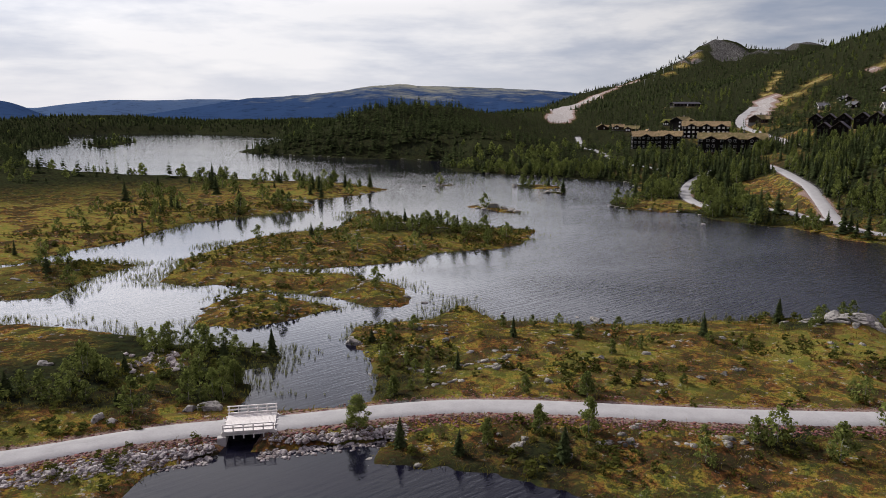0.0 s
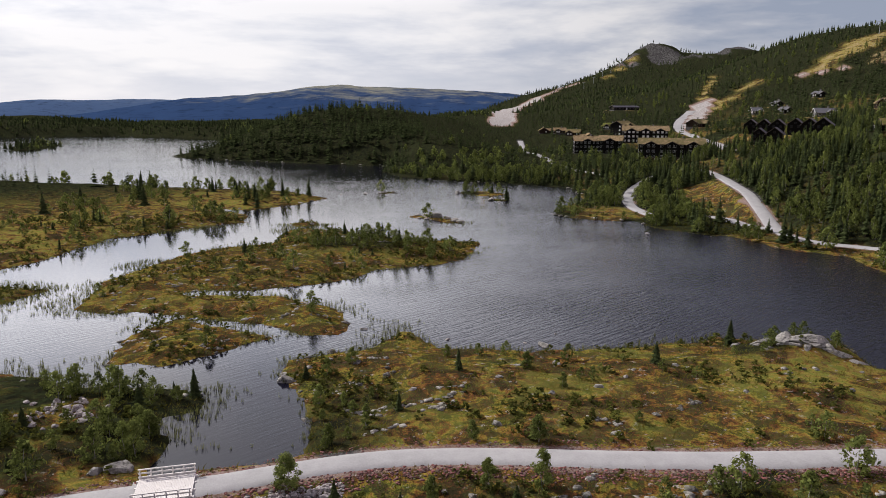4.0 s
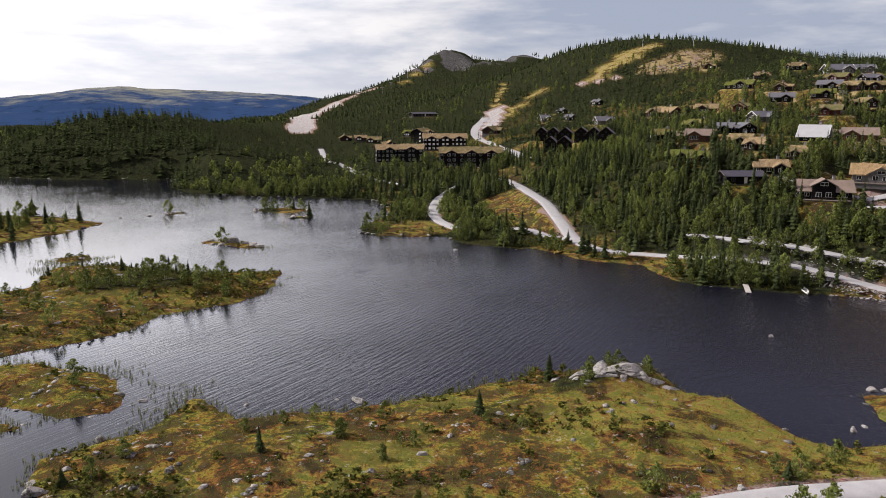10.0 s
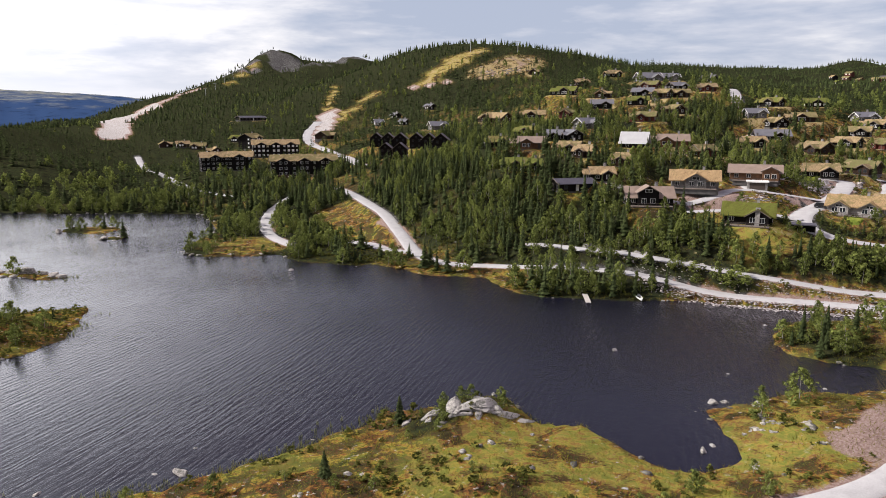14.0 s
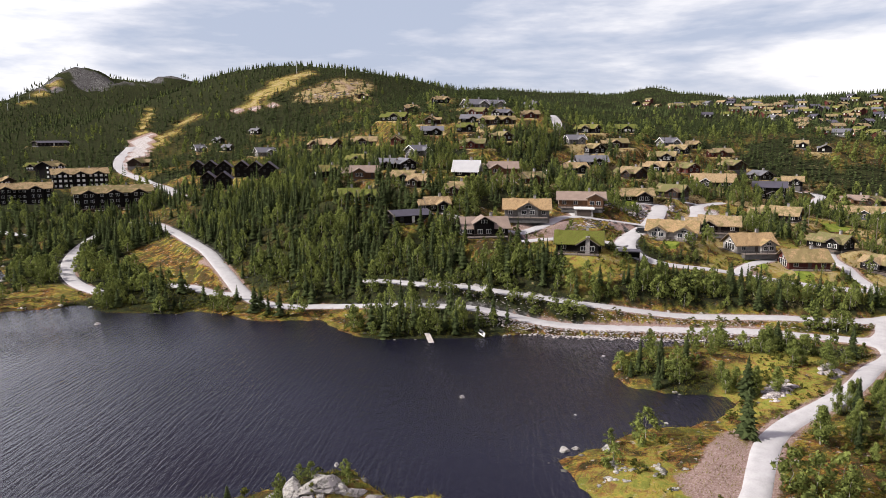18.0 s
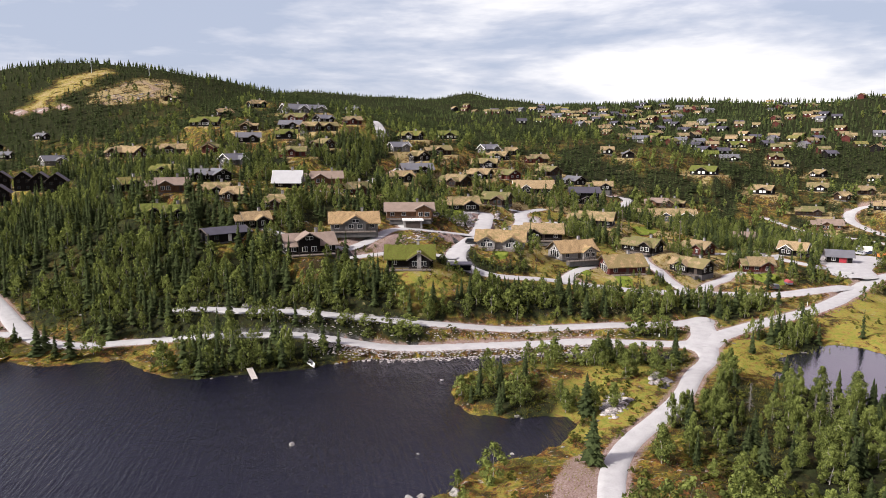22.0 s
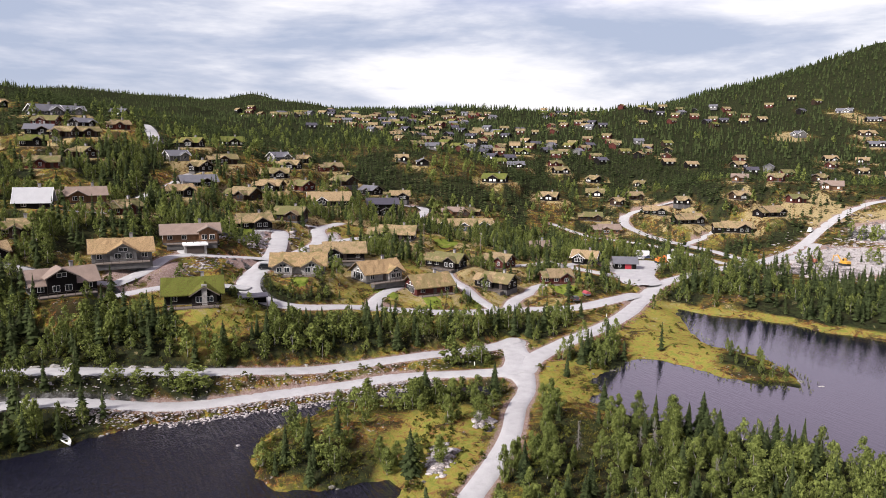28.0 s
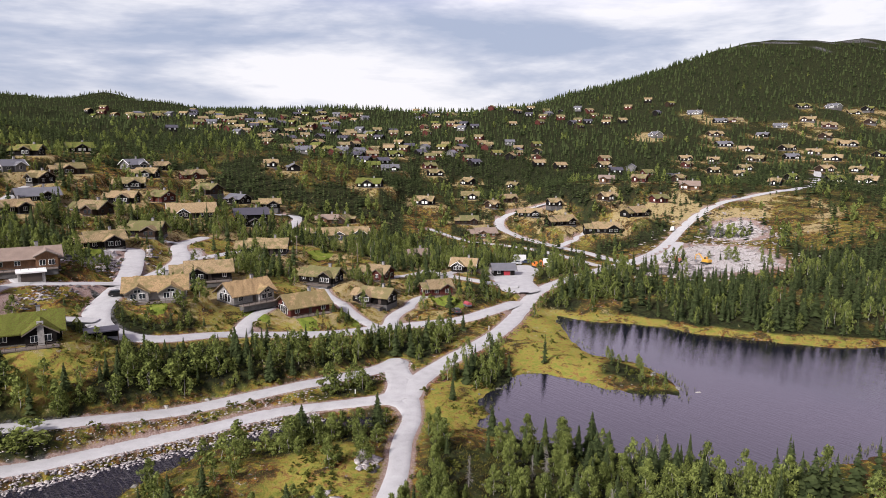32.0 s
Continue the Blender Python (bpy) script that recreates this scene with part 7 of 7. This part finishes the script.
for road, lo, hi, a, b, count, small, big, mat, label in (
        ("lake_road", 150, 190, -8.2, -5.0, 1900, 0.08, 0.33, PALE_ROCK, "pale blasted stones on the lake road bank"), ("shore_path", -46, -5, 2.6, 3.9, 2200, 0.10, 0.27, PALE_ROCK, "loose pale blasted stones along the causeway"), ("shore_path", -75, 75, 0.2, 2.4, 4600, 0.06, 0.22, RED_ROCK, "reddish brown stones along the path edge"),
        ("shore_path", -75, 75, -5.0, -3.6, 1500, 0.05, 0.18, RED_ROCK, "reddish brown stones along the path edge"), ("main_road", 205, 300, 0.2, 2.5, 700, 0.06, 0.25, RED_ROCK, "brown stones on the road bank"),
        ("upper_road", 155, 222, -8.5, -5.4, 700, 0.08, 0.3, PALE_ROCK, "pale stones on the road cutting")):
    x, y = along(road, lo, hi, a, b, count, count)
    keep = np.ones(len(x), bool) if road != "shore_path" else ~inside(CULVERT, x, y)
    x, y = x[keep], y[keep]
    z = np.maximum(height(x, y)[0], 0)
    scatter_stones(label, x, y, z, np.random.default_rng(count + 1).uniform(small, big, len(x)), mat)
for cx, cy, rx, ry, count, small, big, label in ((146.8, 78.5, 4.5, 2.0, 160, 0.3, 0.9, "heap of pale blasted boulders"), (186.5, 89, 3.0, 2.4, 70, 0.3, 0.8, "pale blasted boulders at the water"), (162, 73.6, 3.0, 1.8, 60, 0.3, 0.9, "heap of pale blasted boulders"), (372, -55, 50, 34, 900, 0.2, 0.9, "blasted rubble in the quarry"), (332, -30, 22, 14, 420, 0.4, 1.5, "blasted rubble in the quarry"), (408, -80, 30, 18, 500, 0.2, 0.9, "blasted rubble in the quarry"),
                                                 (258, 160, 18, 5, 260, 0.3, 1.1, "broken rock on the slope"), (215, 158, 14, 5, 160, 0.2, 0.7, "broken rock on the slope")):
    q = np.random.default_rng(count)
    x, y = cx + q.normal(0, rx * 0.5, count), cy + q.normal(0, ry * 0.5, count)
    clear_of_road = height(x, y)[2] > 0.8
    x, y = x[clear_of_road], y[clear_of_road]
    scatter_stones(label, x, y, height(x, y)[0], q.uniform(small, big, len(x)) ** 1.5 + 0.1, PALE_ROCK)

# small stones strewn over the heath
px, py = jittered(-90, 205, 40, 260, 2.6)
pz, psd, pgap = height(px, py)
pick = (rng.uniform(0, 1, px.size) < 0.05 + 0.40 * smooth(1.8, 0.2, psd) + 0.25 * (px < 5) * (py > 100)) & (psd > -0.6) & (pgap > 0.4)
scatter_stones("scattered pale stones on heath and shore", px[pick], py[pick], np.maximum(pz[pick], -0.1) - 0.05, rng.uniform(0.2, 0.80, pick.sum()) ** 1.8, STONE)

px, py = jittered(-180, 130, 240, 620, 2.4)
pz, psd, pgap = height(px, py)
pick = (rng.uniform(0, 1, px.size) < 0.55 * smooth(3.5, 0.3, psd) * smooth(-0.08, 0.10, fbm(px, py, 20, 3, 49))) & (psd > -0.8)
scatter_stones("pale stones along the far lake shore", px[pick], py[pick], np.maximum(pz[pick], -0.1) - 0.05, rng.uniform(0.35, 1.15, pick.sum()) ** 1.5, STONE)
px, py = jittered(364, 452, 504, 558, 2.6)
pick = (np.hypot((px - 408) / 42, (py - 530) / 25) < rng.uniform(0.2, 1.0, px.size)) & (fbm(px, py, 12, 3, 29) > 0.0)
scatter_stones("broken pinkish rock on a bare hillside", px[pick], py[pick], height(px[pick], py[pick])[0] - 0.1, rng.uniform(0.4, 1.3, pick.sum()) ** 1.4, PALE_ROCK)

# low ribs of broken bedrock in the heather
q = np.random.default_rng(77)
rib_x, rib_y, rib_s = [], [], []
for cx, cy, rx, ry, ribs in ((38, 98, 34, 14, 12), (0, 96, 8, 14, 10), (-12, 200, 22, 26, 22), (-42, 178, 16, 26, 14), (-34, 124, 8, 8, 6), (-18, 140, 12, 8, 8), (40, 70, 34, 5, 12), (95, 82, 14, 6, 8), (-60, 200, 30, 60, 14)):
    for _ in range(ribs):
        x0, y0, turn, length = cx + q.uniform(-rx, rx), cy + q.uniform(-ry, ry), q.normal(0.1, 0.5), q.uniform(0.6, 3.2)
        u = q.uniform(-length, length, 11)
        rib_x.append(x0 + u * math.cos(turn) + q.normal(0, 0.22, 11))
        rib_y.append(y0 + u * math.sin(turn) + q.normal(0, 0.22, 11))
        rib_s.append(q.uniform(0.12, 0.52, 11))
rib_x, rib_y, rib_s = np.hstack(rib_x), np.hstack(rib_y), np.hstack(rib_s)
rib_z, rib_sd, rib_gap = height(rib_x, rib_y)
dry_land = (rib_sd > 0.1) & (rib_gap > 0.4)
scatter_stones("low ribs of pale broken bedrock in heather", rib_x[dry_land], rib_y[dry_land], rib_z[dry_land] - 0.04, rib_s[dry_land], STONE)

# ---- grass and reeds ----
TUFT = leaves("heath_tufts", (0.055, 0.030, 0.010), (0.185, 0.170, 0.026))
REED = leaves("reeds", (0.065, 0.076, 0.022), (0.20, 0.205, 0.058))


def blades(count, spread, lean, seed):
    r = np.random.default_rng(seed)
    v, f = [], []
    for k in range(count):
        x, y = r.normal(0, spread, 2)
        a, t, h = r.uniform(0, 6.28), r.uniform(0.05, 0.10), r.uniform(0.6, 1.0)
        dx, dy = r.normal(0, lean, 2)
        m = len(v)
        v += [(x - t * math.cos(a), y - t * math.sin(a), -0.1), (x + t * math.cos(a), y + t * math.sin(a), -0.1), (x + dx, y + dy, h)]
        f.append((m, m + 1, m + 2))
    return np.array(v), np.array(f)


px, py = jittered(-90, 200, 50, 240, 0.95)
pz, psd, pgap = height(px, py)
pick = (psd > 0.2) & (pgap > 0.5) & (rng.uniform(0, 1, px.size) < 0.75) & in_view(px, py)
px, py, pz = px[pick], py[pick], pz[pick]
v, f = blades(7, 0.5, 0.5, 3)
bv, bf = strew(v, f, px, py, pz, rng.uniform(0.18, 0.5, len(px)), rng.uniform(0, 6.28, len(px)), np.full(len(px), 1.4))
bulk("grass", bv, bf, TUFT, "yellow and rust heath grass tussocks", "grass")

px, py = jittered(-115, 75, 85, 250, 0.7)
_, psd, _ = height(px, py)
thick = np.zeros(px.shape)
for cx, cy, rx, ry in ((-57, 150, 12, 6), (-58, 186, 8, 7), (-24, 98, 5, 7), (-82, 160, 12, 4), (-34, 157, 12, 2.5), (-32, 131, 9, 5)):
    thick = np.maximum(thick, 0.9 * smooth(1.2, 0.7, np.hypot((px - cx) / rx, (py - cy) / ry) + 0.8 * fbm(px, py, 6, 3, 97)))
bed = np.maximum(thick, smooth(-0.12, 0.08, fbm(px, py, 16, 3, 91)) * smooth(-7, -1, psd) * smooth(60, -5, px) + 0.9 * smooth(-1.6, -0.2, psd) * smooth(-0.05, 0.05, fbm(px, py, 9, 2, 93))) * (psd < 0.9)
pick = rng.uniform(0, 1, px.size) < bed * 0.9
pond_x, pond_y = jittered(160, 280, -40, 60, 0.8)
_, pond_sd, _ = height(pond_x, pond_y)
near_edge = rng.uniform(0, 1, pond_x.size) < smooth(-3.5, -0.4, pond_sd) * (pond_sd < 0.2) * 0.5
px, py = np.r_[px[pick], pond_x[near_edge]], np.r_[py[pick], pond_y[near_edge]]
v, f = blades(6, 0.28, 0.12, 5)
bv, bf = strew(v, f, px, py, np.full(len(px), -0.05), rng.uniform(0.5, 1.1, len(px)), rng.uniform(0, 6.28, len(px)), np.full(len(px), 0.6))
bulk("reeds", bv, bf, REED, "thin green reeds standing in shallow water", "reeds")


# ---- far cabins on the plateau ----
FAR_KINDS = [("small dark cabin with a golden turf roof", WALL_BLACK, ROOF_GOLD), ("small dark cabin with a green turf roof", WALL_BROWN, ROOF_GREEN), ("small red-brown cabin with a turf roof", WALL_RED, ROOF_MIX), ("small pale cabin with a grey roof", WALL_GREY, ROOF_GREY), ("small black cabin with a dark roof", WALL_BLACK, ROOF_DARK)]
far_made = {}
r = random.Random(22)
for k, (x, y) in enumerate(FAR_SPOTS):
    kind = (2, 1, 0, 2, 4, 0, 2, 3, 4, 2)[k % 10]
    m = pose(x, y, level_at(x, y) + 0.3, 0, 0, 270 + math.degrees(math.atan2(-y, x)) * 0.4 + r.choice((-40, -15, 0, 20, 50)) + 20)
    if kind in far_made:
        copy_thing(far_made[kind], m)
        continue
    label, wall, roof = FAR_KINDS[kind]
    hut = thing("cabin", label, "cabin", group="cabins on the plateau")
    part("wall", Shape().prism([(-3.6, -2), (3.6, -2), (3.6, 2.7), (0, 4.8), (-3.6, 2.7)], -4.5, 4.5), wall, hut)
    part("roof", turf_roof(9, 7.2, 2.7, 2.1, 0.7, 0.25, 0.1), roof, hut)
    for wx in (-2.2, 2.2):
        part("window", Shape().box(wx, -3.62, 0.9, 1.6, 0.1, 1.4), TRIM_WHITE, hut)
    hut.matrix_world = m
    far_made[kind] = hut


# ---- vehicles, boats, posts ----
TYRE, CHROME = plain("tyre_rubber", (0.02, 0.02, 0.02), 0.9), plain("bright_metal", (0.5, 0.5, 0.5), 0.3, 0.9)
LAMP_RED, LAMP_CLEAR = plain("red_lamp", (0.35, 0.02, 0.02), 0.3), plain("clear_lamp", (0.6, 0.6, 0.6), 0.2)


def wheel(parent, x, y, r, wide=0.22):
    tyre = part("wheel", Shape().beam((x, y - wide / 2, r), (x, y + wide / 2, r), 2 * r, 14), TYRE, parent)
    part("rim", Shape().beam((x, y - wide / 2 - 0.015, r), (x, y + wide / 2 + 0.015, r), 1.15 * r, 10), CHROME, tyre)


def car(label, colour, x, y, turn, tall=1.5, long=4.4):
    paint = plain("car_paint", colour, 0.3, 0.0, 0.05)
    t = thing("car", label, "car", pose(x, y, level_at(x, y) + 0.28, 0, 0, turn))
    h = long / 2
    lower = [(-h, 0.28), (h, 0.28), (h, 0.62), (h * 0.92, 0.78), (h * 0.42, 0.92), (-h * 0.9, 0.95), (-h, 0.75)]
    cabin_side = [(h * 0.40, 0.92), (h * 0.12, tall), (-h * 0.72, tall), (-h * 0.92, 0.95)]
    part("body", Shape().prism(lower, -0.88, 0.88, "y"), paint, t)
    part("cabin", Shape().prism(cabin_side, -0.74, 0.74, "y"), paint, t)
    for low, top in ((-0.755, -0.70), (0.70, 0.755)):
        part("side_window", Shape().prism([(h * 0.30, 0.97), (h * 0.09, tall - 0.08), (-h * 0.66, tall - 0.08), (-h * 0.80, 0.97)], low, top, "y"), GLASS, t)
    part("windscreen", Shape().add([(h * 0.40, -0.62, 0.95), (h * 0.40, 0.62, 0.95), (h * 0.135, 0.6, tall - 0.05), (h * 0.135, -0.6, tall - 0.05), (h * 0.42, -0.62, 0.95), (h * 0.42, 0.62, 0.95), (h * 0.155, 0.6, tall - 0.05), (h * 0.155, -0.6, tall - 0.05)],
                                 [(0, 1, 2, 3), (7, 6, 5, 4), (0, 4, 5, 1), (1, 5, 6, 2), (2, 6, 7, 3), (3, 7, 4, 0)]), GLASS, t)
    for sy in (-0.62, 0.62):
        part("headlight", Shape().box(h + 0.005, sy, 0.58, 0.05, 0.34, 0.12), LAMP_CLEAR, t)
        part("tail_light", Shape().box(-h - 0.005, sy, 0.70, 0.05, 0.26, 0.16), LAMP_RED, t)
    for wx in (-h * 0.62, h * 0.62):
        for wy in (-0.80, 0.80):
            wheel(t, wx, wy, 0.32)
    return t


car("dark grey estate car parked on gravel", (0.03, 0.032, 0.036), 264, 60, 20)
car("black car parked beside the stone cabin", (0.012, 0.012, 0.014), 222.5, 145.2, 300)
car("silver car parked in the gravel yard", (0.35, 0.36, 0.37), 352, 35, 70)
car("dark blue car parked in the gravel yard", (0.02, 0.03, 0.06), 356, 31, 80)
car("white van parked beside the road", (0.6, 0.6, 0.58), 425.5, -52.5, 330, 2.1, 5.0)
car("dark car on the gravel road", (0.03, 0.03, 0.032), 458, -96, 300)


def excavator(label, colour, x, y, turn, swing):
    paint = plain("machine_paint", colour, 0.5, 0, 0.2, 1.0)
    t = thing("excavator", label, "excavator", pose(x, y, level_at(x, y), 0, 0, turn))
    for sy in (-1.05, 1.05):
        part("track", Shape().prism([(-1.9, 0.25), (-1.5, 0), (1.5, 0), (1.9, 0.25), (1.9, 0.6), (1.5, 0.85), (-1.5, 0.85), (-1.9, 0.6)], sy - 0.3, sy + 0.3, "y"), TYRE, t)
    part("deck", Shape().prism([(-2.0, 0.95), (1.6, 0.95), (1.6, 1.35), (0.4, 1.7), (-0.4, 2.05), (-2.0, 1.95)], -1.2, 1.2, "y"), paint, t)
    cab = part("cab", Shape().prism([(0.2, 1.4), (1.5, 1.4), (1.6, 2.0), (1.2, 2.9), (0.2, 2.9)], -1.2, -0.2, "y"), paint, t)
    part("cab_window", Shape().prism([(0.4, 1.9), (1.45, 1.9), (1.12, 2.75), (0.4, 2.75)], -1.22, -0.18, "y"), GLASS, cab)
    part("boom", Shape().beam((1.2, 0.3, 1.5), (3.4, 0.3, 3.9), 0.55).beam((3.4, 0.3, 3.9), (5.2, 0.3, 3.3), 0.45), paint, t)
    part("arm", Shape().beam((5.2, 0.3, 3.3), (5.8 - swing, 0.3, 1.1), 0.36), paint, t)
    part("bucket", Shape().prism([(5.2 - swing, 0.35), (6.2 - swing, 0.5), (6.1 - swing, 1.2), (5.4 - swing, 1.2)], -0.25, 0.85, "y"), CHROME, t)
    return t


excavator("orange excavator standing in the gravel yard", (0.55, 0.16, 0.02), 343, 27.5, 200, 0.4)
excavator("rusty orange excavator in the quarry", (0.32, 0.10, 0.04), 353, -34, 150, 0.8)
excavator("yellow excavator in the quarry", (0.50, 0.27, 0.03), 347, -44, 30, 0.2)

for label, x, y, turn, colour in (("white steel container in the gravel yard", 350, 22, 10, (0.68, 0.68, 0.66)), ("white steel container beside the shed", 366, 33, 95, (0.62, 0.62, 0.6))):
    box = thing("container", label, "container", pose(x, y, level_at(x, y) + 0.15, 0, 0, turn))
    skin = plain("container_steel", colour, 0.5, 0, 0.08, 1.0)
    part("shell", Shape().box(0, 0, 0.1, 6.0, 2.4, 2.5), skin, box)
    part("roof_panel", Shape().box(0, 0, 2.6, 6.06, 2.46, 0.06), skin, box)
    for k in range(15):
        part("rib", Shape().box(-2.8 + k * 0.4, -1.22, 0.2, 0.18, 0.06, 2.3), skin, box)
    part("door", Shape().box(3.02, 0, 0.2, 0.06, 2.2, 2.3), skin, box)
hut = cabin("small black shed with a flat dark roof", 4.5, 3.5, WALL_BLACK, ROOF_DARK, TRIM_DARK, 2.4, 0.15, 1, (), False, 0, True, False)
hut.name = "shed"
hut["category"] = "shed"
hut.matrix_world = pose(372, 20, level_at(372, 20) + 0.1, 0, 0, 280)
trailer = thing("trailer", "small grey trailer with a red tarpaulin", "trailer", pose(270.5, 56.5, level_at(270.5, 56.5) + 0.1, 0, 0, 30))
part("bed", Shape().box(0, 0, 0.45, 2.6, 1.6, 0.5), ROOF_GREY, trailer)
part("tarpaulin", Shape().prism([(-0.82, 0.96), (0.82, 0.96), (0.7, 1.5), (0, 1.8), (-0.7, 1.5)], -1.3, 1.3), plain("red_tarpaulin", (0.30, 0.05, 0.06), 0.6), trailer)
for sy in (-0.85, 0.85):
    wheel(trailer, 0, sy, 0.3)


def rowing_boat(label, colour, x, y, z, turn, size=1.0):
    """A clinker hull lofted from cross-sections, with thwarts."""
    t = thing("rowing_boat", label, "boat", pose(x, y, z, 4, -3, turn) @ Matrix.Diagonal((size, size, size, 1)))
    s = Shape()
    rings = []
    for i in range(9):
        u = i / 8
        w = 0.72 * math.sin(math.pi * min(0.12 + 0.86 * (1 - u), 0.5 + 0.5 * (1 - u))) ** 0.7
        sheer = 0.48 + 0.28 * u**2.2 + 0.08 * (1 - u)
        ring = []
        for inner in (0, 1):
            for k in range(7):
                a = math.pi * (k / 6 if not inner else 1 - k / 6)
                q = max(w - 0.04 * inner, 0.02)
                ring.append((-2.1 + 4.2 * u, -q * math.cos(a), sheer - (sheer - 0.06 * inner) * math.sin(a) ** 0.8))
        rings.append(ring)
    n = 14
    pts = [p for ring in rings for p in ring]
    faces = [(i * n + k, i * n + (k + 1) % n, (i + 1) * n + (k + 1) % n, (i + 1) * n + k) for i in range(8) for k in range(n)]
    faces += [tuple(range(n)), tuple(range(8 * n, 9 * n))]
    part("hull", s.add(pts, faces), plain("boat_paint", colour, 0.5, 0, 0.15, 0.8), t, smoothed=True)
    for x0 in (-1.1, 0.1, 1.1):
        part("thwart", Shape().box(x0, 0, 0.32, 0.24, 1.15, 0.04), TIMBER, t)
    return t


rowing_boat("white rowing boat drawn up on the bank", (0.62, 0.62, 0.60), 141.6, 144.6, 0.25, 60)
rowing_boat("yellow rowing boat on the lake shore", (0.55, 0.40, 0.05), 110.5, 207.5, 0.25, 20, 0.9)
OLD_PLANK = plain("weathered_planks", (0.40, 0.37, 0.33), 0.8, 0, 0.2, 0.8, 0.02, True)
jetty = thing("jetty", "short pale plank jetty sloping into the water", "jetty", pose(130.4, 151.2, 0.55, 0, 8, 235))
for k in range(22):
    part("plank", Shape().box(-2.6 + k * 0.25, 0, 0, 0.23, 1.3, 0.06), OLD_PLANK, jetty)
for sy in (-0.5, 0.5):
    part("bearer", Shape().box(0, sy, -0.16, 5.6, 0.12, 0.16), OLD_PLANK, jetty)

garage = thing("garage", "low garage with a white slab roof and dark door", "garage", pose(221.5, 166.5, level_at(221.5, 166.5) - 0.2, 0, 0, 304))
part("wall", Shape().box(0, 0, -0.8, 6.0, 5.0, 3.2), WALL_STONE, garage)
part("slab", Shape().box(0, -0.2, 2.4, 6.8, 5.8, 0.35), TRIM_WHITE, garage)
part("door", Shape().box(0, -2.54, 0.1, 4.6, 0.1, 2.1), TRIM_DARK, garage)
carport = thing("carport", "flat-roofed black carport with a grey wall", "carport", pose(197, 136.5, level_at(197, 136.5) + 0.1, 0, 0, 301))
part("roof", Shape().box(0, 0, 2.3, 7.0, 4.6, 0.25), ROOF_DARK, carport)
part("wall", Shape().box(0, 2.1, -1.0, 6.8, 0.25, 3.3), WALL_BLACK, carport)
for px in (-3.2, 0, 3.2):
    part("post", Shape().box(px, -2.0, -1.0, 0.16, 0.16, 3.3), TRIM_DARK, carport)

POLE_WOOD = plain("pole_wood", (0.16, 0.13, 0.10), 0.9, 0, 0.25, 0.8)
for x, y in ((312, 98), (342, 58), (300, 118)):
    pole = thing("power_pole", "grey wooden power pole with a crossarm", "pole", pose(x, y, level_at(x, y), 0, 0, 30), "power poles")
    part("post", Shape().beam((0, 0, -0.5), (0, 0, 8.2), 0.26, 8, 0.7), POLE_WOOD, pole)
    part("crossarm", Shape().box(0, 0, 7.5, 1.9, 0.12, 0.14), POLE_WOOD, pole)
    for sx in (-0.85, 0, 0.85):
        part("insulator", Shape().beam((sx, 0, 7.64), (sx, 0, 7.86), 0.09, 6), TRIM_WHITE, pole)
for k in range(8):
    x, y = (296 + k * 20, 1070 + k * 21) if k < 6 else (418 + (k - 6) * 22, 600 - (k - 6) * 44)
    lift = thing("lift_pylon", "grey steel ski-lift pylon on the slope", "pylon", pose(x, y, level_at(x, y), 0, 0, -35), "ski-lift pylons")
    part("mast", Shape().beam((0, 0, -0.5), (0, 0, 10), 0.5, 8, 0.7), CHROME, lift)
    part("crossarm", Shape().box(0, 0, 9.8, 5.0, 0.3, 0.3), CHROME, lift)
    for sx in (-2.3, 2.3):
        part("sheave", Shape().box(sx, 0, 9.5, 0.25, 1.6, 0.28), TYRE, lift)
for x, y in ((197.2, 81.2), (248.5, 50.4)):
    post = thing("marker_post", "white marker post beside the road", "post", pose(x, y, level_at(x, y)))
    part("shaft", Shape().box(0, 0, -0.3, 0.22, 0.16, 1.5), TRIM_WHITE, post)
    part("cap", Shape().box(0, 0, 1.2, 0.26, 0.2, 0.05), TRIM_DARK, post)
